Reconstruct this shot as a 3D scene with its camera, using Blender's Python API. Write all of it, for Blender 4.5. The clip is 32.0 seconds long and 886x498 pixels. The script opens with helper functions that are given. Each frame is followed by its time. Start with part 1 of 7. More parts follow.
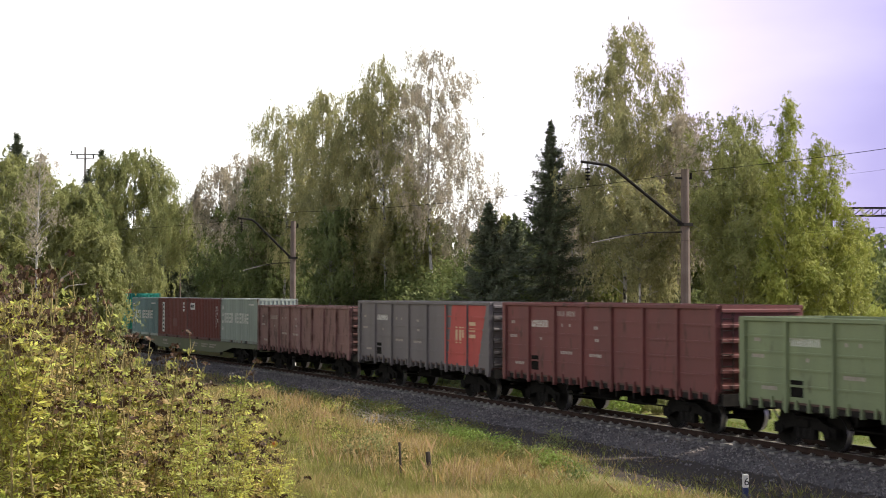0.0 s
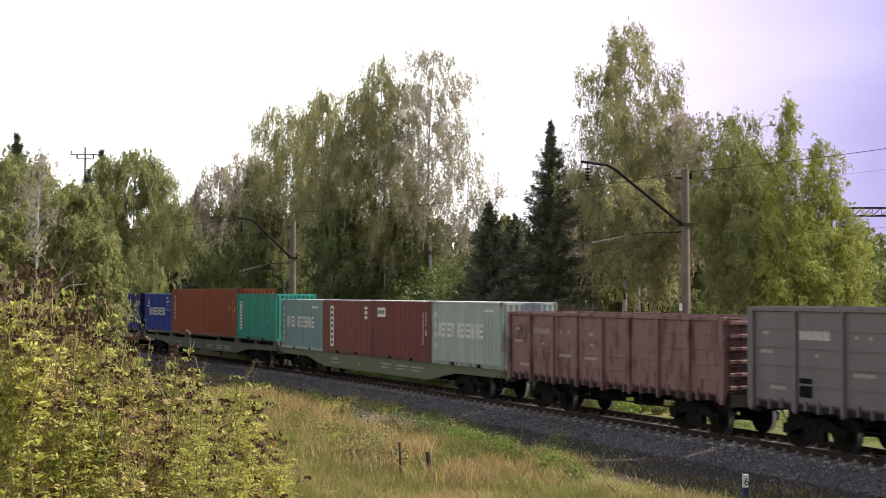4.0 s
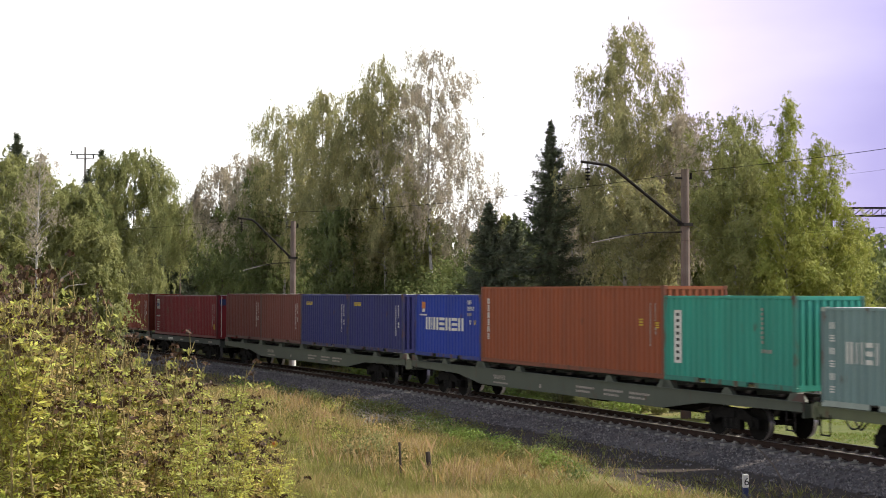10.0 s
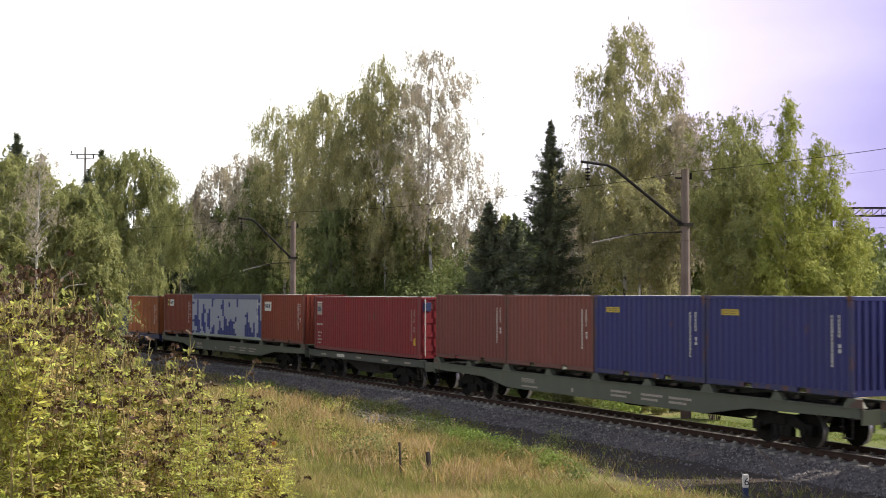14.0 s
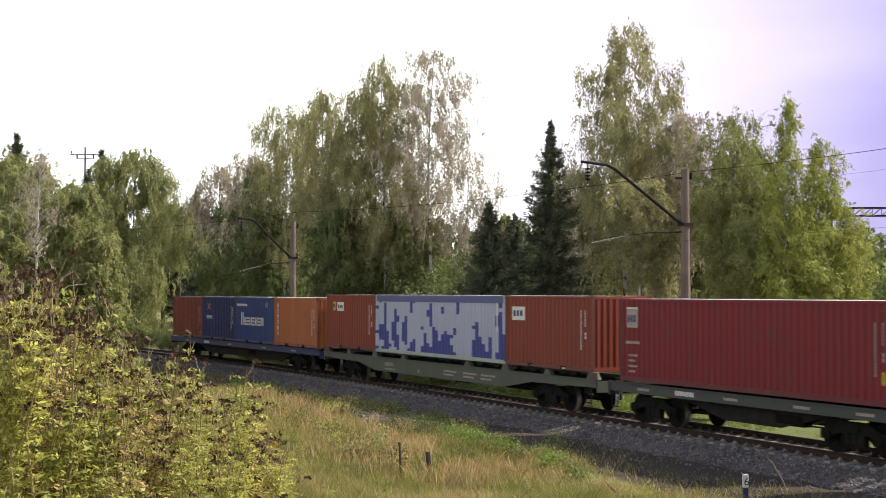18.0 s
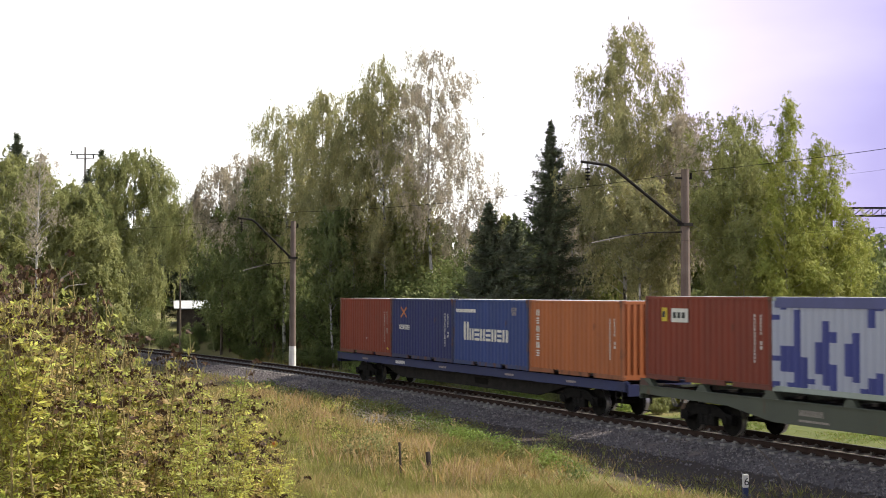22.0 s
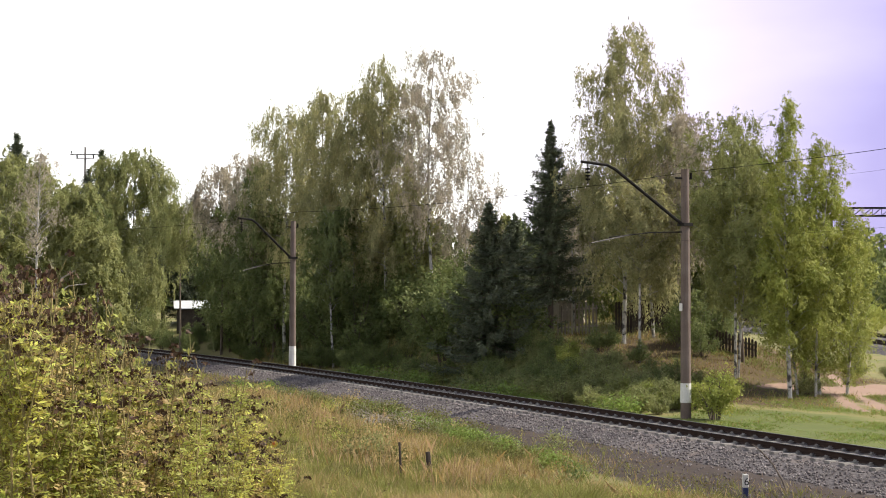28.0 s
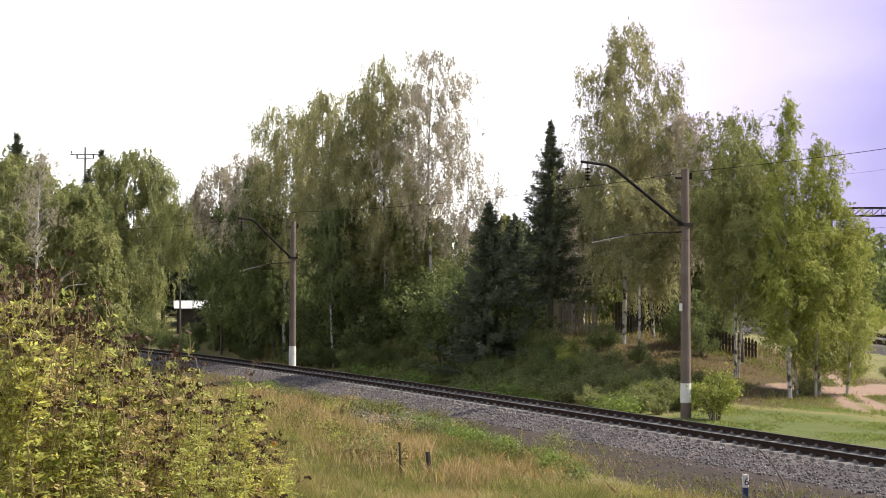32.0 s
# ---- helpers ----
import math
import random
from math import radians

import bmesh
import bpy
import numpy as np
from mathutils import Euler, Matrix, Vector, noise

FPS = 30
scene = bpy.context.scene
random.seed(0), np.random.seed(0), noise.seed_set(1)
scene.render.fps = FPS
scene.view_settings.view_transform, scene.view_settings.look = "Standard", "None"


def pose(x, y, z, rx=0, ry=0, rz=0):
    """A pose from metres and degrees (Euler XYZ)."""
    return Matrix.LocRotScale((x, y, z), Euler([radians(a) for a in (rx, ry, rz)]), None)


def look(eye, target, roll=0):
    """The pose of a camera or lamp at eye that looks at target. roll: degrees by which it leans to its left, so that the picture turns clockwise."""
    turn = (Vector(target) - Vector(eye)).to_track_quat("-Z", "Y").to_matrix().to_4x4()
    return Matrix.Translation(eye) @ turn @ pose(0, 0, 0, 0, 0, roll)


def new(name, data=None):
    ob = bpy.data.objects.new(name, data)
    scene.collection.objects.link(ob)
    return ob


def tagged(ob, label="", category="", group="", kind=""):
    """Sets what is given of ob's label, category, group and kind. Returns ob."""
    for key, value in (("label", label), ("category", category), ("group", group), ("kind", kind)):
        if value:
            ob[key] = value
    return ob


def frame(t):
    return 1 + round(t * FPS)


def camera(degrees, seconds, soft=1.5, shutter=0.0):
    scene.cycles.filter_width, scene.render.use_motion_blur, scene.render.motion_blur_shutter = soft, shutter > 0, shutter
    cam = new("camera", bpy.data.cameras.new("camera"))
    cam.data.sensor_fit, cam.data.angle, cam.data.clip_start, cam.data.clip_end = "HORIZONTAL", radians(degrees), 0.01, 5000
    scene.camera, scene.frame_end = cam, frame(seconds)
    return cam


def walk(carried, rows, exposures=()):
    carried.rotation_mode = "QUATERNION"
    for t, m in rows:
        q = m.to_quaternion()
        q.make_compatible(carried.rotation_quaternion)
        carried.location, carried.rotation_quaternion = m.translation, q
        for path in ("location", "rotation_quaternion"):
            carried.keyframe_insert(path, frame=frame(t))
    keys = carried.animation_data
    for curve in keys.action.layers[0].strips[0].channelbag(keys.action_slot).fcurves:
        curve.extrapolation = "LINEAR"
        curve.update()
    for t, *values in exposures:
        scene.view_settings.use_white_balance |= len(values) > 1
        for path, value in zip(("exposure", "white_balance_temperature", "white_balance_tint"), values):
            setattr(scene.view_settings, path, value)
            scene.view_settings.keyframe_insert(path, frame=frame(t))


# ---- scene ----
# World axes: x to the right, y away from the camera, z up; z = 0 is the top of the rails.
cam = camera(36.1, 32.0, soft=1.0, shutter=0.5)
EYE = pose(0, 0, 4.133, 91.856, 0, 0) @ pose(0, 0, 0, 0, 0, 0.109)
walk(cam, [(0.0, EYE), (32.0, EYE)], exposures=[(0.0, 0.70), (5.0, 0.64), (9.0, 0.64), (12.0, 0.73), (32.0, 0.73)])

# ---- light: hazy bright sky, low autumn sun from the right ----
SUN_DIR = Vector((0.76, 0.12, 0.64)).normalized()
sun_data = bpy.data.lights.new("sun", "SUN")
sun_data.energy, sun_data.angle, sun_data.color = 4.7, radians(0.6), (1.0, 0.93, 0.80)
sun = new("sun", sun_data)
sun.matrix_basis = look(SUN_DIR * 200, (0, 0, 0))

world = bpy.data.worlds.new("sky")
scene.world = world
world.use_nodes = True
wn, wl = world.node_tree.nodes, world.node_tree.links
wn.clear()
w_out = wn.new("ShaderNodeOutputWorld")
w_bg = wn.new("ShaderNodeBackground")
w_sky = wn.new("ShaderNodeTexSky")
w_sky.sky_type, w_sky.sun_disc = "NISHITA", False
w_sky.sun_elevation = math.asin(SUN_DIR.z)
w_sky.sun_rotation = math.atan2(SUN_DIR.x, SUN_DIR.y)
w_coord = wn.new("ShaderNodeTexCoord")
w_sep = wn.new("ShaderNodeSeparateXYZ")
wl.new(w_coord.outputs["Generated"], w_sep.inputs[0])
# high cloud: white in the west, a lavender-grey bank in the east, soft billows in both
w_noise = wn.new("ShaderNodeTexNoise")
w_noise.inputs["Scale"].default_value, w_noise.inputs["Detail"].default_value = 2.6, 5
w_map = wn.new("ShaderNodeMapping")
w_map.inputs["Scale"].default_value = (1, 1, 3.2)
wl.new(w_coord.outputs["Generated"], w_map.inputs[0])
wl.new(w_map.outputs[0], w_noise.inputs["Vector"])
w_east = wn.new("ShaderNodeMath")
w_east.operation = "MULTIPLY_ADD"
wl.new(w_noise.outputs["Fac"], w_east.inputs[0])
w_east.inputs[1].default_value = 0.22
w_low = wn.new("ShaderNodeMath")
w_low.operation = "MULTIPLY_ADD"
w_low.inputs[1].default_value = -0.35
wl.new(w_sep.outputs["Z"], w_low.inputs[0]), wl.new(w_sep.outputs["X"], w_low.inputs[2])
wl.new(w_low.outputs[0], w_east.inputs[2])
w_ramp = wn.new("ShaderNodeValToRGB")
w_ramp.color_ramp.elements[0].position, w_ramp.color_ramp.elements[0].color = 0.08, (1.12, 1.11, 1.09, 1)
w_ramp.color_ramp.elements[1].position, w_ramp.color_ramp.elements[1].color = 0.385, (0.345, 0.30, 0.57, 1)
w_haze = w_ramp.color_ramp.elements.new(0.21)
w_haze.color = (0.74, 0.665, 0.84, 1)
wl.new(w_east.outputs[0], w_ramp.inputs[0])
w_scale = wn.new("ShaderNodeVectorMath")
w_scale.operation = "SCALE"
w_scale.inputs["Scale"].default_value = 0.105
wl.new(w_sky.outputs[0], w_scale.inputs[0])
w_mix = wn.new("ShaderNodeMix")
w_mix.data_type = "RGBA"
# the cloud lies low: it thins out upwards into clear sky
w_thin = wn.new("ShaderNodeMath")
w_thin.operation = "MULTIPLY_ADD"
wl.new(w_noise.outputs["Fac"], w_thin.inputs[0])
w_thin.inputs[1].default_value = 0.18
wl.new(w_sep.outputs["Z"], w_thin.inputs[2])
w_high = wn.new("ShaderNodeMapRange")
w_high.inputs["From Min"].default_value, w_high.inputs["From Max"].default_value = 0.34, 0.66
w_high.inputs["To Min"].default_value, w_high.inputs["To Max"].default_value = 0.93, 0.12
wl.new(w_thin.outputs[0], w_high.inputs["Value"])
wl.new(w_high.outputs[0], w_mix.inputs["Factor"])
wl.new(w_scale.outputs[0], w_mix.inputs["A"])
wl.new(w_ramp.outputs[0], w_mix.inputs["B"])
wl.new(w_mix.outputs["Result"], w_bg.inputs[0])
w_bg.inputs[1].default_value = 1.0
wl.new(w_bg.outputs[0], w_out.inputs[0])

# ---- materials ----
def rgba(c):
    return (c[0], c[1], c[2], 1)


def material(name, base, second=None, rough=0.7, metal=0.0, scale=6.0, fine=60.0, bump=0.15, spread=0.0,
             third=None, third_at=0.62, coords="Object", island=False, translucent=0.0, streak=False, bump_scale=None, gloss=0.3):
    """Two colours mixed by a coarse and a fine noise, a third in patches, random shift per object or island, fine bump."""
    m = bpy.data.materials.new(name)
    m.use_nodes = True
    n, l = m.node_tree.nodes, m.node_tree.links
    b = n["Principled BSDF"]
    b.inputs["Roughness"].default_value, b.inputs["Metallic"].default_value = rough, metal
    b.inputs["Specular IOR Level"].default_value = gloss
    second = second or tuple(c * 0.7 for c in base)
    tc = n.new("ShaderNodeTexCoord")
    mp = n.new("ShaderNodeMapping")
    mp.inputs["Scale"].default_value = (1, 1, 0.12) if streak else (1, 1, 1)
    l.new(tc.outputs[coords], mp.inputs[0])
    na, nb = n.new("ShaderNodeTexNoise"), n.new("ShaderNodeTexNoise")
    na.inputs["Scale"].default_value, na.inputs["Detail"].default_value = scale, 4
    nb.inputs["Scale"].default_value, nb.inputs["Detail"].default_value = fine, 3
    l.new(mp.outputs[0], na.inputs["Vector"]), l.new(tc.outputs[coords], nb.inputs["Vector"])
    add = n.new("ShaderNodeMath")
    add.operation = "MULTIPLY_ADD"
    l.new(nb.outputs["Fac"], add.inputs[0])
    add.inputs[1].default_value = 0.45
    l.new(na.outputs["Fac"], add.inputs[2])
    ramp = n.new("ShaderNodeMapRange")
    ramp.inputs["From Min"].default_value, ramp.inputs["From Max"].default_value = 0.5, 0.95
    l.new(add.outputs[0], ramp.inputs["Value"])
    mix = n.new("ShaderNodeMix")
    mix.data_type = "RGBA"
    mix.inputs["A"].default_value, mix.inputs["B"].default_value = rgba(base), rgba(second)
    l.new(ramp.outputs[0], mix.inputs["Factor"])
    colour = mix.outputs["Result"]
    if third:
        nc = n.new("ShaderNodeTexNoise")
        nc.inputs["Scale"].default_value, nc.inputs["Detail"].default_value = scale * 1.7, 6
        mp2 = n.new("ShaderNodeMapping")
        mp2.inputs["Location"].default_value = (3.7, 1.9, 5.1)
        mp2.inputs["Scale"].default_value = (1, 1, 0.35) if streak else (1, 1, 1)
        l.new(tc.outputs[coords], mp2.inputs[0]), l.new(mp2.outputs[0], nc.inputs["Vector"])
        rc = n.new("ShaderNodeMapRange")
        rc.inputs["From Min"].default_value, rc.inputs["From Max"].default_value = third_at, third_at + 0.12
        l.new(nc.outputs["Fac"], rc.inputs["Value"])
        mc = n.new("ShaderNodeMix")
        mc.data_type = "RGBA"
        mc.inputs["B"].default_value = rgba(third)
        l.new(rc.outputs[0], mc.inputs["Factor"]), l.new(colour, mc.inputs["A"])
        colour = mc.outputs["Result"]
    if spread:
        if island:
            rnd = n.new("ShaderNodeNewGeometry").outputs["Random Per Island"]
        else:
            rnd = n.new("ShaderNodeObjectInfo").outputs["Random"]
        hs = n.new("ShaderNodeHueSaturation")
        mr = n.new("ShaderNodeMapRange")
        mr.inputs["To Min"].default_value, mr.inputs["To Max"].default_value = 1 - spread, 1 + spread
        mh = n.new("ShaderNodeMapRange")
        mh.inputs["To Min"].default_value, mh.inputs["To Max"].default_value = 0.5 - 0.06 * spread, 0.5 + 0.06 * spread
        l.new(rnd, mr.inputs["Value"]), l.new(rnd, mh.inputs["Value"])
        l.new(mr.outputs[0], hs.inputs["Value"]), l.new(mh.outputs[0], hs.inputs["Hue"]), l.new(colour, hs.inputs["Color"])
        colour = hs.outputs["Color"]
    l.new(colour, b.inputs["Base Color"])
    if bump:
        bn = n.new("ShaderNodeBump")
        bn.inputs["Strength"].default_value, bn.inputs["Distance"].default_value = bump, 0.03
        if bump_scale:
            vo = n.new("ShaderNodeTexVoronoi")
            vo.inputs["Scale"].default_value = bump_scale
            l.new(tc.outputs[coords], vo.inputs["Vector"]), l.new(vo.outputs["Distance"], bn.inputs["Height"])
        else:
            l.new(nb.outputs["Fac"], bn.inputs["Height"])
        l.new(bn.outputs[0], b.inputs["Normal"])
    if translucent:
        out = n["Material Output"]
        tr, ms = n.new("ShaderNodeBsdfTranslucent"), n.new("ShaderNodeMixShader")
        ms.inputs[0].default_value = translucent
        l.new(colour, tr.inputs["Color"])
        l.new(b.outputs[0], ms.inputs[1]), l.new(tr.outputs[0], ms.inputs[2]), l.new(ms.outputs[0], out.inputs["Surface"])
    return m


def leaves(name, base, second, spread=0.16, translucent=0.35, scale=0.8):
    return material(name, base, second, rough=0.6, scale=scale, fine=2.6, bump=0, spread=spread, island=True, translucent=translucent, gloss=0.2)


def paint(name, base, rust=(0.09, 0.04, 0.025), wear=0.66, rough=0.55):
    """Weathered vehicle paint: faded streaks, grime and rust patches."""
    return material(name, base, tuple(c * 0.72 + 0.01 for c in base), rough=rough, scale=1.6, fine=26.0, bump=0.05,
                    third=rust, third_at=wear, streak=True, gloss=0.2)


M_BIRCH = leaves("birch_foliage", (0.178, 0.20, 0.072), (0.355, 0.35, 0.135), translucent=0.42)
M_WEEPING = leaves("grey_olive_birch_foliage", (0.24, 0.245, 0.11), (0.45, 0.41, 0.205), translucent=0.5)
M_BIRCH_PALE = leaves("pale_birch_foliage", (0.34, 0.31, 0.22), (0.46, 0.39, 0.30), translucent=0.42)
# brighter, yellower copy of the birch leaves: sunlight is put into the colour
M_BIRCH_LIT = leaves("lit_yellow_green_foliage", (0.23, 0.27, 0.06), (0.40, 0.40, 0.10), translucent=0.42)
M_BROADLEAF = leaves("dark_broadleaf_foliage", (0.10, 0.13, 0.045), (0.225, 0.255, 0.09), translucent=0.4)
M_SPRUCE = leaves("spruce_needles", (0.085, 0.108, 0.064), (0.175, 0.19, 0.115), translucent=0.2)
M_WEED = leaves("weed_leaves", (0.37, 0.365, 0.07), (0.62, 0.56, 0.16), spread=0.35, scale=2.2, translucent=0.5)
M_WEED_OLIVE = leaves("olive_weed_leaves", (0.29, 0.32, 0.065), (0.51, 0.49, 0.145), spread=0.35, scale=2.2, translucent=0.5)
M_WEED_DRY = leaves("withered_weed_leaves", (0.50, 0.38, 0.17), (0.33, 0.23, 0.09), spread=0.3, scale=2.0, translucent=0.35)
M_SEED = leaves("dry_seed_heads", (0.045, 0.028, 0.018), (0.09, 0.05, 0.026), translucent=0.05, scale=4.0)
M_STRAW = leaves("dry_grass_blades", (0.43, 0.305, 0.125), (0.32, 0.245, 0.09), spread=0.25, translucent=0.3)
M_OLIVE = leaves("olive_grass_blades", (0.115, 0.115, 0.033), (0.20, 0.18, 0.055), spread=0.25, translucent=0.3)
M_GRASS = leaves("green_grass_blades", (0.168, 0.182, 0.042), (0.30, 0.28, 0.077), spread=0.25, translucent=0.3)
M_PLUME = leaves("pale_pinkish_grass_plumes", (0.48, 0.33, 0.19), (0.40, 0.30, 0.16), spread=0.3, translucent=0.4)
M_DRYBANK = leaves("rusty_dry_grass", (0.24, 0.15, 0.07), (0.18, 0.14, 0.06), spread=0.4, translucent=0.25)
M_GREENWEED = leaves("fresh_green_leaves", (0.14, 0.21, 0.04), (0.27, 0.32, 0.075), spread=0.25)
M_TWIG = material("grey_brown_bark", (0.09, 0.07, 0.055), (0.14, 0.11, 0.085), rough=0.9, scale=3, fine=40, bump=0.3)
M_DEAD = material("bleached_dead_wood", (0.40, 0.35, 0.29), (0.28, 0.24, 0.20), rough=0.9, scale=5, fine=50, bump=0.2)
M_BARK = material("white_birch_bark", (0.46, 0.44, 0.40), (0.33, 0.31, 0.28), rough=0.8, scale=2.2, fine=18, bump=0.3,
                  third=(0.05, 0.045, 0.04), third_at=0.50)
M_STEM = material("dry_stems", (0.26, 0.20, 0.09), (0.19, 0.17, 0.06), rough=0.8, scale=5, fine=50, bump=0.1)
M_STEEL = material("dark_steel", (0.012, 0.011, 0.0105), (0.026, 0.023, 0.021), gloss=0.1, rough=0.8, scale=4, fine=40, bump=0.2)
# near-black base: the deep shade under the wagons is put into the colour
M_BOGIE = material("shade_black_cast_iron", (0.006, 0.0056, 0.0053), (0.014, 0.0125, 0.011), gloss=0.05, rough=0.9, scale=5, fine=40, bump=0.3)
M_TREAD = material("bright_worn_tread", (0.42, 0.41, 0.40), (0.3, 0.29, 0.28), rough=0.35, metal=0.9, scale=8, fine=50, bump=0.02)
M_RAIL = material("rusty_rail_web", (0.028, 0.019, 0.016), (0.048, 0.031, 0.025), gloss=0.05, rough=0.9, scale=5, fine=60, bump=0.2)
M_RAILHEAD = material("polished_rail_head", (0.30, 0.29, 0.28), (0.2, 0.19, 0.18), rough=0.3, metal=0.8, scale=3, fine=50, bump=0.02)
M_SLEEPER = material("weathered_concrete", (0.25, 0.23, 0.212), (0.15, 0.136, 0.125), rough=0.9, scale=4, fine=50, bump=0.3, spread=0.25)
M_CONCRETE = material("pole_concrete", (0.115, 0.085, 0.07), (0.165, 0.13, 0.11), rough=0.9, scale=1.5, fine=30, bump=0.2)
M_WHITEWASH = material("whitewash", (0.66, 0.65, 0.62), (0.5, 0.49, 0.46), rough=0.9, scale=3, fine=30, bump=0.2,
                       third=(0.22, 0.2, 0.18), third_at=0.62)
M_BALLAST = material("crushed_stone", (0.070, 0.060, 0.060), (0.145, 0.125, 0.123), rough=0.95, scale=0.35, fine=9.0, bump=1.0,
                     third=(0.17, 0.13, 0.11), third_at=0.6, bump_scale=14.0)
M_STONES = material("ballast_stones", (0.098, 0.085, 0.084), (0.205, 0.177, 0.174), rough=0.95, scale=3, fine=30, bump=0.2, spread=0.5, island=True)
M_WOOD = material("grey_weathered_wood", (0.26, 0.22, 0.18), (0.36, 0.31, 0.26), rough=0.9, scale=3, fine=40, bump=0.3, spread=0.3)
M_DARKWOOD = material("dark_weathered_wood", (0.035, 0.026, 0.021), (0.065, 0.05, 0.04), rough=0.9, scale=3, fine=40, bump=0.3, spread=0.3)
# pale shed metal; on container roofs the grazing sheen is put into this colour
M_ROOF = material("pale_metal_and_sheen_roof", (0.62, 0.62, 0.62), (0.48, 0.48, 0.49), rough=0.5, scale=1, fine=12, bump=0.05)
M_WHITE = material("white_lettering", (0.62, 0.60, 0.56), (0.48, 0.46, 0.42), rough=0.6, scale=4, fine=50, bump=0, third=(0.25, 0.24, 0.23), third_at=0.66)
M_TAN = material("tan_emblem_paint", (0.52, 0.37, 0.24), (0.42, 0.29, 0.19), rough=0.6, scale=4, fine=50, bump=0)
M_FADED = material("faded_lettering", (0.32, 0.28, 0.25), (0.25, 0.2, 0.18), rough=0.7, scale=4, fine=50, bump=0)
M_YELLOW = material("yellow_lettering", (0.55, 0.40, 0.03), (0.45, 0.32, 0.03), rough=0.6, scale=4, fine=50, bump=0)
M_ORANGE = material("orange_mark", (0.50, 0.17, 0.04), (0.4, 0.13, 0.03), rough=0.6, scale=4, fine=50, bump=0)
M_BLACK = material("black_lettering", (0.02, 0.02, 0.02), (0.035, 0.033, 0.03), rough=0.6, scale=4, fine=50, bump=0)
M_SIGNBLUE = material("dark_blue_paint", (0.02, 0.03, 0.09), (0.03, 0.04, 0.1), rough=0.6, scale=4, fine=50, bump=0.05)


def ground_material():
    m = material("meadow_ground", (0.16, 0.155, 0.05), (0.23, 0.19, 0.08), rough=1.0, scale=0.22, fine=3.0, bump=0.6,
                 third=(0.11, 0.14, 0.035), third_at=0.55)
    n, l = m.node_tree.nodes, m.node_tree.links
    b = n["Principled BSDF"]
    under = b.inputs["Base Color"].links[0].from_socket
    for name, c1, c2 in (("soil", (0.020, 0.0145, 0.0115), (0.066, 0.046, 0.036)), ("path", (0.33, 0.22, 0.165), (0.24, 0.165, 0.12)),
                         ("litter", (0.115, 0.066, 0.030), (0.065, 0.055, 0.025)), ("lawn", (0.07, 0.10, 0.025), (0.15, 0.155, 0.045))):
        at = n.new("ShaderNodeAttribute")
        at.attribute_name = name
        no = n.new("ShaderNodeTexNoise")
        no.inputs["Scale"].default_value, no.inputs["Detail"].default_value = 1.3, 6
        l.new(n["Texture Coordinate"].outputs["Object"], no.inputs["Vector"])
        mc, mx = n.new("ShaderNodeMix"), n.new("ShaderNodeMix")
        mc.data_type = mx.data_type = "RGBA"
        mc.inputs["A"].default_value, mc.inputs["B"].default_value = rgba(c1), rgba(c2)
        l.new(no.outputs["Fac"], mc.inputs["Factor"])
        ad = n.new("ShaderNodeMath")
        ad.operation = "MULTIPLY_ADD"
        l.new(no.outputs["Fac"], ad.inputs[0])
        ad.inputs[1].default_value = 0.9
        l.new(at.outputs["Fac"], ad.inputs[2])
        mr = n.new("ShaderNodeMapRange")
        mr.inputs["From Min"].default_value, mr.inputs["From Max"].default_value = 0.75, 1.05
        l.new(ad.outputs[0], mr.inputs["Value"])
        l.new(mr.outputs[0], mx.inputs["Factor"]), l.new(under, mx.inputs["A"]), l.new(mc.outputs["Result"], mx.inputs["B"])
        under = mx.outputs["Result"]
    l.new(under, b.inputs["Base Color"])
    return m


M_GROUND = ground_material()


def patchy_material():
    """Blue paint with large, blocky, washed-out patches of grey-white."""
    m = paint("patchy_blue_white_paint", (0.05, 0.06, 0.22), wear=0.72)
    n, l = m.node_tree.nodes, m.node_tree.links
    b = n["Principled BSDF"]
    under = b.inputs["Base Color"].links[0].from_socket
    snap = n.new("ShaderNodeVectorMath")
    snap.operation = "SNAP"
    snap.inputs[1].default_value = (0.2775, 5.0, 0.14)
    l.new(n["Texture Coordinate"].outputs["Object"], snap.inputs[0])
    no = n.new("ShaderNodeTexNoise")
    no.inputs["Scale"].default_value, no.inputs["Detail"].default_value = 1.25, 3.0
    tall = n.new("ShaderNodeMapping")
    tall.inputs["Scale"].default_value = (1.0, 1.0, 0.55)
    l.new(snap.outputs[0], tall.inputs[0])
    l.new(tall.outputs[0], no.inputs["Vector"])
    sp = n.new("ShaderNodeSeparateXYZ")
    l.new(snap.outputs[0], sp.inputs[0])
    ad = n.new("ShaderNodeMath")
    ad.operation = "MULTIPLY_ADD"
    l.new(sp.outputs["Z"], ad.inputs[0])
    ad.inputs[1].default_value = 0.085
    l.new(no.outputs["Fac"], ad.inputs[2])
    st = n.new("ShaderNodeMath")
    st.operation = "GREATER_THAN"
    st.inputs[1].default_value = 0.575
    l.new(ad.outputs[0], st.inputs[0])
    mx = n.new("ShaderNodeMix")
    mx.data_type = "RGBA"
    mx.inputs["B"].default_value = (0.33, 0.345, 0.42, 1)
    l.new(st.outputs[0], mx.inputs["Factor"]), l.new(under, mx.inputs["A"])
    l.new(mx.outputs["Result"], b.inputs["Base Color"])
    return m


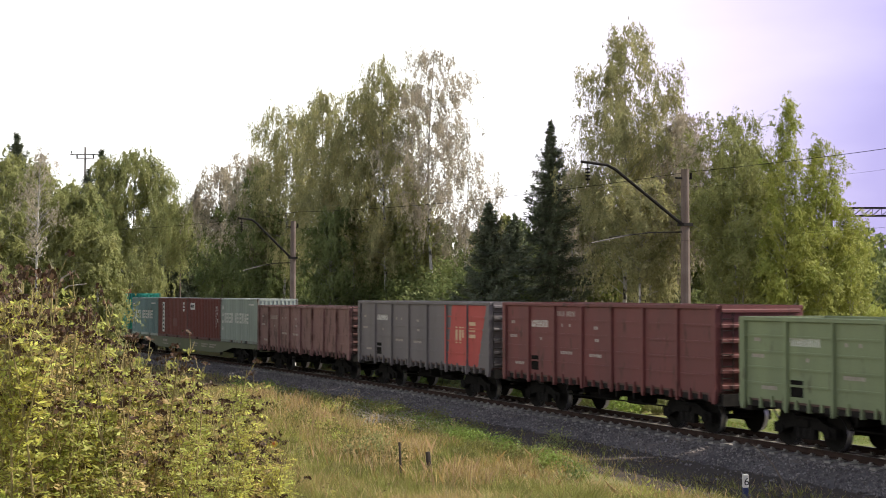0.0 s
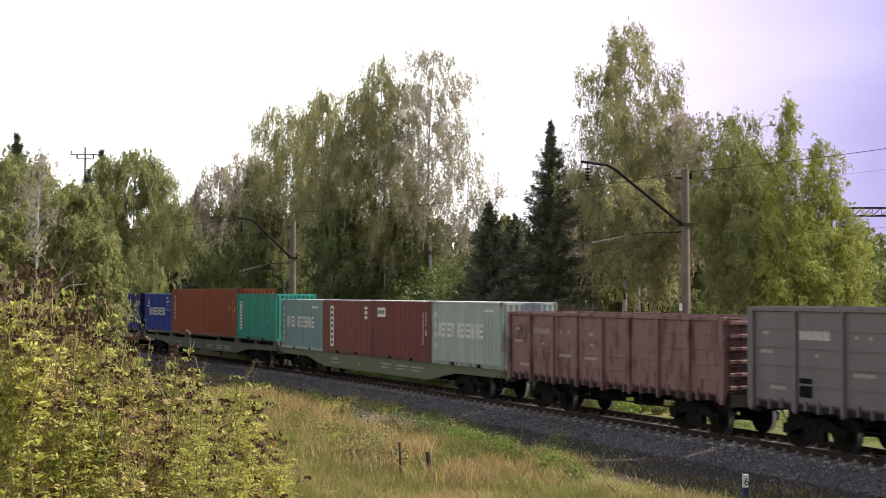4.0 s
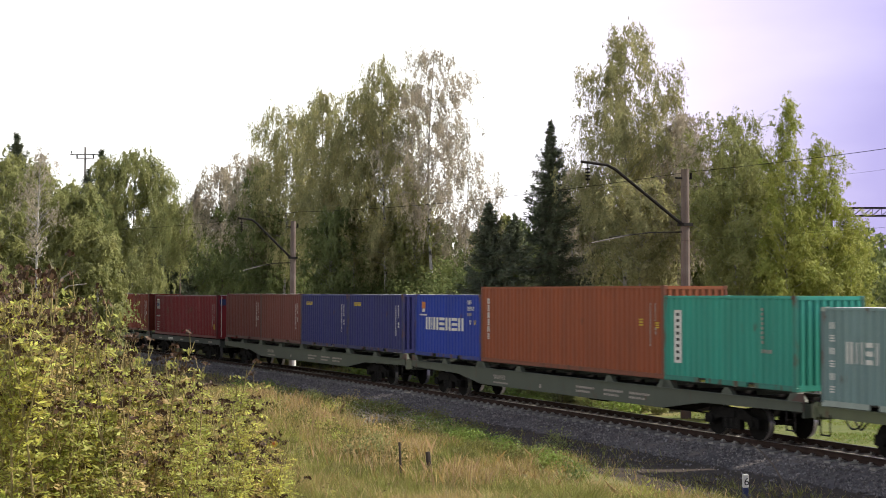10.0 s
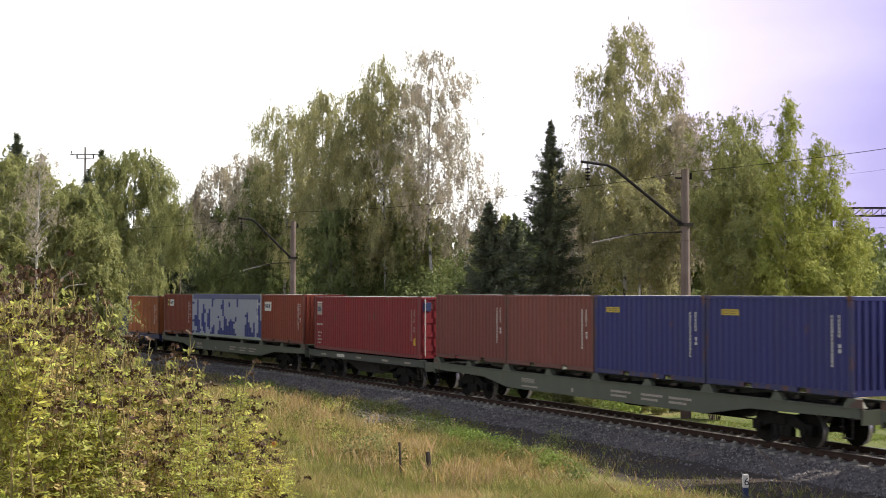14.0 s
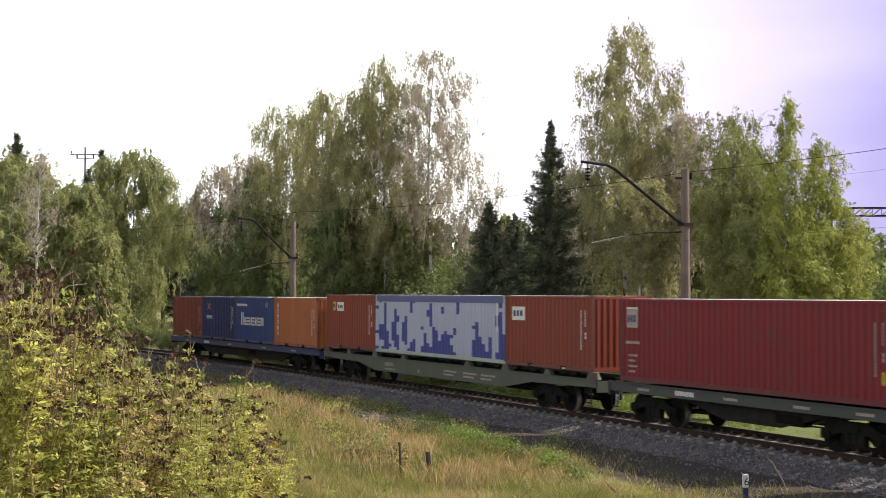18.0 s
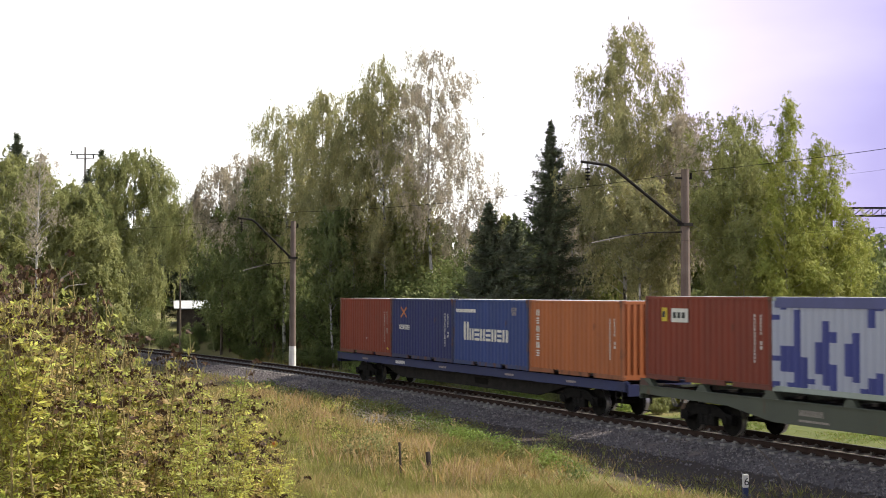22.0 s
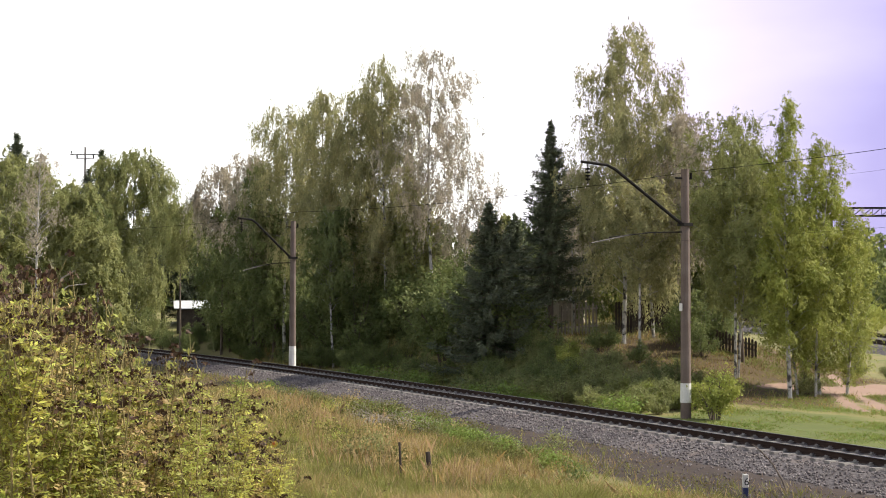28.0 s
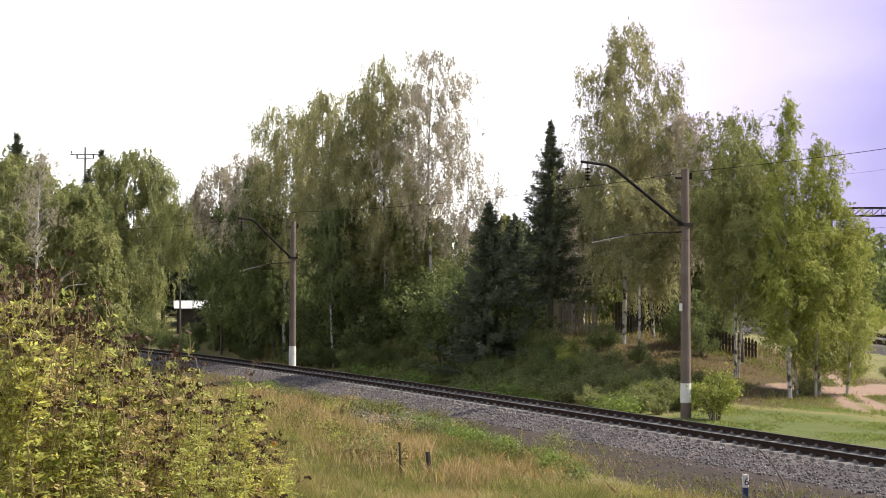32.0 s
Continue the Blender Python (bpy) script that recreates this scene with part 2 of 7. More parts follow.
# ---- mesh helpers ----
def part(name, bm, mat, parent, label="", smooth=False):
    """One bmesh as one mesh object under a thing or a part."""
    me = bpy.data.meshes.new(name)
    bm.to_mesh(me)
    bm.free()
    me.materials.append(mat)
    if smooth:
        me.shade_smooth()
    ob = new(name, me)
    ob.parent = parent
    if label:
        ob["label"] = label
    return ob


def thing(name, m, label, category, group=""):
    ob = new(name)
    ob.empty_display_size = 0.3
    ob.matrix_basis = m
    return tagged(ob, label, category, group)


def box(bm, x0, x1, y0, y1, z0, z1, bevel=0.0):
    v = [bm.verts.new((x, y, z)) for z in (z0, z1) for x, y in ((x0, y0), (x1, y0), (x1, y1), (x0, y1))]
    fs = [bm.faces.new([v[i] for i in q]) for q in ((3, 2, 1, 0), (4, 5, 6, 7), (0, 1, 5, 4), (1, 2, 6, 5), (2, 3, 7, 6), (3, 0, 4, 7))]
    if bevel:
        es = {e for f in fs for e in f.edges}
        bmesh.ops.bevel(bm, geom=list(es), offset=bevel, segments=1, affect="EDGES")
    return bm


def boxes(*rows, bevel=0.0):
    bm = bmesh.new()
    for r in rows:
        box(bm, *r, bevel=bevel)
    return bm


def prism(bm, outline, y0, y1):
    """A plate with the outline (x, z), from y0 to y1."""
    a = [bm.verts.new((x, y0, z)) for x, z in outline]
    b = [bm.verts.new((x, y1, z)) for x, z in outline]
    k = len(a)
    bm.faces.new(a), bm.faces.new(b[::-1])
    for i in range(k):
        bm.faces.new((a[i], b[i], b[(i + 1) % k], a[(i + 1) % k]))
    bmesh.ops.recalc_face_normals(bm, faces=bm.faces[:])
    return bm


def rod(bm, p, q, r, sides=8, r2=None):
    p, q = Vector(p), Vector(q)
    d = q - p
    m = Matrix.Translation((p + q) / 2) @ d.to_track_quat("Z", "Y").to_matrix().to_4x4()
    bmesh.ops.create_cone(bm, cap_ends=True, segments=sides, radius1=r, radius2=r if r2 is None else r2, depth=d.length, matrix=m)
    return bm


def tube(points, radii, sides=6):
    """Vertices and faces of a tapering tube along points."""
    pts = [Vector(p) for p in points]
    vs, fs = [], []
    for i, p in enumerate(pts):
        d = (pts[min(i + 1, len(pts) - 1)] - pts[max(i - 1, 0)])
        q = d.to_track_quat("Z", "Y")
        for k in range(sides):
            a = 2 * math.pi * k / sides
            vs.append(p + q @ Vector((math.cos(a) * radii[i], math.sin(a) * radii[i], 0)))
        if i:
            for k in range(sides):
                a, b = (i - 1) * sides + k, (i - 1) * sides + (k + 1) % sides
                fs.append((a, b, b + sides, a + sides))
    return vs, fs


def tubes_mesh(name, tubes, mat):
    vs, fs = [], []
    for v, f in tubes:
        o = len(vs)
        vs += v
        fs += [tuple(i + o for i in q) for q in f]
    me = bpy.data.meshes.new(name)
    me.from_pydata(vs, [], fs)
    me.shade_smooth()
    me.materials.append(mat)
    return me


def poly_mesh(name, verts, count, mats, index=None):
    """Loose polygons of `count` corners each, from an array (N, count, 3)."""
    n = len(verts)
    me = bpy.data.meshes.new(name)
    me.vertices.add(n * count)
    me.vertices.foreach_set("co", np.asarray(verts, np.float32).ravel())
    me.loops.add(n * count)
    me.loops.foreach_set("vertex_index", np.arange(n * count, dtype=np.int32))
    me.polygons.add(n)
    me.polygons.foreach_set("loop_start", np.arange(0, n * count, count, dtype=np.int32))
    for m in mats if isinstance(mats, (list, tuple)) else [mats]:
        me.materials.append(m)
    if index is not None:
        me.polygons.foreach_set("material_index", np.asarray(index, np.int32))
    me.update(calc_edges=True)
    return me


def leaf_polys(rng, at, along, length, width, lift=0.35, three=False, face=None):
    """Lozenge leaves at points `at` with their long axis near `along`, turned roughly towards `face`."""
    n = len(at)
    a = along + rng.normal(0, lift, (n, 3))
    a /= np.linalg.norm(a, axis=1, keepdims=True) + 1e-9
    b = np.cross(a, rng.normal(0, 1, (n, 3)) if face is None else face + rng.normal(0, 0.42, (n, 3)))
    b /= np.linalg.norm(b, axis=1, keepdims=True) + 1e-9
    sz = rng.uniform(0.65, 1.35, (n, 1))
    a, b = a * length * sz / 2, b * width * sz / 2
    if three:
        return np.stack([at - a - b, at - a * 0.6 + b, at + a], 1)
    return np.stack([at - a, at + b - a * 0.1, at + a, at - b - a * 0.1], 1)

# ---- the line of the railway, and the ground ----
S_STEP = 0.5
S_ALL = np.arange(-330, 330 + S_STEP, S_STEP)


def make_line():
    """Plan of the track: a gentle reversing curve, fixed at s = 0; a table of x, y and heading."""
    curve = -0.000857 + 0.0000424 * np.clip(S_ALL, -60, 60)
    turn = np.concatenate([[0], np.cumsum((curve[1:] + curve[:-1]) / 2 * S_STEP)])
    mid = np.searchsorted(S_ALL, 0)
    turn = turn - turn[mid] - 1.11123
    x = np.concatenate([[0], np.cumsum(np.cos((turn[1:] + turn[:-1]) / 2) * S_STEP)])
    y = np.concatenate([[0], np.cumsum(np.sin((turn[1:] + turn[:-1]) / 2) * S_STEP)])
    return x - x[mid] - 0.0415, y - y[mid] + 58.828, turn


LX, LY, LH = make_line()


def on_line(s, side=0.0):
    """Point at s along the track, `side` metres to its far side, and the heading."""
    x, y, h = (float(np.interp(s, S_ALL, a)) for a in (LX, LY, LH))
    return x - math.sin(h) * side, y + math.cos(h) * side, h


def beside(x, y):
    """Signed distance to the track (positive: far side) and the place along it, for arrays."""
    x, y = np.atleast_1d(np.asarray(x, float)), np.atleast_1d(np.asarray(y, float))
    cx, cy, ch, cs = LX[::4], LY[::4], LH[::4], S_ALL[::4]
    side, along = np.empty(len(x)), np.empty(len(x))
    for i in range(0, len(x), 4000):
        dx, dy = x[i:i + 4000, None] - cx, y[i:i + 4000, None] - cy
        k = np.argmin(dx * dx + dy * dy, 1)
        r = np.arange(len(k))
        side[i:i + 4000] = -np.sin(ch[k]) * dx[r, k] + np.cos(ch[k]) * dy[r, k]
        along[i:i + 4000] = cs[k] + np.cos(ch[k]) * dx[r, k] + np.sin(ch[k]) * dy[r, k]
    return side, along


def smooth(a, b, v):
    t = np.clip((v - a) / (b - a), 0, 1)
    return t * t * (3 - 2 * t)


def wave(x, y):
    return (np.sin(x * 0.31 + 1.3 * np.sin(y * 0.17)) + np.sin(y * 0.23 + 1.7 * np.sin(x * 0.13) + 2) + 0.6 * np.sin(x * 0.9 + y * 0.7)) / 2.6


def ground_z(x, y, side=None, along=None):
    x, y = np.atleast_1d(np.asarray(x, float)), np.atleast_1d(np.asarray(y, float))
    if side is None:
        side, along = beside(x, y)
    d = np.hypot(x, y)
    z = -0.50 - 0.22 * smooth(0, 5, side) + 0.08 * wave(x * 2, y * 2) * smooth(3, 7, np.abs(side))
    z = z + 2.95 * smooth(0, 1, 1 - d / 33) * smooth(4, 10, -side)
    bank = smooth(5.5, 12.5, side + 0.6 * wave(x, y)) * 2.3 + smooth(12, 26, side) * 0.9
    z = z + bank * (1 - smooth(-9, 9, along)) * (1 - 0.40 * smooth(38, 55, -along)) * (1 - smooth(80, 140, side)) * (1 - smooth(11, 27, x))
    z = z - 0.45 * (1 - smooth(2.2, 2.9, np.abs(side)))
    return z + 18 * smooth(200, 900, d) * smooth(150, 600, y)


def height_at(x, y):
    return float(ground_z(x, y)[0])


def axis(dense0, dense1, step, far0, far1):
    a = list(np.arange(dense0, dense1 + step, step))
    out, v, g = [], dense0, step
    while v > far0:
        g *= 1.25
        v -= g
        out.append(v)
    low = out[::-1]
    out, v, g = [], a[-1], step
    while v < far1:
        g *= 1.25
        v += g
        out.append(v)
    return np.array(low + a + out)


def sandy_way(x, y):
    """1 on the sandy track: a wedge that widens eastwards, and two ruts that lead off to the north."""
    way = np.abs(y - (62.6 + 0.45 * (x - 14.2) + 0.5 * np.sin(x * 0.9)))
    wide = 0.2 + 0.22 * np.clip(x - 14.2, 0, 7)
    main = (1 - smooth(wide * 0.75, wide * 1.25 + 0.1, way)) * smooth(13.6, 15.2, x)
    rut = np.minimum(np.abs(x - 18.6 - 0.10 * (y - 57.5)), np.abs(x - 17.5 - 0.10 * (y - 57.5)) + 0.25 * smooth(62, 65, y))
    return np.maximum(main, (1 - smooth(0.18, 0.45, rut)) * smooth(55, 57, y) * (1 - smooth(68, 72, y)))


def build_ground():
    gx, gy = axis(-34, 40, 0.5, -2600, 2600), axis(4, 112, 0.5, -2600, 3200)
    X, Y = np.meshgrid(gx, gy)
    x, y = X.ravel(), Y.ravel()
    side, along = beside(x, y)
    z = ground_z(x, y, side, along)
    nx, ny = len(gx), len(gy)
    me = bpy.data.meshes.new("ground")
    me.vertices.add(nx * ny)
    me.vertices.foreach_set("co", np.stack([x, y, z], 1).astype(np.float32).ravel())
    i = (np.arange(ny - 1)[:, None] * nx + np.arange(nx - 1)).ravel()
    q = np.stack([i, i + 1, i + nx + 1, i + nx], 1).astype(np.int32)
    me.loops.add(len(q) * 4)
    me.loops.foreach_set("vertex_index", q.ravel())
    me.polygons.add(len(q))
    me.polygons.foreach_set("loop_start", np.arange(0, len(q) * 4, 4, dtype=np.int32))
    me.update(calc_edges=True)
    me.shade_smooth()
    soil = (1 - smooth(5.0, 7.0, np.abs(side) - 1.3 * smooth(4, 14, along) + 0.8 * wave(x * 3, y * 3))) * smooth(-70, -20, along) * (side < 0)
    # sandy track that winds from the crossing on the right towards the yard
    path = sandy_way(x, y) * (side > 5)
    litter = 0.7 * smooth(9.5, 12.5, side) * (1 - smooth(22, 34, side)) * smooth(-13, -7, along) * (1 - smooth(6, 10, along))
    lawn = smooth(3.5, 4.5, side) * (1 - smooth(9, 14, side)) * smooth(6, 10, along)
    for name, v in (("soil", soil), ("path", path), ("litter", litter * (1 - path)), ("lawn", lawn * (1 - path))):
        me.attributes.new(name, "FLOAT", "POINT").data.foreach_set("value", v.astype(np.float32))
    me.materials.append(M_GROUND)
    return tagged(new("ground", me), "uneven meadow and bank with dry grass, bare soil and a sandy track", "ground", kind="structure")


ground = build_ground()


def sweep(name, outline, s0, s1, step, mat, parent=None, closed=True):
    """A mesh that carries the outline (side, z) along the track."""
    ss = np.arange(s0, s1 + step, step)
    vs, fs, k = [], [], len(outline)
    for i, s in enumerate(ss):
        for side, z in outline:
            x, y, _ = on_line(s, side)
            vs.append((x, y, z))
        if i:
            for j in range(k if closed else k - 1):
                a, b = (i - 1) * k + j, (i - 1) * k + (j + 1) % k
                fs.append((a, a + k, b + k, b))
    me = bpy.data.meshes.new(name)
    me.from_pydata(vs, [], fs)
    bm = bmesh.new()
    bm.from_mesh(me)
    bmesh.ops.recalc_face_normals(bm, faces=bm.faces[:])
    bm.to_mesh(me)
    bm.free()
    me.materials.append(mat)
    ob = new(name, me)
    ob.parent = parent
    return ob


tagged(sweep("ballast_bed", [(-3.9, -1.1), (-2.95, -0.53), (-1.8, -0.29), (-1.45, -0.265), (-1.2, -0.205), (0, -0.20), (1.2, -0.205), (1.45, -0.265), (1.9, -0.29), (3.2, -0.76), (4.1, -1.3)],
             -200, 150, 1.0, M_BALLAST), "grey crushed stone ballast under the railway track", "ballast", kind="structure")

railway = tagged(new("railway_track"), "single railway track with rusty rails on concrete sleepers", "railway track", kind="structure")
RAIL = [(-0.066, -0.18), (0.066, -0.18), (0.062, -0.165), (0.012, -0.145), (0.010, -0.05), (0.036, -0.036), (0.036, -0.006), (0.028, 0.0), (-0.028, 0.0), (-0.036, -0.006), (-0.036, -0.036), (-0.010, -0.05), (-0.012, -0.145), (-0.062, -0.165)]
for centre in (-0.795, 0.795):
    rail = sweep("rail", [(centre + a, b) for a, b in RAIL], -200, 150, 1.0, M_RAIL, railway)
    rail.data.materials.append(M_RAILHEAD)
    for p in rail.data.polygons:
        if p.center.z > -0.004:
            p.material_index = 1


def build_sleepers():
    bm = bmesh.new()
    prof = [(-1.35, 0), (-1.35, 0.13), (-0.5, 0.11), (0.5, 0.11), (1.35, 0.13), (1.35, 0)]
    rows = []
    for y, z in prof:
        rows.append((bm.verts.new((-0.14, y, -0.32 + (z > 0) * 0.0)) if z == 0 else bm.verts.new((-0.10, y, -0.305 + z)),
                     bm.verts.new((0.14, y, -0.32)) if z == 0 else bm.verts.new((0.10, y, -0.305 + z))))
    for i in range(5):
        bm.faces.new((rows[i][0], rows[i][1], rows[i + 1][1], rows[i + 1][0]))
    bm.faces.new([r[0] for r in rows])
    bm.faces.new([r[1] for r in rows][::-1])
    for c in (-0.795, 0.795):
        box(bm, -0.07, 0.07, c - 0.17, c + 0.17, -0.18, -0.155)
        for e in (-0.105, 0.105):
            box(bm, -0.035, 0.035, c + e - 0.03, c + e + 0.03, -0.156, -0.115)
    bmesh.ops.recalc_face_normals(bm, faces=bm.faces[:])
    me = bpy.data.meshes.new("sleeper")
    bm.to_mesh(me)
    bm.free()
    me.materials.append(M_SLEEPER)
    s = -84.0
    while s < 58:
        x, y, h = on_line(s)
        ob = new("sleeper", me)
        ob.parent = railway
        ob.matrix_basis = pose(x, y, random.uniform(-0.006, 0.004), 0, 0, math.degrees(h) + random.uniform(-0.6, 0.6))
        s += 0.545


build_sleepers()


def second_line():
    """The other line on its low bank, far behind on the right."""
    a, b = Vector((38.0, 20, 0)), Vector((66.0, 520, 0))
    d = (b - a).normalized()
    nrm = Vector((-d.y, d.x, 0))
    track = tagged(new("railway_track"), "distant double railway track on a low gravel bank", "railway track", kind="structure")
    for name, pts, mat in (("ballast", [(-4.2, -1.1), (-1.9, -0.22), (7.1, -0.22), (9.4, -1.1)], M_BALLAST),
                           ("rail", [(4.36, -0.2), (4.36, 0), (4.44, 0), (4.44, -0.2)], M_RAIL), ("rail", [(5.96, -0.2), (5.96, 0), (6.04, 0), (6.04, -0.2)], M_RAIL),
                           ("rail", [(-0.84, -0.2), (-0.84, 0), (-0.76, 0), (-0.76, -0.2)], M_RAIL), ("rail", [(0.76, -0.2), (0.76, 0), (0.84, 0), (0.84, -0.2)], M_RAIL)):
        vs = [tuple(e + nrm * w + Vector((0, 0, z))) for e in (a, b) for w, z in pts]
        k = len(pts)
        bm = bmesh.new()
        v = [bm.verts.new(p) for p in vs]
        for j in range(k - 1):
            bm.faces.new((v[j], v[j + k], v[j + k + 1], v[j + 1]))
        bmesh.ops.recalc_face_normals(bm, faces=bm.faces[:])
        part(name, bm, mat, track)


second_line()

# ---- the train ----
P_GREEN = paint("grey_green_wagon_paint", (0.074, 0.082, 0.062), wear=0.64)
P_OLIVE = paint("olive_wagon_paint", (0.108, 0.118, 0.066), wear=0.66)
P_BLUEW = paint("dark_blue_wagon_paint", (0.024, 0.030, 0.092), wear=0.68)
P_GREYW = paint("dark_grey_wagon_paint", (0.05, 0.055, 0.05), wear=0.64)
P_MAROON = paint("maroon_gondola_paint", (0.150, 0.049, 0.046), rust=(0.07, 0.03, 0.025), wear=0.58)
P_BROWNG = paint("worn_brown_gondola_paint", (0.20, 0.105, 0.098), rust=(0.085, 0.042, 0.036), wear=0.50)
P_GREY = paint("grey_gondola_paint", (0.150, 0.131, 0.132), rust=(0.09, 0.06, 0.05), wear=0.66)
P_SCARLET = paint("scarlet_band_paint", (0.42, 0.075, 0.065), wear=0.6)
P_GREENG = paint("green_gondola_paint", (0.185, 0.22, 0.12), rust=(0.06, 0.045, 0.03), wear=0.63)
P_INSIDE = paint("rusty_inside", (0.09, 0.05, 0.04), wear=0.55)


def bogie(wagon, x, wheels):
    """Three-piece bogie: cast side frames, springs, bolster, two wheelsets."""
    bm = bmesh.new()
    for side in (-1, 1):
        y0, y1 = side * 1.02 - 0.09, side * 1.02 + 0.09
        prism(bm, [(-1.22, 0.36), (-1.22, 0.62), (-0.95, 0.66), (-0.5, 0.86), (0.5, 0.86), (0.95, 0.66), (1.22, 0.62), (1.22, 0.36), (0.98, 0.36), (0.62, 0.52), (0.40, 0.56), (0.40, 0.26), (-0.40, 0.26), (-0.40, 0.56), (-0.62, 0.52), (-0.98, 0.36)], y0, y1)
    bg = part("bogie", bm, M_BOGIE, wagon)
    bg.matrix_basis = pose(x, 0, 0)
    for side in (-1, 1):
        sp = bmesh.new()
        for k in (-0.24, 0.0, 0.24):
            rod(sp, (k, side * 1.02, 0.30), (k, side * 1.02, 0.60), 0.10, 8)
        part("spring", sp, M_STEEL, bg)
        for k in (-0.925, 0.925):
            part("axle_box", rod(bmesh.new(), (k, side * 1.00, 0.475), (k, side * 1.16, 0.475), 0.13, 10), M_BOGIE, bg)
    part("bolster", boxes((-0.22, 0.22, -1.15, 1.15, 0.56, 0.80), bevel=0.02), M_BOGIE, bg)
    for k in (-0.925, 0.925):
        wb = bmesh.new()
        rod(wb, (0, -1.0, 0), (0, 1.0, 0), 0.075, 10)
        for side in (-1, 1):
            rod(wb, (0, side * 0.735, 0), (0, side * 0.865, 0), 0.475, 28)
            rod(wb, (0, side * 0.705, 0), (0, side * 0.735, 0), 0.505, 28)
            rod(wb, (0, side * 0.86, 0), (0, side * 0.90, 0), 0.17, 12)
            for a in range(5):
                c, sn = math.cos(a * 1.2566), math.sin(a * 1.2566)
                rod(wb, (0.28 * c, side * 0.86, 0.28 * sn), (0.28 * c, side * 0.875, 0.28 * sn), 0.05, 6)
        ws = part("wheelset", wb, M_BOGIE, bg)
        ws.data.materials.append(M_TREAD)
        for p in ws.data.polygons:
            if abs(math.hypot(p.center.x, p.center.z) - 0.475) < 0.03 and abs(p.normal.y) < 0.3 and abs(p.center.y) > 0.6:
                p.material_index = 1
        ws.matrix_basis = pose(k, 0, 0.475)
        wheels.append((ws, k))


def coupler(wagon, x, way):
    bm = boxes((min(x, x + way * 0.55), max(x, x + way * 0.55), -0.11, 0.11, 0.98, 1.16), bevel=0.02)
    box(bm, min(x + way * 0.5, x + way * 0.72), max(x + way * 0.5, x + way * 0.72), -0.21, 0.13, 0.92, 1.22, 0.03)
    part("coupler", bm, M_STEEL, wagon)
    pts = [(x + way * t, 0.45 + 0.05 * math.sin(9 * t), 0.85 - 0.38 * math.sin(math.pi * t / 0.75)) for t in np.linspace(0.0, 0.66, 9)]
    hose = new("brake_hose", tubes_mesh("brake_hose", [tube(pts, [0.028] * 9, 6)], M_BLACK))
    hose.parent = wagon


def plate(bm, x0, x1, z0, z1, y):
    """A thin painted mark on the near side (at y, facing -y)."""
    return box(bm, x0, x1, y - 0.004, y + 0.002, z0, z1)


def glyph(bm, x0, x1, z0, z1, y, k):
    """Plain bars in place of a letter: two uprights, or three level bars."""
    w, h = x1 - x0, z1 - z0
    if w < 0.13:
        plate(bm, x0, x0 + w * 0.3, z0, z1, y)
        return plate(bm, x1 - w * 0.3, x1, z0, z1, y)
    if k % 2 == 0:
        plate(bm, x0, x0 + w * 0.36, z0, z1, y)
        return plate(bm, x1 - w * 0.36, x1, z0, z1, y)
    for q in (0, 0.39, 0.78):
        plate(bm, x0, x1, z0 + h * q, z0 + h * (q + 0.22), y)
    return bm


def bars(c, x, z, widths, height, gap, y, mat):
    """A word as plain bars: one part a letter where they are large, one strip of small ones else."""
    small = height < 0.15
    bm = bmesh.new()
    for k, w in enumerate(widths):
        if w:
            if small:
                plate(bm, x, x + w, z, z + height, y)
            else:
                glyph(bm, x, x + w, z, z + height, y, k)
            x += w + gap
            if not small:
                part("letter_bar", bm, mat, c)
                bm = bmesh.new()
        else:
            x += 3 * gap
    if small:
        part("marking", bm, mat, c)["kind"] = "stuff"
    else:
        bm.free()


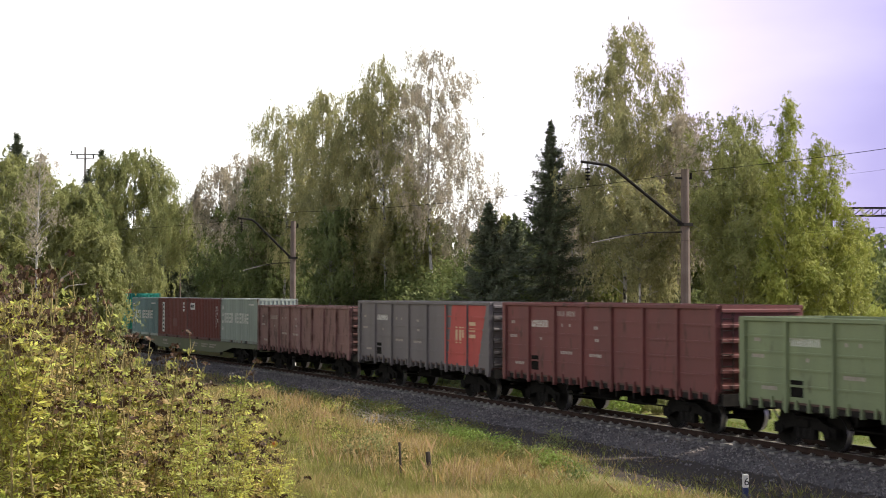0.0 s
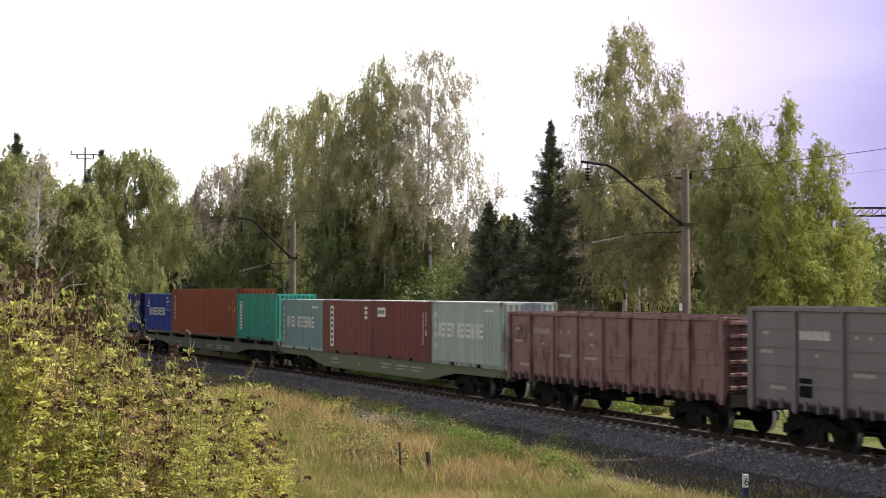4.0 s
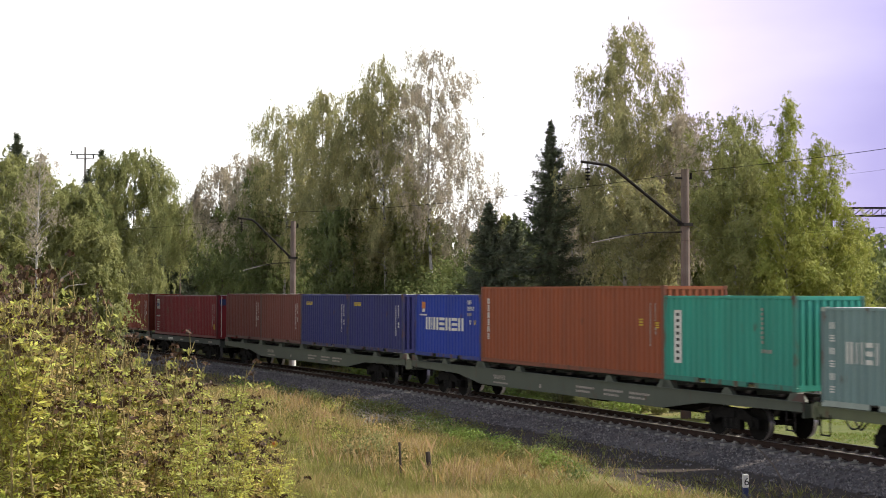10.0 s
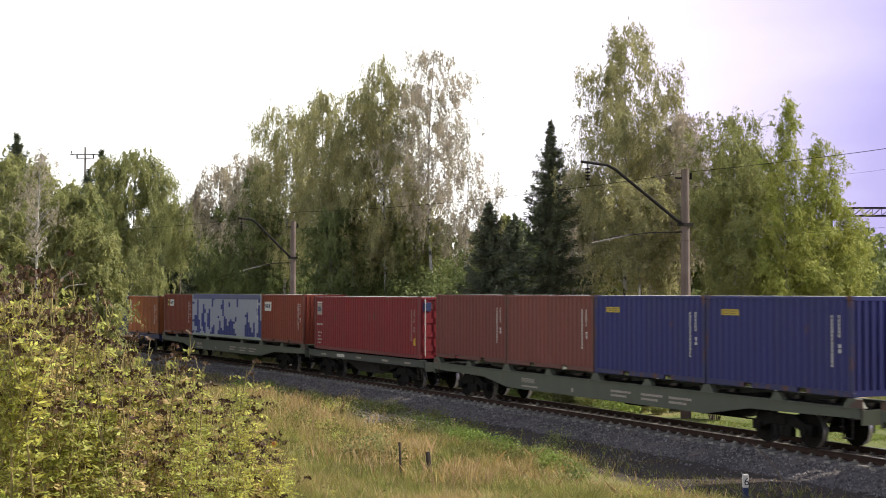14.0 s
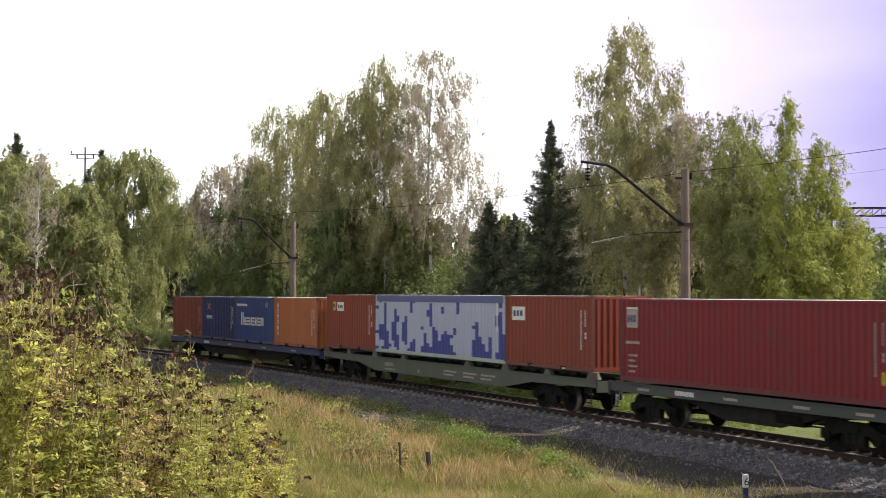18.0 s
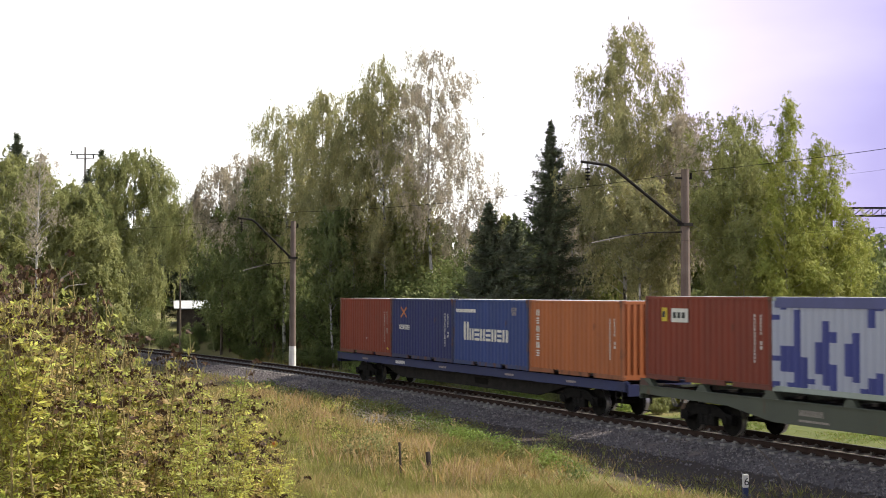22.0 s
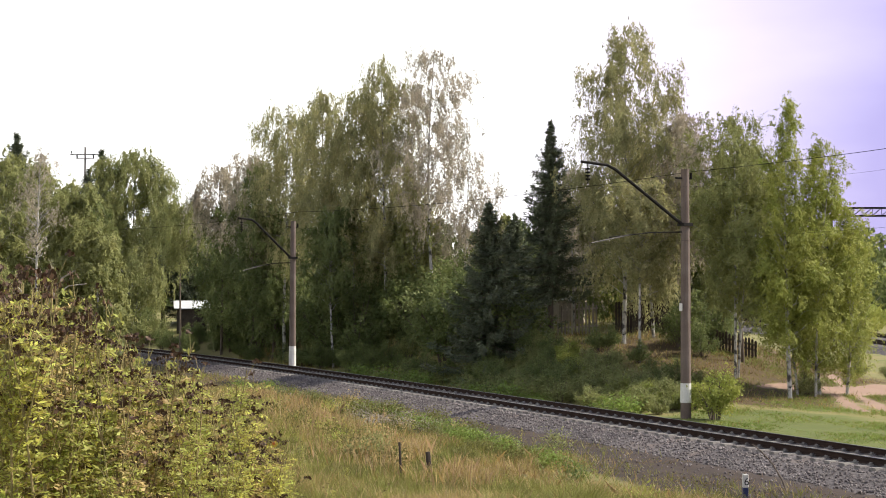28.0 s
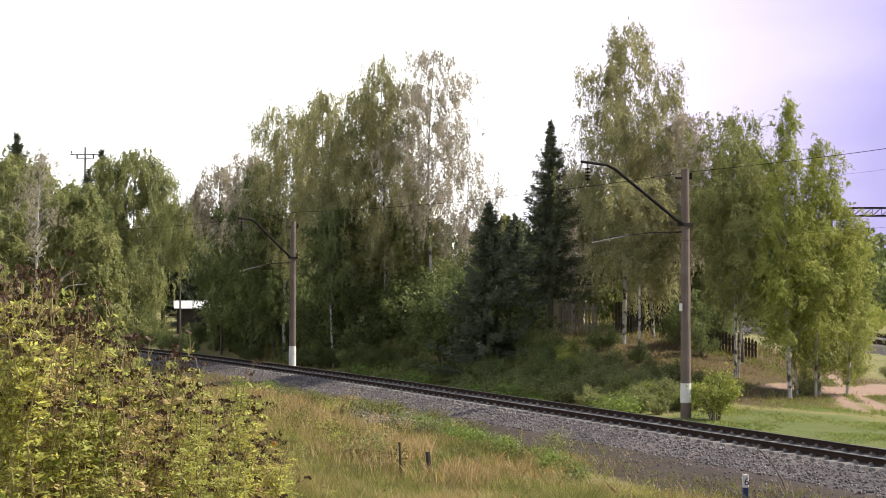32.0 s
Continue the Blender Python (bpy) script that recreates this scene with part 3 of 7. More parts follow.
def gondola(u, name_label, mat, top, panels, style):
    """High-sided open wagon; its near side is -y, its front +x."""
    w = thing("gondola_wagon", Matrix(), name_label, "freight wagon", "freight wagons of the train")
    L, hw, zb = 6.42, 1.52, 1.26
    wheels = []
    part("floor", boxes((-L, L, -hw + 0.02, hw - 0.02, 1.20, 1.30)), P_INSIDE, w)
    post_x = [-L + 0.12 + i * (2 * L - 0.24) / 7 for i in range(8)] if panels == 7 else [-L + 0.12 + i * (2 * L - 0.24) / 8 for i in range(9)]
    for side in (-1, 1):
        bm = boxes((-L, L, min(side * hw, side * (hw - 0.05)), max(side * hw, side * (hw - 0.05)), zb, top - 0.08))
        wall = part("side_wall", bm, mat, w)
        for k in range(1, 5):
            z = zb + (top - zb) * k / 5.2
            a, b = sorted((side * (hw - 0.01), side * (hw + 0.035)))
            for i in range(len(post_x) - 1):
                x1 = post_x[i + 1] - 0.10
                if style == "band" and side < 0 and i > 4:
                    edge = 5.35 + 0.7 * k / 5.2
                    part("rib", boxes((post_x[i] + 0.10, min(x1, edge), a, b, z - 0.028, z + 0.028)), P_SCARLET, wall)
                    if edge < x1:
                        part("rib", boxes((edge, x1, a, b, z - 0.028, z + 0.028)), mat, wall)
                else:
                    part("rib", boxes((post_x[i] + 0.10, x1, a, b, z - 0.028, z + 0.028)), mat, wall)
        a, b = sorted((side * (hw - 0.07), side * (hw + 0.08)))
        part("top_rail", boxes((-L - 0.02, L + 0.02, a, b, top - 0.12, top), bevel=0.015), mat, w)
        for i, x in enumerate(post_x):
            a, b = sorted((side * (hw - 0.01), side * (hw + 0.09)))
            wd = 0.055 if 0 < i < len(post_x) - 1 else 0.11
            part("post", prism(bmesh.new(), [(x - wd, top - 0.1), (x + wd, top - 0.1), (x + wd, zb - 0.10), (x + wd * 0.5, zb - 0.3), (x - wd * 0.5, zb - 0.3), (x - wd, zb - 0.10)], a, b), mat, w)
        for i in range(26):
            x = -L + 0.35 + i * (2 * L - 0.7) / 25
            a, b = sorted((side * (hw - 0.10), side * (hw + 0.05)))
            part("hatch_lug", boxes((x - 0.032, x + 0.032, a, b, zb - 0.20 - 0.05 * (i % 2), zb + 0.01 + 0.045 * (i % 3))), mat, w)
        a, b = sorted((side * (hw - 0.16), side * (hw - 0.04)))
        part("lower_sill", boxes((-L, L, a, b, zb - 0.22, zb)), M_STEEL, w)
    for e in (-1, 1):
        a, b = sorted((e * L, e * (L - 0.05)))
        end = part("end_wall", boxes((a, b, -hw + 0.06, hw - 0.06, zb, top - 0.08)), mat, w)
        for k in range(6):
            z = zb + 0.18 + k * (top - zb - 0.35) / 5
            a, b = sorted((e * (L - 0.01), e * (L + 0.10)))
            part("end_rib", boxes((a, b, -hw + 0.08, hw - 0.08, z - 0.06, z + 0.06), bevel=0.02), mat, end)
        a, b = sorted((e * (L - 0.07), e * (L + 0.07)))
        part("top_rail", boxes((a, b, -hw + 0.08, hw - 0.08, top - 0.12, top)), mat, w)
        a, b = sorted((e * (L - 0.3), e * (L + 0.12)))
        part("buffer_beam", boxes((a, b, -hw + 0.1, hw - 0.1, 0.90, 1.24)), M_STEEL, w)
        coupler(w, e * (L - 0.05), e)
        lad = bmesh.new()
        for k in range(7):
            z = zb + 0.1 + k * 0.34
            rod(lad, (e * (L + 0.12), -hw + 0.05, z), (e * (L + 0.12), -hw + 0.45, z), 0.013, 5)
        for y in (-hw + 0.05, -hw + 0.45):
            rod(lad, (e * (L + 0.12), y, zb), (e * (L + 0.12), y, top - 0.2), 0.016, 5)
        part("ladder", lad, M_STEEL, w)
        bogie(w, e * 4.33, wheels)
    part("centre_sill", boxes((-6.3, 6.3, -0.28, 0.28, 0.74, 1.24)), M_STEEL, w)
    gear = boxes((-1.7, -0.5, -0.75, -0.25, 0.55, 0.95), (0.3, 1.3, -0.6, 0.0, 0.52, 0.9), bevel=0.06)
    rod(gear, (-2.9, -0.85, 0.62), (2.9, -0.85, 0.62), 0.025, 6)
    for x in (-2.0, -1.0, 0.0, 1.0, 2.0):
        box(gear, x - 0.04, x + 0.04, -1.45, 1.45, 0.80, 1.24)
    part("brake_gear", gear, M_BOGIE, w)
    near = -hw - 0.0
    mark = lambda x, z, wd, h, g, m: bars(w, x, z, wd, h, g, near, m)
    p = post_x
    H = top - zb
    mark(p[1] + 0.14, zb + H * 0.66, [0.11] * 8, 0.27, 0.035, M_WHITE if style != "old" else M_FADED)
    for px, zf, n_l in ((p[0] + 0.35, 0.50, 4), (p[0] + 0.75, 0.12, 5), (p[2] + 0.35, 0.31, 6), (p[3] + 0.4, 0.30, 6), (p[3] + 0.7, 0.66, 2), (p[3] + 0.75, 0.50, 2), (p[2] + 0.4, 0.68, 1), (p[2] + 0.9, 0.68, 1), (p[1] + 0.75, 0.48, 1), (p[0] + 0.45, 0.70, 2)):
        if px < L - 0.8:
            mark(px, zb + H * zf, [0.10] * n_l, 0.10, 0.03, M_FADED)
    if style != "old":
        part("number_board", plate(bmesh.new(), p[1] + 0.12, p[1] + 0.62, zb + H * 0.06, zb + H * 0.26, near), M_BOGIE, w)
    if style == "band":
        bb = bmesh.new()
        z0, z1 = zb + 0.02, top - 0.13
        prism(bb, [(2.75, z0), (3.15, z1), (6.05, z1), (5.35, z0)], near - 0.003, near + 0.001)
        band = part("painted_band", bb, P_SCARLET, w, "slanted scarlet band on the grey side")
        for i in (5, 6):
            part("band_post", boxes((p[i] - 0.057, p[i] + 0.057, near - 0.094, near - 0.088, z0 + 0.02, z1)), P_SCARLET, band)
        for k, (x0, x1, z0, z1) in enumerate(((3.45, 3.95, 2.15, 2.80), (4.02, 4.40, 2.38, 2.80), (4.62, 5.15, 2.38, 3.0))):
            part("emblem", glyph(bmesh.new(), x0, x1, z0, z1, near - 0.004, (2, 0, 3)[k]), M_TAN, w)
    if style == "maroon":
        mark(p[2] + 0.12, zb + H * 0.82, [0.13, 0.13, 0.13, 0, 0.15, 0.15, 0.15], 0.17, 0.04, M_FADED)
    return w, u, wheels


def flatcar(u, half, mat, style, label):
    """Container flat wagon of half-length `half`."""
    w = thing("container_flat_wagon", Matrix(), label, "freight wagon", "freight wagons of the train")
    wheels = []
    bx = half - 3.2 if half > 9 else half - 2.3
    hw = 1.25
    for side in (-1, 1):
        a, b = sorted((side * hw, side * (hw - 0.07)))
        if style == "belly":
            out = [(-half, 0.98), (-half, 1.22), (half, 1.22), (half, 0.98), (bx - 1.2, 0.92), (bx - 3.2, 0.62), (-bx + 3.2, 0.62), (-bx + 1.2, 0.92)]
        elif style == "deep":
            out = [(-half, 0.92), (-half, 1.17), (half, 1.17), (half, 0.92), (bx - 1.0, 0.90), (bx - 3.4, 0.50), (-bx + 3.4, 0.50), (-bx + 1.0, 0.90)]
        else:
            out = [(-half, 0.96), (-half, 1.24), (half, 1.24), (half, 0.96)]
        part("side_sill", prism(bmesh.new(), out, a, b), mat, w)
        a, b = sorted((side * (hw - 0.12), side * (hw + 0.05)))
        part("sill_flange", boxes((-half, half, a, b, out[1][1], out[1][1] + 0.03)), mat, w)
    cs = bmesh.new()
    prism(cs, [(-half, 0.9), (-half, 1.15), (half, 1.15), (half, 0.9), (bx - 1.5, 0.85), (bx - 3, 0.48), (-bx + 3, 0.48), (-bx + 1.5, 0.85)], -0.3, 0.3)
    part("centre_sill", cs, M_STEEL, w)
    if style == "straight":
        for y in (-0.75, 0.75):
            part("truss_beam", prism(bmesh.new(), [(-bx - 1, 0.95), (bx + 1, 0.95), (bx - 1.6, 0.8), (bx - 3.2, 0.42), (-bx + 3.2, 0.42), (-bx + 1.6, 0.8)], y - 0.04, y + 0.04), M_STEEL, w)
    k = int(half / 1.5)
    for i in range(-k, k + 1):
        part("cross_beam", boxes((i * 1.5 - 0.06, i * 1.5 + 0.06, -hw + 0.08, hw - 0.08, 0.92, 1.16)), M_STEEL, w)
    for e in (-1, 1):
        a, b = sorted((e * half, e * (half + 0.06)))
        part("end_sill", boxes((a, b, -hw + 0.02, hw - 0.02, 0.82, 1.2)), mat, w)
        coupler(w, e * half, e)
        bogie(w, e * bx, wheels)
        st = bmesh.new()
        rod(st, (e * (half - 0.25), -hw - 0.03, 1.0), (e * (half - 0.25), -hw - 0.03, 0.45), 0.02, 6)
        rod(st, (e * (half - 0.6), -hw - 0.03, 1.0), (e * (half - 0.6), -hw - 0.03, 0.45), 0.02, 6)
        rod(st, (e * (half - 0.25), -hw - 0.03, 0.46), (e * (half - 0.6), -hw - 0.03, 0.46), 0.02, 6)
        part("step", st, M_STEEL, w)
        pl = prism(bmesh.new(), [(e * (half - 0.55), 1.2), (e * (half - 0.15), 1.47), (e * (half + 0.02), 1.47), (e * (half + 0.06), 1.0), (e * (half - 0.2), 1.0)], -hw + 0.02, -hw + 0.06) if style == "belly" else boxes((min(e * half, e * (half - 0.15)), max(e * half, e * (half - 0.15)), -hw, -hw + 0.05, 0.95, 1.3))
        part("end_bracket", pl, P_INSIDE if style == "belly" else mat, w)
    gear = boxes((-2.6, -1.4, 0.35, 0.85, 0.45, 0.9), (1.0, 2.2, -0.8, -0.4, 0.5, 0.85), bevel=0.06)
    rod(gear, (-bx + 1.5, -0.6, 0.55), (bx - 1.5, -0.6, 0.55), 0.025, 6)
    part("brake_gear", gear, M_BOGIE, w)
    y = -hw
    zc = 0.86 if style == "straight" else 0.80
    def mark(x, z, n_l, h, m=M_FADED, wd=0.10):
        bars(w, x, z, [wd] * n_l, h, 0.03, y, m)
    if style == "straight":
        mark(-half * 0.45, 1.04, 8, 0.14, M_WHITE, 0.09)
        for x in (-half * 0.75, -half * 0.1, half * 0.35, half * 0.7):
            mark(x, 1.06, 5, 0.08)
    else:
        mark(-half * 0.40, 0.88, 8, 0.16, M_FADED, 0.09)
        mark(-half * 0.40, 0.72, 9, 0.06)
        for x in (half * 0.08, half * 0.22, half * 0.34):
            mark(x, 0.92, 9, 0.07), mark(x, 0.78, 7, 0.07)
        mark(-half * 0.12, 0.74, 1, 0.14, M_FADED, 0.12)
    return w, u, wheels


FRAMES = {}


def coat(name, base, **kw):
    """Container paint, with a grimier one for posts, castings and rails."""
    m = paint(name, base, **kw)
    FRAMES[m.name] = paint(name.replace("_paint", "_frame_paint"), tuple(v * 0.62 + 0.012 for v in base), wear=0.54)
    return m


def container(u, z, L, H, mat, label, style, dark=None, rail=None):
    """Corrugated steel container; near side -y, front +x; base at z."""
    c = thing("shipping_container", Matrix(), label, "shipping container", "containers on the train")
    h, W = L / 2, 1.219
    pitch = 0.2775
    frame_mat = FRAMES.get(mat.name, mat)
    dark = dark or frame_mat
    for side in (-1, 1):
        bm = bmesh.new()
        x, prof = -h + 0.10, []
        n_c = int((L - 0.22) / pitch)
        step = (L - 0.2) / n_c
        for i in range(n_c):
            prof += [(x, 0.0), (x + step * 0.28, 0.0), (x + step * 0.46, 0.044), (x + step * 0.80, 0.044)]
            x += step
        prof.append((h - 0.10, 0.0))
        lo = [bm.verts.new((a, side * (W - 0.008 - d), 0.15)) for a, d in prof]
        hi = [bm.verts.new((a, side * (W - 0.008 - d), H - 0.08)) for a, d in prof]
        for i in range(len(prof) - 1):
            bm.faces.new((lo[i], lo[i + 1], hi[i + 1], hi[i]) if side < 0 else (lo[i + 1], lo[i], hi[i], hi[i + 1]))
        part("side_wall", bm, mat, c)
        a, b = sorted((side * W, side * (W - 0.06)))
        part("top_rail", boxes((-h + 0.1, h - 0.1, a, b, H - (0.30 if rail else 0.085), H - 0.012)), rail or mat, c)
        br = bmesh.new()
        stops = [-h + 0.1, -1.3, -0.95, 0.95, 1.3, h - 0.1] if L < 8 else [-h + 0.1, h - 0.1]
        for i in range(0, len(stops), 2):
            box(br, stops[i], stops[i + 1], a, b, 0.015, 0.16)
        part("bottom_rail", br, dark or mat, c)
        if L < 8:
            part("fork_pocket", boxes((-1.3, -0.95, a * 0.97, b * 0.97, 0.13, 0.16), (0.95, 1.3, a * 0.97, b * 0.97, 0.13, 0.16)), M_BLACK, c)
        for e in (-1, 1):
            a2, b2 = sorted((e * h, e * (h - 0.13)))
            a3, b3 = sorted((side * W, side * (W - 0.10)))
            part("corner_post", boxes((a2, b2, a3, b3, 0.12, H - 0.12)), frame_mat, c)
            for z0 in (0.0, H - 0.118):
                a4, b4 = sorted((e * (h + 0.003), e * (h - 0.178)))
                a5, b5 = sorted((side * (W + 0.003), side * (W - 0.162)))
                part("corner_casting", boxes((a4, b4, a5, b5, z0, z0 + 0.118), bevel=0.012), dark or mat, c)
    roof = bmesh.new()
    nr = int(L / 0.42)
    st = (L - 0.2) / nr
    prof = []
    for i in range(nr):
        x = -h + 0.1 + i * st
        prof += [(x, 0), (x + st * 0.4, 0), (x + st * 0.5, 0.02), (x + st * 0.9, 0.02)]
    prof.append((h - 0.1, 0))
    lo = [roof.verts.new((a, -W + 0.03, H - 0.030 + d)) for a, d in prof]
    hi = [roof.verts.new((a, W - 0.03, H - 0.030 + d)) for a, d in prof]
    for i in range(len(prof) - 1):
        roof.faces.new((lo[i], lo[i + 1], hi[i + 1], hi[i]))
    # near-white roof colour holds the grazing sheen off the steel
    part("roof", roof, M_ROOF if style != "plain_roof" else mat, c)
    part("floor", boxes((-h + 0.1, h - 0.1, -W + 0.05, W - 0.05, 0.10, 0.16)), M_STEEL, c)
    for e in (-1, 1):
        x = e * (h - 0.02)
        a, b = sorted((e * (h - 0.005), e * (h - 0.09)))
        part("end_header", boxes((a, b, -W + 0.1, W - 0.1, H - 0.12, H - 0.012)), mat, c)
        part("end_sill", boxes((a, b, -W + 0.1, W - 0.1, 0.015, 0.17)), mat, c)
        if style == "doors" and e > 0:
            for k in (-1, 1):
                y0, y1 = sorted((k * 0.01, k * (W - 0.1)))
                dr = part("door", boxes((h - 0.09, h - 0.035, y0, y1, 0.17, H - 0.12), bevel=0.01), mat, c)
                rb = bmesh.new()
                for j in range(4):
                    zz = 0.42 + j * (H - 0.85) / 3
                    box(rb, h - 0.04, h - 0.015, y0 + 0.08, y1 - 0.08, zz - 0.10, zz + 0.10)
                part("door_panel", rb, mat, dr)
                for j in (0.3, 0.75):
                    yy = k * W * j
                    part("locking_bar", rod(bmesh.new(), (h + 0.02, yy, 0.1), (h + 0.02, yy, H - 0.08), 0.02, 6), M_WHITE, dr)
            part("sticker", boxes((h - 0.010, h - 0.004, -1.02, -0.62, H - 0.62, H - 0.24)), M_SIGNBLUE, c)
            part("sticker", boxes((h - 0.010, h - 0.004, -0.30, -0.05, H - 0.52, H - 0.34)), M_WHITE, c)
            continue
        bm = bmesh.new()
        prof = []
        k, y = 9, -W + 0.10
        st = (2 * W - 0.2) / k
        for i in range(k):
            prof += [(y, 0.045), (y + st * 0.3, 0.045), (y + st * 0.42, 0.0), (y + st * 0.88, 0.0)]
            y += st
        prof.append((W - 0.10, 0.045))
        lo = [bm.verts.new((e * (h - 0.012 - d), a, 0.16)) for a, d in prof]
        hi = [bm.verts.new((e * (h - 0.012 - d), a, H - 0.10)) for a, d in prof]
        for i in range(len(prof) - 1):
            bm.faces.new((lo[i], lo[i + 1], hi[i + 1], hi[i]) if e > 0 else (lo[i + 1], lo[i], hi[i], hi[i + 1]))
        part("end_wall", bm, mat, c)
    return c, u, z


Y_SIDE = -1.216


def word(c, x, z, widths, height, gap, mat):
    bars(c, x, z, widths, height, gap, Y_SIDE, mat)


def column(c, x, z, n, size, gap, mat, width=None):
    """Letters one below another, from the top at z."""
    bm = bmesh.new()
    for i in range(n):
        zz = z - i * (size + gap)
        if size >= 0.15:
            glyph(bm, x, x + (width or size), zz - size, zz, Y_SIDE, i + n)
        else:
            plate(bm, x, x + (width or size), zz - size, zz, Y_SIDE)
        if size >= 0.15:
            part("letter_bar", bm, mat, c)
            bm = bmesh.new()
    if size < 0.15:
        part("marking", bm, mat, c)["kind"] = "stuff"
    else:
        bm.free()


def codes(c, h, H, mat=None):
    """Two columns of small code letters near the front end."""
    mat = mat or M_WHITE
    column(c, h - 0.75, H - 0.40, 14, 0.08, 0.018, mat, 0.045)
    column(c, h - 0.48, H - 0.40, 6, 0.08, 0.018, mat, 0.04)
    column(c, h - 0.48, H - 1.15, 2, 0.10, 0.03, mat, 0.07)


def sign(c, x, z, wd, ht, face, ink, n):
    part("panel_sign", plate(bmesh.new(), x, x + wd, z, z + ht, Y_SIDE), face, c)
    bm = bmesh.new()
    for i in range(n):
        plate(bm, x + wd * (0.1 + 0.8 * i / n), x + wd * (0.1 + 0.8 * (i + 0.7) / n), z + ht * 0.3, z + ht * 0.72, Y_SIDE - 0.004)
    part("marking", bm, ink, c)["kind"] = "stuff"


TRAIN_WAGONS, TRAIN_BOXES = [], []


def build_train():
    W, B = TRAIN_WAGONS, TRAIN_BOXES
    W.append(gondola(133.72, "olive green steel gondola wagon with chipped paint", P_GREENG, 3.50, 7, "green"))
    W.append(gondola(119.80, "maroon steel gondola wagon with faded white lettering", P_MAROON, 3.80, 7, "maroon"))
    W.append(gondola(105.88, "grey steel gondola wagon with a slanted scarlet band", P_GREY, 3.78, 7, "band"))
    W.append(gondola(91.96, "worn brown steel gondola wagon with rusty ribs", P_BROWNG, 3.46, 8, "old"))
    W.append(flatcar(72.22, 12.45, P_OLIVE, "deep", "olive green fish-bellied container flat wagon"))
    W.append(flatcar(46.80, 12.45, P_GREEN, "belly", "grey-green container flat wagon with raised container stands"))
    W.append(flatcar(21.15, 12.45, P_GREEN, "belly", "grey-green container flat wagon with raised container stands"))
    W.append(flatcar(1.05, 6.75, P_GREYW, "straight", "short dark grey container flat wagon"))
    W.append(flatcar(-18.95, 12.45, P_GREEN, "belly", "grey-green container flat wagon with raised container stands"))
    W.append(flatcar(-44.67, 12.5, P_BLUEW, "straight", "long dark blue container flat wagon at the end of the train"))

    stands = ((5, (-12.15, -6.2, -6.0, 6.05, 6.3, 12.1)), (6, (-12.15, -6.2, 0.0, 6.1, 12.1)), (8, (-12.1, -6.2, 6.1, 12.1)))
    for i, xs in stands:
        w = W[i][0]
        for x in xs:
            for side in (-1, 1):
                a, b = sorted((side * 1.22, side * 1.02))
                part("container_stand", prism(bmesh.new(), [(x - 0.34, 1.24), (x - 0.13, 1.48), (x + 0.13, 1.48), (x + 0.34, 1.24)], a, b), P_GREEN, w)
        for x in (-9.3, -3.1, 3.0, 9.2):
            part("folded_stop", prism(bmesh.new(), [(x - 0.28, 1.24), (x - 0.1, 1.44), (x + 0.1, 1.44), (x + 0.28, 1.24)], -1.22, -1.05), P_GREEN, w)

    maroon = coat("maroon_container_paint", (0.145, 0.040, 0.034))
    maroon2 = coat("brown_container_paint", (0.165, 0.050, 0.040))
    redbrown = coat("red_brown_container_paint", (0.20, 0.040, 0.022))
    orange = coat("rust_orange_container_paint", (0.27, 0.068, 0.026))
    tan = coat("faded_orange_container_paint", (0.38, 0.12, 0.042))
    navy = coat("navy_container_paint", (0.026, 0.028, 0.125))
    navy2 = coat("dull_navy_container_paint", (0.028, 0.034, 0.115))
    royal = coat("royal_blue_container_paint", (0.018, 0.045, 0.30))
    steelblue = coat("worn_blue_container_paint", (0.038, 0.062, 0.19))
    teal = coat("teal_container_paint", (0.036, 0.275, 0.205))
    greygreen = coat("pale_grey_green_container_paint", (0.31, 0.35, 0.31), wear=0.68)
    bluegrey = coat("blue_grey_container_paint", (0.175, 0.255, 0.25), wear=0.62)
    crimson = coat("crimson_container_paint", (0.175, 0.0145, 0.020), wear=0.60)
    patchy = patchy_material()
    S, LG = 6.058, 12.192

    def add(u0, z, L, H, mat, label, style="plain", dark=None, rail=None):
        r = container(u0 + L / 2, z, L, H, mat, label, style, dark, rail)
        B.append(r)
        return r[0]

    # first container wagon
    z = 1.20
    c = add(78.33, z, S, 2.591, greygreen, "pale grey-green container with large white lettering")
    word(c, -2.35, 1.15, [0.22, 0.22, 0.08, 0.24, 0.24, 0, 0.22, 0.22, 0.08, 0.22, 0.22, 0.08, 0.24, 0.22], 0.58, 0.09, M_WHITE)
    column(c, -2.75, 2.15, 4, 0.20, 0.22, M_WHITE), word(c, 1.6, 2.2, [0.07] * 8, 0.09, 0.03, M_WHITE)
    c = add(72.18, z, S, 2.591, maroon, "dark maroon container with a small white panel")
    sign(c, -2.45, 1.85, 0.85, 0.42, M_WHITE, M_BLACK, 3), codes(c, S / 2, 2.5)
    c = add(66.05, z, S, 2.591, maroon2, "red-brown container with a tall white name panel")
    part("panel_sign", plate(bmesh.new(), -2.05, -1.62, 0.32, 2.3, Y_SIDE), M_WHITE, c)
    for i in range(7):
        part("letter_bar", plate(bmesh.new(), -1.96, -1.71, 2.18 - i * 0.265 - 0.14, 2.18 - i * 0.265, Y_SIDE - 0.004), M_BLACK, c)
    column(c, 2.2, 2.3, 3, 0.14, 0.08, M_WHITE, 0.3), part("patch", plate(bmesh.new(), 0.2, 1.1, 0.75, 1.25, Y_SIDE), maroon, c)
    c = add(59.98, z, S, 2.591, bluegrey, "weathered blue-grey container with large white lettering", dark=greygreen)
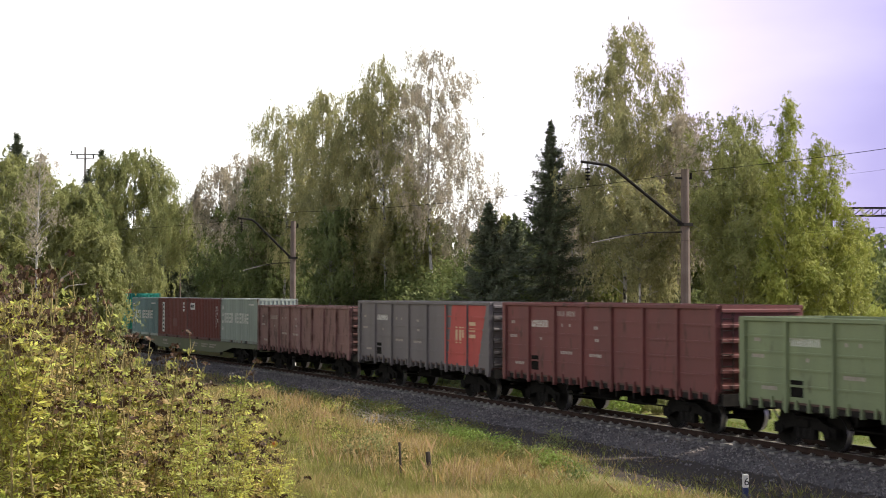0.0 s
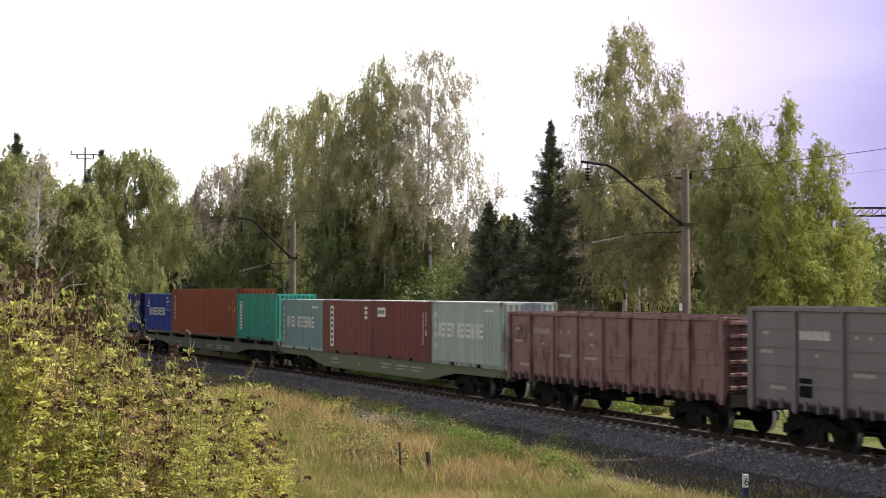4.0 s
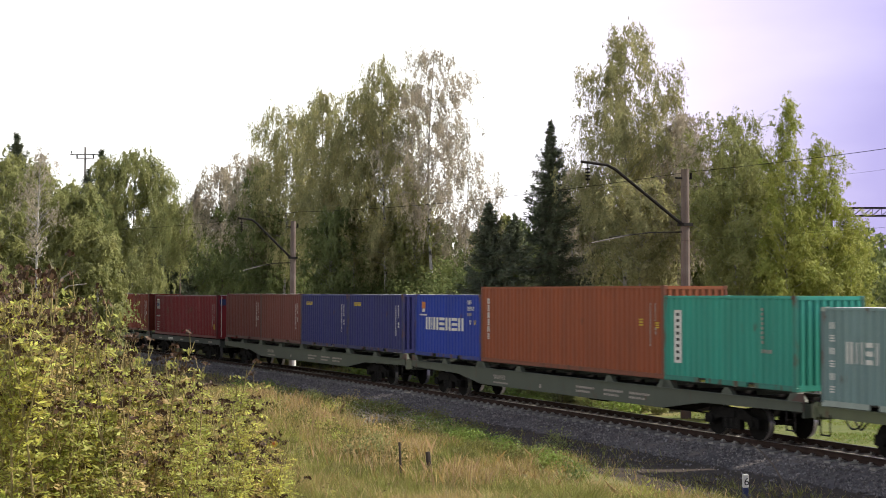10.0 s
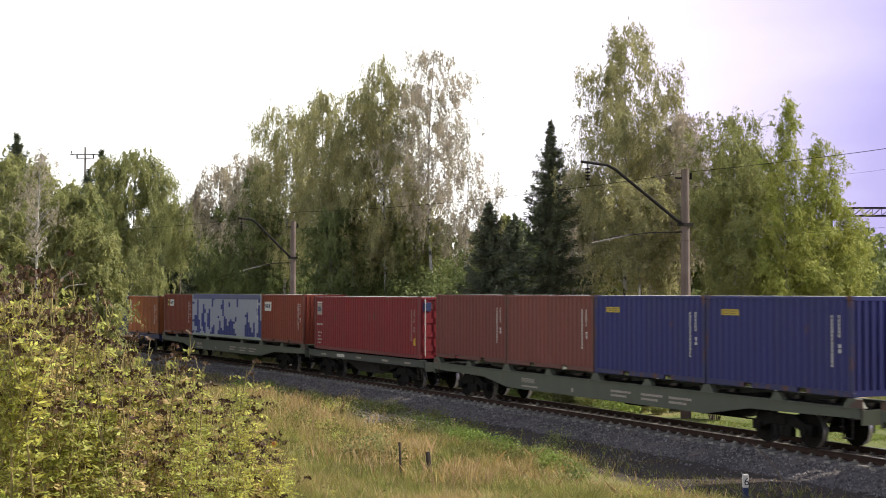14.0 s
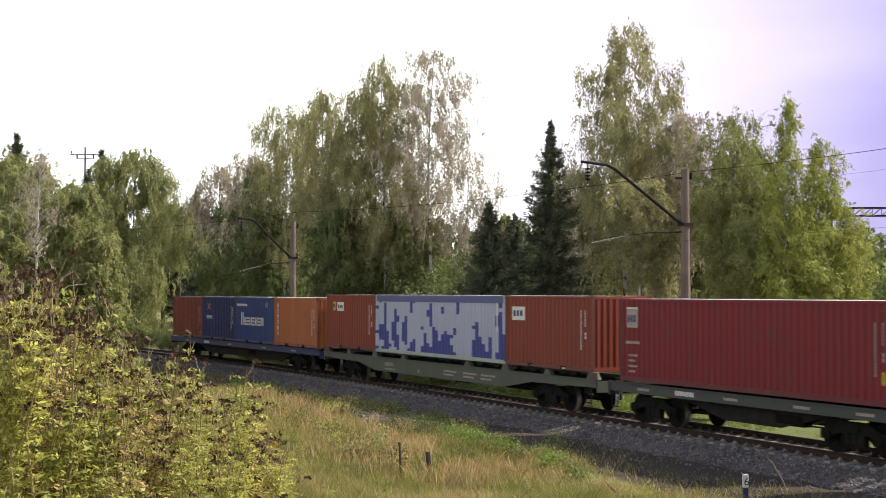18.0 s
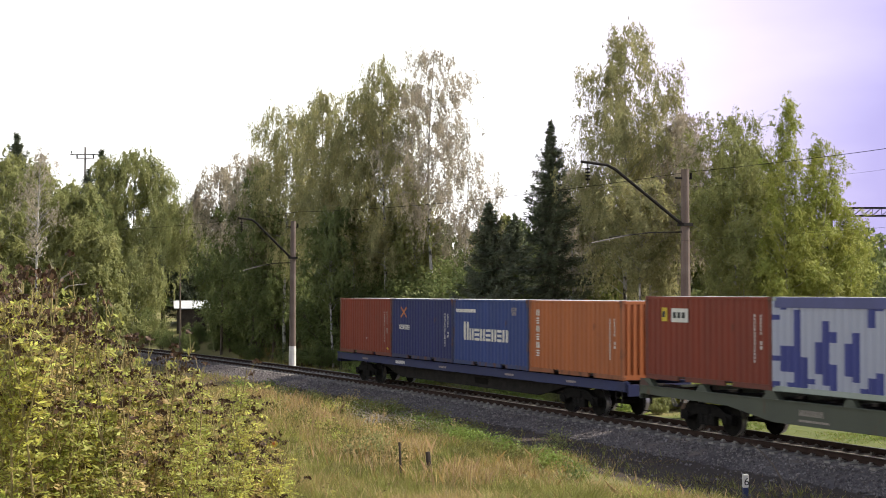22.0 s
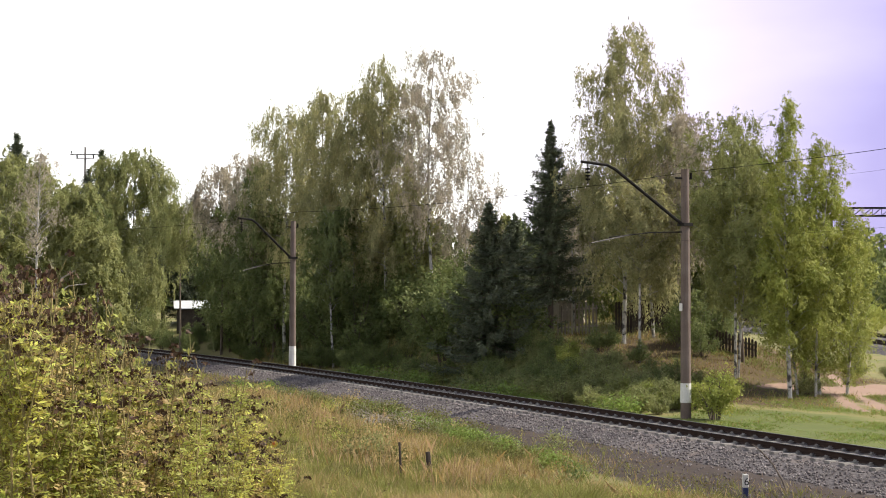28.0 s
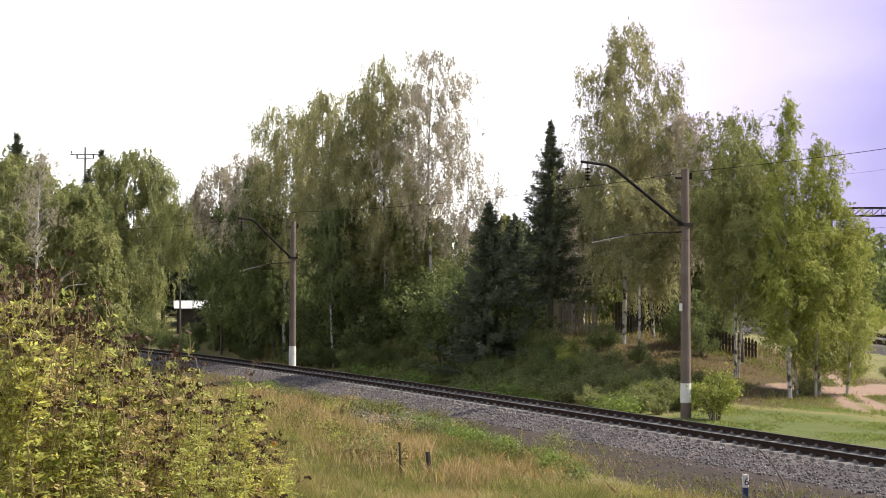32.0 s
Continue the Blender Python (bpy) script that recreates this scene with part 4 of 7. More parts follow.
    word(c, -2.1, 1.15, [0.24, 0.08, 0.08, 0.24, 0.10, 0, 0.24, 0.24, 0.08, 0.24, 0.24, 0.08, 0.26, 0.24], 0.56, 0.10, M_WHITE)
    column(c, -2.7, 2.2, 6, 0.17, 0.16, M_WHITE), word(c, 1.5, 2.15, [0.07] * 9, 0.09, 0.03, M_WHITE)
    # second
    z = 1.485
    c = add(52.92, z, S, 2.591, teal, "teal container with a tall white name panel", "plain_roof")
    part("panel_sign", plate(bmesh.new(), -2.5, -2.12, 0.55, 2.15, Y_SIDE), M_WHITE, c)
    for i in range(8):
        part("letter_bar", plate(bmesh.new(), -2.39, -2.23, 2.06 - i * 0.19 - 0.09, 2.06 - i * 0.19, Y_SIDE - 0.004), M_BLACK, c)
    column(c, 1.6, 2.25, 8, 0.08, 0.05, M_FADED), word(c, 1.6, 1.0, [0.07] * 4, 0.1, 0.05, M_FADED)
    c = add(40.72, z, LG, 2.896, orange, "long rust-orange high container with small white lettering", "plain_roof")
    column(c, -5.55, 2.45, 6, 0.21, 0.06, M_WHITE, 0.17)
    codes(c, LG / 2, 2.75, M_FADED), column(c, 4.75, 1.85, 1, 0.22, 0.1, M_YELLOW), column(c, 5.65, 1.75, 1, 0.18, 0.1, M_YELLOW)
    c = add(34.62, z, S, 2.591, royal, "bright royal blue container with bold white lettering")
    word(c, -1.95, 1.12, [0.42, 0.11, 0.46, 0.50, 0.46, 0.50, 0.46], 0.52, 0.10, M_WHITE)
    part("emblem", plate(bmesh.new(), -2.35, -2.0, 2.0, 2.28, Y_SIDE), M_ORANGE, c), part("emblem", plate(bmesh.new(), -2.3, -2.05, 1.85, 1.99, Y_SIDE), M_WHITE, c)
    word(c, -2.55, 1.70, [0.1] * 6, 0.06, 0.02, M_WHITE), word(c, 1.9, 2.2, [0.09] * 3, 0.16, 0.04, M_WHITE), word(c, 1.9, 1.95, [0.09] * 5, 0.16, 0.03, M_WHITE)
    word(c, 1.9, 1.74, [0.09] * 3, 0.12, 0.04, M_FADED), word(c, 2.1, 1.4, [0.12], 0.18, 0.3, M_WHITE), word(c, 2.5, 1.4, [0.12], 0.18, 0.3, M_YELLOW)
    # third
    for k, u0 in enumerate((27.22, 21.1)):
        c = add(u0, z, S, 2.591, navy, "navy blue container with small yellow lettering")
        word(c, -2.3, 2.03, [0.14] * 5, 0.17, 0.02, M_YELLOW), codes(c, S / 2, 2.5)
    c = add(14.98, z, S, 2.591, maroon2, "brown container with thin white code columns")
    codes(c, S / 2, 2.5)
    c = add(8.86, z, S, 2.591, maroon, "dark brown container with thin white code columns")
    codes(c, S / 2, 2.5)
    # the lone long red one
    c = add(-5.05, 1.32, LG, 2.65, crimson, "long crimson container with barred doors at its front", "doors")
    sign(c, -5.7, 1.72, 0.62, 0.56, M_FADED, M_SIGNBLUE, 3)
    word(c, -5.7, 2.30, [0.14] * 4, 0.07, 0.02, M_WHITE), word(c, -5.75, 1.2, [0.1] * 6, 0.09, 0.03, M_FADED)
    for i in range(4):
        word(c, -5.6, 0.80 - i * 0.17, [0.1] * (4 - i % 2), 0.07, 0.03, M_FADED)
    word(c, 5.6, 0.55, [0.14], 0.32, 0.1, M_YELLOW), codes(c, LG / 2, 2.5, M_FADED)
    # fifth
    z = 1.46
    c = add(-12.82, z, S, 2.591, redbrown, "red-brown container with a white logo panel")
    sign(c, -2.5, 1.68, 0.95, 0.50, M_WHITE, M_SIGNBLUE, 3), codes(c, S / 2, 2.5)
    c = add(-25.05, z, LG, 2.591, patchy, "long blue container with blocky worn white patches", "plain", greygreen, paint("dusty_violet_blue_paint", (0.09, 0.095, 0.22)))
    part("code_strip", plate(bmesh.new(), 5.45, 5.52, 1.2, 2.3, Y_SIDE), M_WHITE, c)
    c = add(-31.13, z, S, 2.591, redbrown, "red-brown container with two small white stickers")
    sign(c, -2.15, 1.82, 0.28, 0.42, M_YELLOW, M_BLACK, 1), sign(c, -1.65, 1.80, 0.85, 0.42, M_WHITE, M_BLACK, 3), codes(c, S / 2, 2.5)
    # last wagon
    z = 1.30
    c = add(-38.55, z, S, 2.591, tan, "faded orange container with a white vertical name")
    column(c, -2.5, 2.25, 6, 0.22, 0.07, M_WHITE, 0.20), codes(c, S / 2, 2.4)
    c = add(-44.68, z, S, 2.591, steelblue, "worn blue container with bold white lettering")
    word(c, -2.1, 0.98, [0.40], 0.72, 0.06, M_WHITE), word(c, -1.62, 0.98, [0.34, 0.40, 0.38, 0.38, 0.38, 0.34, 0.42], 0.46, 0.08, M_WHITE)
    word(c, -2.8, 2.07, [0.13] * 11, 0.13, 0.025, M_WHITE), word(c, 1.8, 2.0, [0.08] * 3, 0.3, 0.05, M_FADED)
    c = add(-50.81, z, S, 2.591, navy2, "dull navy container with an orange crossed emblem")
    bm = bmesh.new()
    for k in (-1, 1):
        box(bm, -0.36, 0.36, -0.003, 0.003, -0.035, 0.035)
        bmesh.ops.rotate(bm, verts=bm.verts[-8:], cent=(0, 0, 0), matrix=Matrix.Rotation(k * 0.62, 3, "Y"))
    bmesh.ops.translate(bm, verts=bm.verts[:], vec=(-1.75, Y_SIDE, 2.0))
    part("emblem", bm, M_ORANGE, c)
    word(c, -2.2, 1.25, [0.15] * 6, 0.20, 0.03, M_WHITE), codes(c, S / 2, 2.4)
    c = add(-56.94, z, S, 2.591, redbrown, "rust-red container at the end of the train")
    codes(c, S / 2, 2.4, M_FADED), word(c, 2.6, 0.3, [0.12], 0.1, 0.1, M_YELLOW), word(c, 0.2, 0.7, [0.09], 0.09, 0.1, M_FADED)


build_train()

# ---- poles, wires, far structures ----
def catenary_pole(x, y, z, height, white0=0.5, white1=1.25, reach=1.0):
    """Tapered concrete pole with whitewashed foot and a tubular bracket towards the track."""
    px, py, h = on_line(float(beside(x, y)[1][0]))
    way = (Vector((px, py, 0)) - Vector((x, y, 0))).normalized()
    p = thing("catenary_pole", pose(x, y, z, 0, 0, math.degrees(math.atan2(way.y, way.x))), "brown-grey concrete catenary pole with a whitewashed foot and steel bracket", "pole", "catenary poles")
    part("shaft", rod(bmesh.new(), (0, 0, -0.6), (0, 0, height), 0.21, 14, 0.155), M_CONCRETE, p)
    part("whitewashed_foot", rod(bmesh.new(), (0, 0, white0), (0, 0, white1), 0.218, 14, 0.210), M_WHITEWASH, p)
    arm = [(0.15, 0, height - 2.15), (3.25 * reach, 0, height - 0.12), (3.6 * reach, 0, height + 0.02), (4.75 * reach, 0, height + 0.10)]
    ob = new("bracket_arm", tubes_mesh("bracket_arm", [tube(arm, [0.065, 0.065, 0.06, 0.05], 8)], M_STEEL))
    ob.parent = p
    ins = bmesh.new()
    for k in range(4):
        rod(ins, (4.45 * reach, 0, height - 0.14 - 0.13 * k), (4.45 * reach, 0, height - 0.19 - 0.13 * k), 0.10, 10)
    rod(ins, (4.45 * reach, 0, height + 0.08), (4.45 * reach, 0, height - 0.72), 0.02, 6)
    part("insulator", ins, M_STEEL, p)
    reg = [(0.15, 0, height - 2.45), (1.6 * reach, 0, height - 2.5), (3.5 * reach, 0, height - 2.72)]
    ob = new("registration_rod", tubes_mesh("registration_rod", [tube(reg, [0.028, 0.028, 0.022], 6)], M_STEEL))
    ob.parent = p
    part("registration_arm", rod(bmesh.new(), (2.5 * reach, 0, height - 2.60), (4.3 * reach, 0, height - 2.95), 0.022, 6), M_SLEEPER, p)
    cl = boxes((-0.22, 0.22, -0.22, 0.22, height - 2.22, height - 2.10))
    rod(cl, (-0.32, 0, height - 0.35), (0.45, 0, height - 0.35), 0.035, 6)
    rod(cl, (-0.28, 0, height - 0.35), (-0.28, 0, height - 0.12), 0.05, 8)
    part("clamp", cl, M_STEEL, p)
    return p


POLES = [catenary_pole(9.45, 53.0, -0.6, 9.58), catenary_pole(-8.83, 80.0, -0.6, 8.95, 0.3, 1.6, 0.72), catenary_pole(21.5, 23.0, -0.4, 10.2), catenary_pole(-31.0, 107.0, -0.6, 9.3)]
part("number_plate", boxes((0.215, 0.225, -0.10, 0.10, 4.05, 4.35), bevel=0.003), M_WHITEWASH, POLES[0])


def wires():
    pts = [POLES[3], POLES[1], POLES[0], POLES[2]]
    for kind, local, sag, gauge, label in (("contact_wire", (4.2, 0, 6.55), 0.15, 0.003, "dark overhead contact wire"), ("messenger_wire", (4.45, 0, 8.8), 0.9, 0.0025, "dark overhead messenger wire"),
                                    ("feeder_wire", (-0.28, 0, 9.5), 0.3, 0.010, "dark feeder wire along the pole tops")):
        line = []
        for i in range(3):
            a, b = (pts[k].matrix_basis @ Vector(local) for k in (i, i + 1))
            for t in np.linspace(0, 1, 11)[:-1]:
                q = a.lerp(b, t)
                line.append(q - Vector((0, 0, sag * 4 * t * (1 - t))))
        line.append(pts[3].matrix_basis @ Vector(local))
        tagged(new(kind, tubes_mesh(kind, [tube(line, [gauge] * len(line), 5)], M_STEEL)), label, "wire")


wires()


def gantry():
    """Lattice beam over the second line, on two masts."""
    g = thing("signal_gantry", pose(0, 0, 0), "dark lattice steel portal over the distant railway line", "gantry")
    y, x0, x1, z = 130.0, 36.5, 58.0, 11.6
    for zz in (z, z + 0.75):
        for yy in (y - 0.4, y + 0.4):
            part("chord", boxes((x0, x1, yy - 0.06, yy + 0.06, zz - 0.07, zz + 0.07)), M_STEEL, g)
    lat = bmesh.new()
    n = 24
    for i in range(n):
        a, b = x0 + (x1 - x0) * i / n, x0 + (x1 - x0) * (i + 1) / n
        rod(lat, (a, y - 0.4, z), (b, y - 0.4, z + 0.75), 0.04, 5)
        rod(lat, (b, y - 0.4, z), (b, y - 0.4, z + 0.75), 0.03, 5)
    part("lattice", lat, M_STEEL, g)
    for x in (x0 + 0.5, x1 - 0.5):
        part("mast", boxes((x - 0.25, x + 0.25, y - 0.25, y + 0.25, -1.2, z)), M_STEEL, g)


gantry()


def utility_pole():
    x, y = -39.6, 150.0
    z = height_at(x, y)
    p = thing("utility_pole", pose(x, y, z), "tall distant utility pole with two cross-arms", "pole")
    part("shaft", rod(bmesh.new(), (0, 0, -0.5), (0, 0, 20.2 - z), 0.18, 10, 0.11), M_SLEEPER, p)
    for zz, w in ((19.4, 1.7), (18.9, 1.0)):
        part("cross_arm", boxes((-w, w, -0.06, 0.06, zz - z - 0.06, zz - z + 0.06)), M_SLEEPER, p)
        ib = bmesh.new()
        for k in (-0.9, 0.9):
            rod(ib, (w * k, 0, zz - z + 0.1), (w * k, 0, zz - z + 0.4), 0.09, 6)
        part("insulator", ib, M_STEEL, p)


utility_pole()


def picket_fence(x0, y0, x1, y1, height, label, gap=0.17, mat=M_WOOD, width=0.10):
    L = math.hypot(x1 - x0, y1 - y0)
    z0, z1 = height_at(x0, y0), height_at(x1, y1)
    f = thing("wooden_fence", pose(x0, y0, z0, 0, 0, math.degrees(math.atan2(y1 - y0, x1 - x0))), label, "fence")
    slope = (z1 - z0) / L
    for zz in (0.4, height - 0.35):
        part("rail", prism(bmesh.new(), [(0, zz), (0, zz + 0.09), (L, zz + 0.09 + slope * L), (L, zz + slope * L)], 0.03, 0.08), mat, f)
    k = int(L / gap)
    for i in range(k + 1):
        x = i * gap
        h = height + random.uniform(-0.12, 0.1)
        b = slope * x
        part("picket", prism(bmesh.new(), [(x, b - 0.1), (x, b + h - 0.06), (x + width / 2, b + h), (x + width, b + h - 0.06), (x + width, b - 0.1)], 0.0, 0.025), mat, f)


picket_fence(6.6, 78.5, 8.9, 78.0, 1.75, "grey weathered picket fence on the bank", 0.20)
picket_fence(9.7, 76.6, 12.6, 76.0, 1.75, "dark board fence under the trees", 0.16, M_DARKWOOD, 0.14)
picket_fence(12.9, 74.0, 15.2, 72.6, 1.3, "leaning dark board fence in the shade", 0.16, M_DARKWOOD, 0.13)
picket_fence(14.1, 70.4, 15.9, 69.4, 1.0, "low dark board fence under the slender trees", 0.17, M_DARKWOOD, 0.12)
picket_fence(3.0, 86.0, 6.2, 84.0, 1.6, "grey weathered fence behind the spruces", 0.22)


def shed(x, y, w, d, h, turn, label, roof_mat, wall_mat, eave=0.3):
    z = height_at(x, y)
    s = thing("shed", pose(x, y, z, 0, 0, turn), label, "shed")
    n = max(6, int(w / 0.3))
    for i in range(n):
        a = -w / 2 + w * i / n
        part("board", boxes((a + 0.006, a + w / n - 0.006, -d / 2 - 0.02, -d / 2 + 0.01, -0.3, h)), wall_mat, s)
    part("wall", boxes((-w / 2, w / 2, -d / 2 + 0.012, -d / 2 + 0.1, -0.3, h)), wall_mat, s)
    part("wall", boxes((-w / 2, w / 2, d / 2 - 0.1, d / 2, -0.3, h + 0.5)), wall_mat, s)
    for e in (-1, 1):
        a, b = sorted((e * w / 2, e * (w / 2 - 0.1)))
        bm = bmesh.new()
        prism(bm, [(-d / 2 + 0.1, -0.3), (-d / 2 + 0.1, h), (d / 2 - 0.1, h + 0.5), (d / 2 - 0.1, -0.3)], a, b)
        bmesh.ops.rotate(bm, verts=bm.verts[:], cent=(0, 0, 0), matrix=Matrix.Rotation(math.pi / 2, 3, "Z"))
        bmesh.ops.scale(bm, verts=bm.verts[:], vec=(-1, 1, 1))
        bmesh.ops.recalc_face_normals(bm, faces=bm.faces[:])
        part("wall", bm, wall_mat, s)
    bm = bmesh.new()
    v = [bm.verts.new(p) for p in ((-w / 2 - eave, -d / 2 - eave, h - 0.05), (w / 2 + eave, -d / 2 - eave, h - 0.05), (w / 2 + eave, d / 2 + eave, h + 0.62), (-w / 2 - eave, d / 2 + eave, h + 0.62))]
    f = bm.faces.new(v)
    r = bmesh.ops.extrude_face_region(bm, geom=[f])
    bmesh.ops.translate(bm, verts=[g for g in r["geom"] if isinstance(g, bmesh.types.BMVert)], vec=(0, 0, 0.06))
    bmesh.ops.recalc_face_normals(bm, faces=bm.faces[:])
    part("roof", bm, roof_mat, s)


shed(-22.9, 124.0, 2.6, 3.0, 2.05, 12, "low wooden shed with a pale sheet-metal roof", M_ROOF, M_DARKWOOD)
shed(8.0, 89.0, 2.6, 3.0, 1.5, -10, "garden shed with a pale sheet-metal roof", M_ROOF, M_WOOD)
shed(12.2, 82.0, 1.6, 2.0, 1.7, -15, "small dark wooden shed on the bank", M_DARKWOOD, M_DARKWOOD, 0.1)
shed(0.6, 92.0, 2.6, 2.4, 1.5, 5, "garden shed with a pale sheet-metal roof", M_ROOF, M_DARKWOOD)

# ---- trees ----
def tree_thing(x, y, name, label, woody, crown, turn=0.0, scale=1.0, group="trees behind the railway", sink=0.05):
    t = thing(name, pose(x, y, height_at(x, y) - sink, 0, 0, turn), label, "tree", group)
    t.scale = (scale, scale, scale)
    for n, me in (("trunk", woody), ("crown", crown)):
        o = new(n, me)
        o.parent = t
    return t


def crown_width(k, crest):
    """Half-width of a birch crown, as a share of its widest, at the share k of the crown's height."""
    return (0.50 + 0.50 * min(1, k / 0.28)) * max(0.0, 1 - k ** (2.3 + 1.6 * crest)) ** (0.62 - 0.5 * min(crest, 0)) + 0.06


def birch_meshes(seed, H, R, base, count, leaf_mat, droop=1.0, size=0.13, thin=0.0, bark=None, lean=0.0, stems=1, crest=0.0, dense=3.0):
    """A birch: trunk(s), rising limbs, and curtains of hanging twigs with small leaves along them."""
    rng = np.random.default_rng(seed)
    wood, spots, outs, spans, heights, hubs = [], [], [], [], [], []
    for st in range(stems):
        a0 = rng.uniform(0, 6.28)
        off = Vector((math.cos(a0), math.sin(a0), 0)) * (0 if stems == 1 else rng.uniform(0.15, 0.55))
        hh = H * (0.985 if st == 0 else rng.uniform(0.72, 0.93))
        tip = off * (1 + 1.6 * (stems > 1)) + Vector((lean * hh + rng.normal(0, 0.008) * hh, rng.normal(0, 0.02) * hh, hh))
        bend = Vector((rng.normal(0, 0.16), rng.normal(0, 0.16), 0))
        r0 = (0.0052 * hh + 0.03) / (1 if stems == 1 else 1.4)
        ts = np.linspace(0, 1, 12)
        axis_at = lambda t: off.lerp(tip, t) + bend * math.sin(t * 3.1)
        wood.append(tube([axis_at(t) - Vector((0, 0, 0.3 if t == 0 else 0)) for t in ts], [r0 * (1 - 0.95 * t) + 0.008 for t in ts], 7))
        n_limb = int((84 if stems == 1 else 46) * (1 - 0.2 * thin))
        for i in range(n_limb):
            k = ((i + rng.uniform(0, 1)) / n_limb) ** 0.9 * 0.985
            t = base + (1 - base) * k
            az = i * 2.4 + rng.uniform(-0.5, 0.5)
            span = R * crown_width(k, crest) * rng.uniform(0.62, 1.12)
            p0 = axis_at(t)
            rise = min(span * rng.uniform(0.45, 1.0) + 0.3 * k, (hh - p0.z) * 0.95 + 0.05)
            d = Vector((math.cos(az), math.sin(az), 0))
            pts = [p0 + d * span * q + Vector((0, 0, rise * (q * 1.35 - 0.62 * q * q * droop))) + Vector(rng.normal(0, 0.04, 3)) for q in (0, 0.2, 0.42, 0.64, 0.84, 1.0)]
            rl = max(0.010, 0.26 * r0 * (1 - 0.8 * k))
            wood.append(tube(pts, [rl, rl * 0.8, rl * 0.62, rl * 0.45, rl * 0.3, 0.006], 5))
            n_s = max(3, int(3 + 3.2 * span))
            for q in np.sort(rng.uniform(0.25, 1.0, n_s)):
                j = min(4, int(q * 5))
                spots.append(pts[j].lerp(pts[j + 1], q * 5 - j))
                outs.append(d), spans.append(span), heights.append(k), hubs.append(p0)
    spots, outs, spans, heights, hubs = (np.array(v, float) for v in (spots, outs, spans, heights, hubs))
    # twigs hang in curtains from some of the limbs, with gaps between
    per, n_l = 5, 14
    tufts = max(4, int(count * dense * (1 - 0.3 * thin)) // (per * n_l))
    pick = rng.choice(len(spots), tufts, p=(spans + 0.5) / (spans + 0.5).sum())
    c0 = spots[pick] + rng.normal(0, 1, (tufts, 3)) * (0.08 + 0.10 * spans[pick, None]) * np.array((1, 1, 0.9))
    k_t = heights[pick]
    ln_t = rng.uniform(0.55, 1.7, tufts) * (0.35 + 0.75 * droop) * (1.0 - 0.45 * k_t)
    sway = outs[pick] * rng.uniform(0.0, 0.3, (tufts, 1)) + rng.normal(0, 0.10, (tufts, 3))
    start = c0[:, None] + rng.normal(0, 1, (tufts, per, 3)) * np.array((0.10, 0.10, 0.16))
    ln = ln_t[:, None] * rng.uniform(0.5, 1.15, (tufts, per))
    out = sway[:, None] + rng.normal(0, 0.06 + 0.55 * max(0.0, 1 - droop), (tufts, per, 3))
    q = rng.uniform(0, 1, (tufts, per, n_l, 1))
    arch = 0.22 * (1 - (1 - np.minimum(q * 4, 1)) ** 2)
    pos = start[:, :, None] + out[:, :, None] * q * ln[..., None, None] + outs[pick][:, None, None] * arch * droop
    pos[..., 2:] -= q ** 1.25 * ln[..., None, None] * (0.35 + 0.65 * droop)
    pos += rng.normal(0, 0.045, pos.shape)
    hub = np.broadcast_to(hubs[pick][:, None, None], pos.shape)
    face = pos - hub
    face[..., 2] *= 0.4
    face /= np.linalg.norm(face, axis=-1, keepdims=True) + 1e-6
    near = pos - c0[:, None, None]
    near[..., 2] *= 0.3
    near /= np.linalg.norm(near, axis=-1, keepdims=True) + 1e-6
    face = face * 0.6 + near * 0.5 + np.array((0, 0, 0.45))
    along = np.broadcast_to((np.array((0, 0, -1.0)) * (0.35 + 0.6 * droop) + out * 0.8)[:, :, None], pos.shape)
    at, along, face = pos.reshape(-1, 3), along.reshape(-1, 3), face.reshape(-1, 3)
    keep = at[:, 2] > 0.4
    at, along, face = at[keep], along[keep], face[keep]
    crown = poly_mesh("crown", leaf_polys(rng, at, along, size * 1.25, size * 0.58, three=True, face=face), 3, leaf_mat)
    return tubes_mesh("trunk", wood, bark or M_BARK), crown


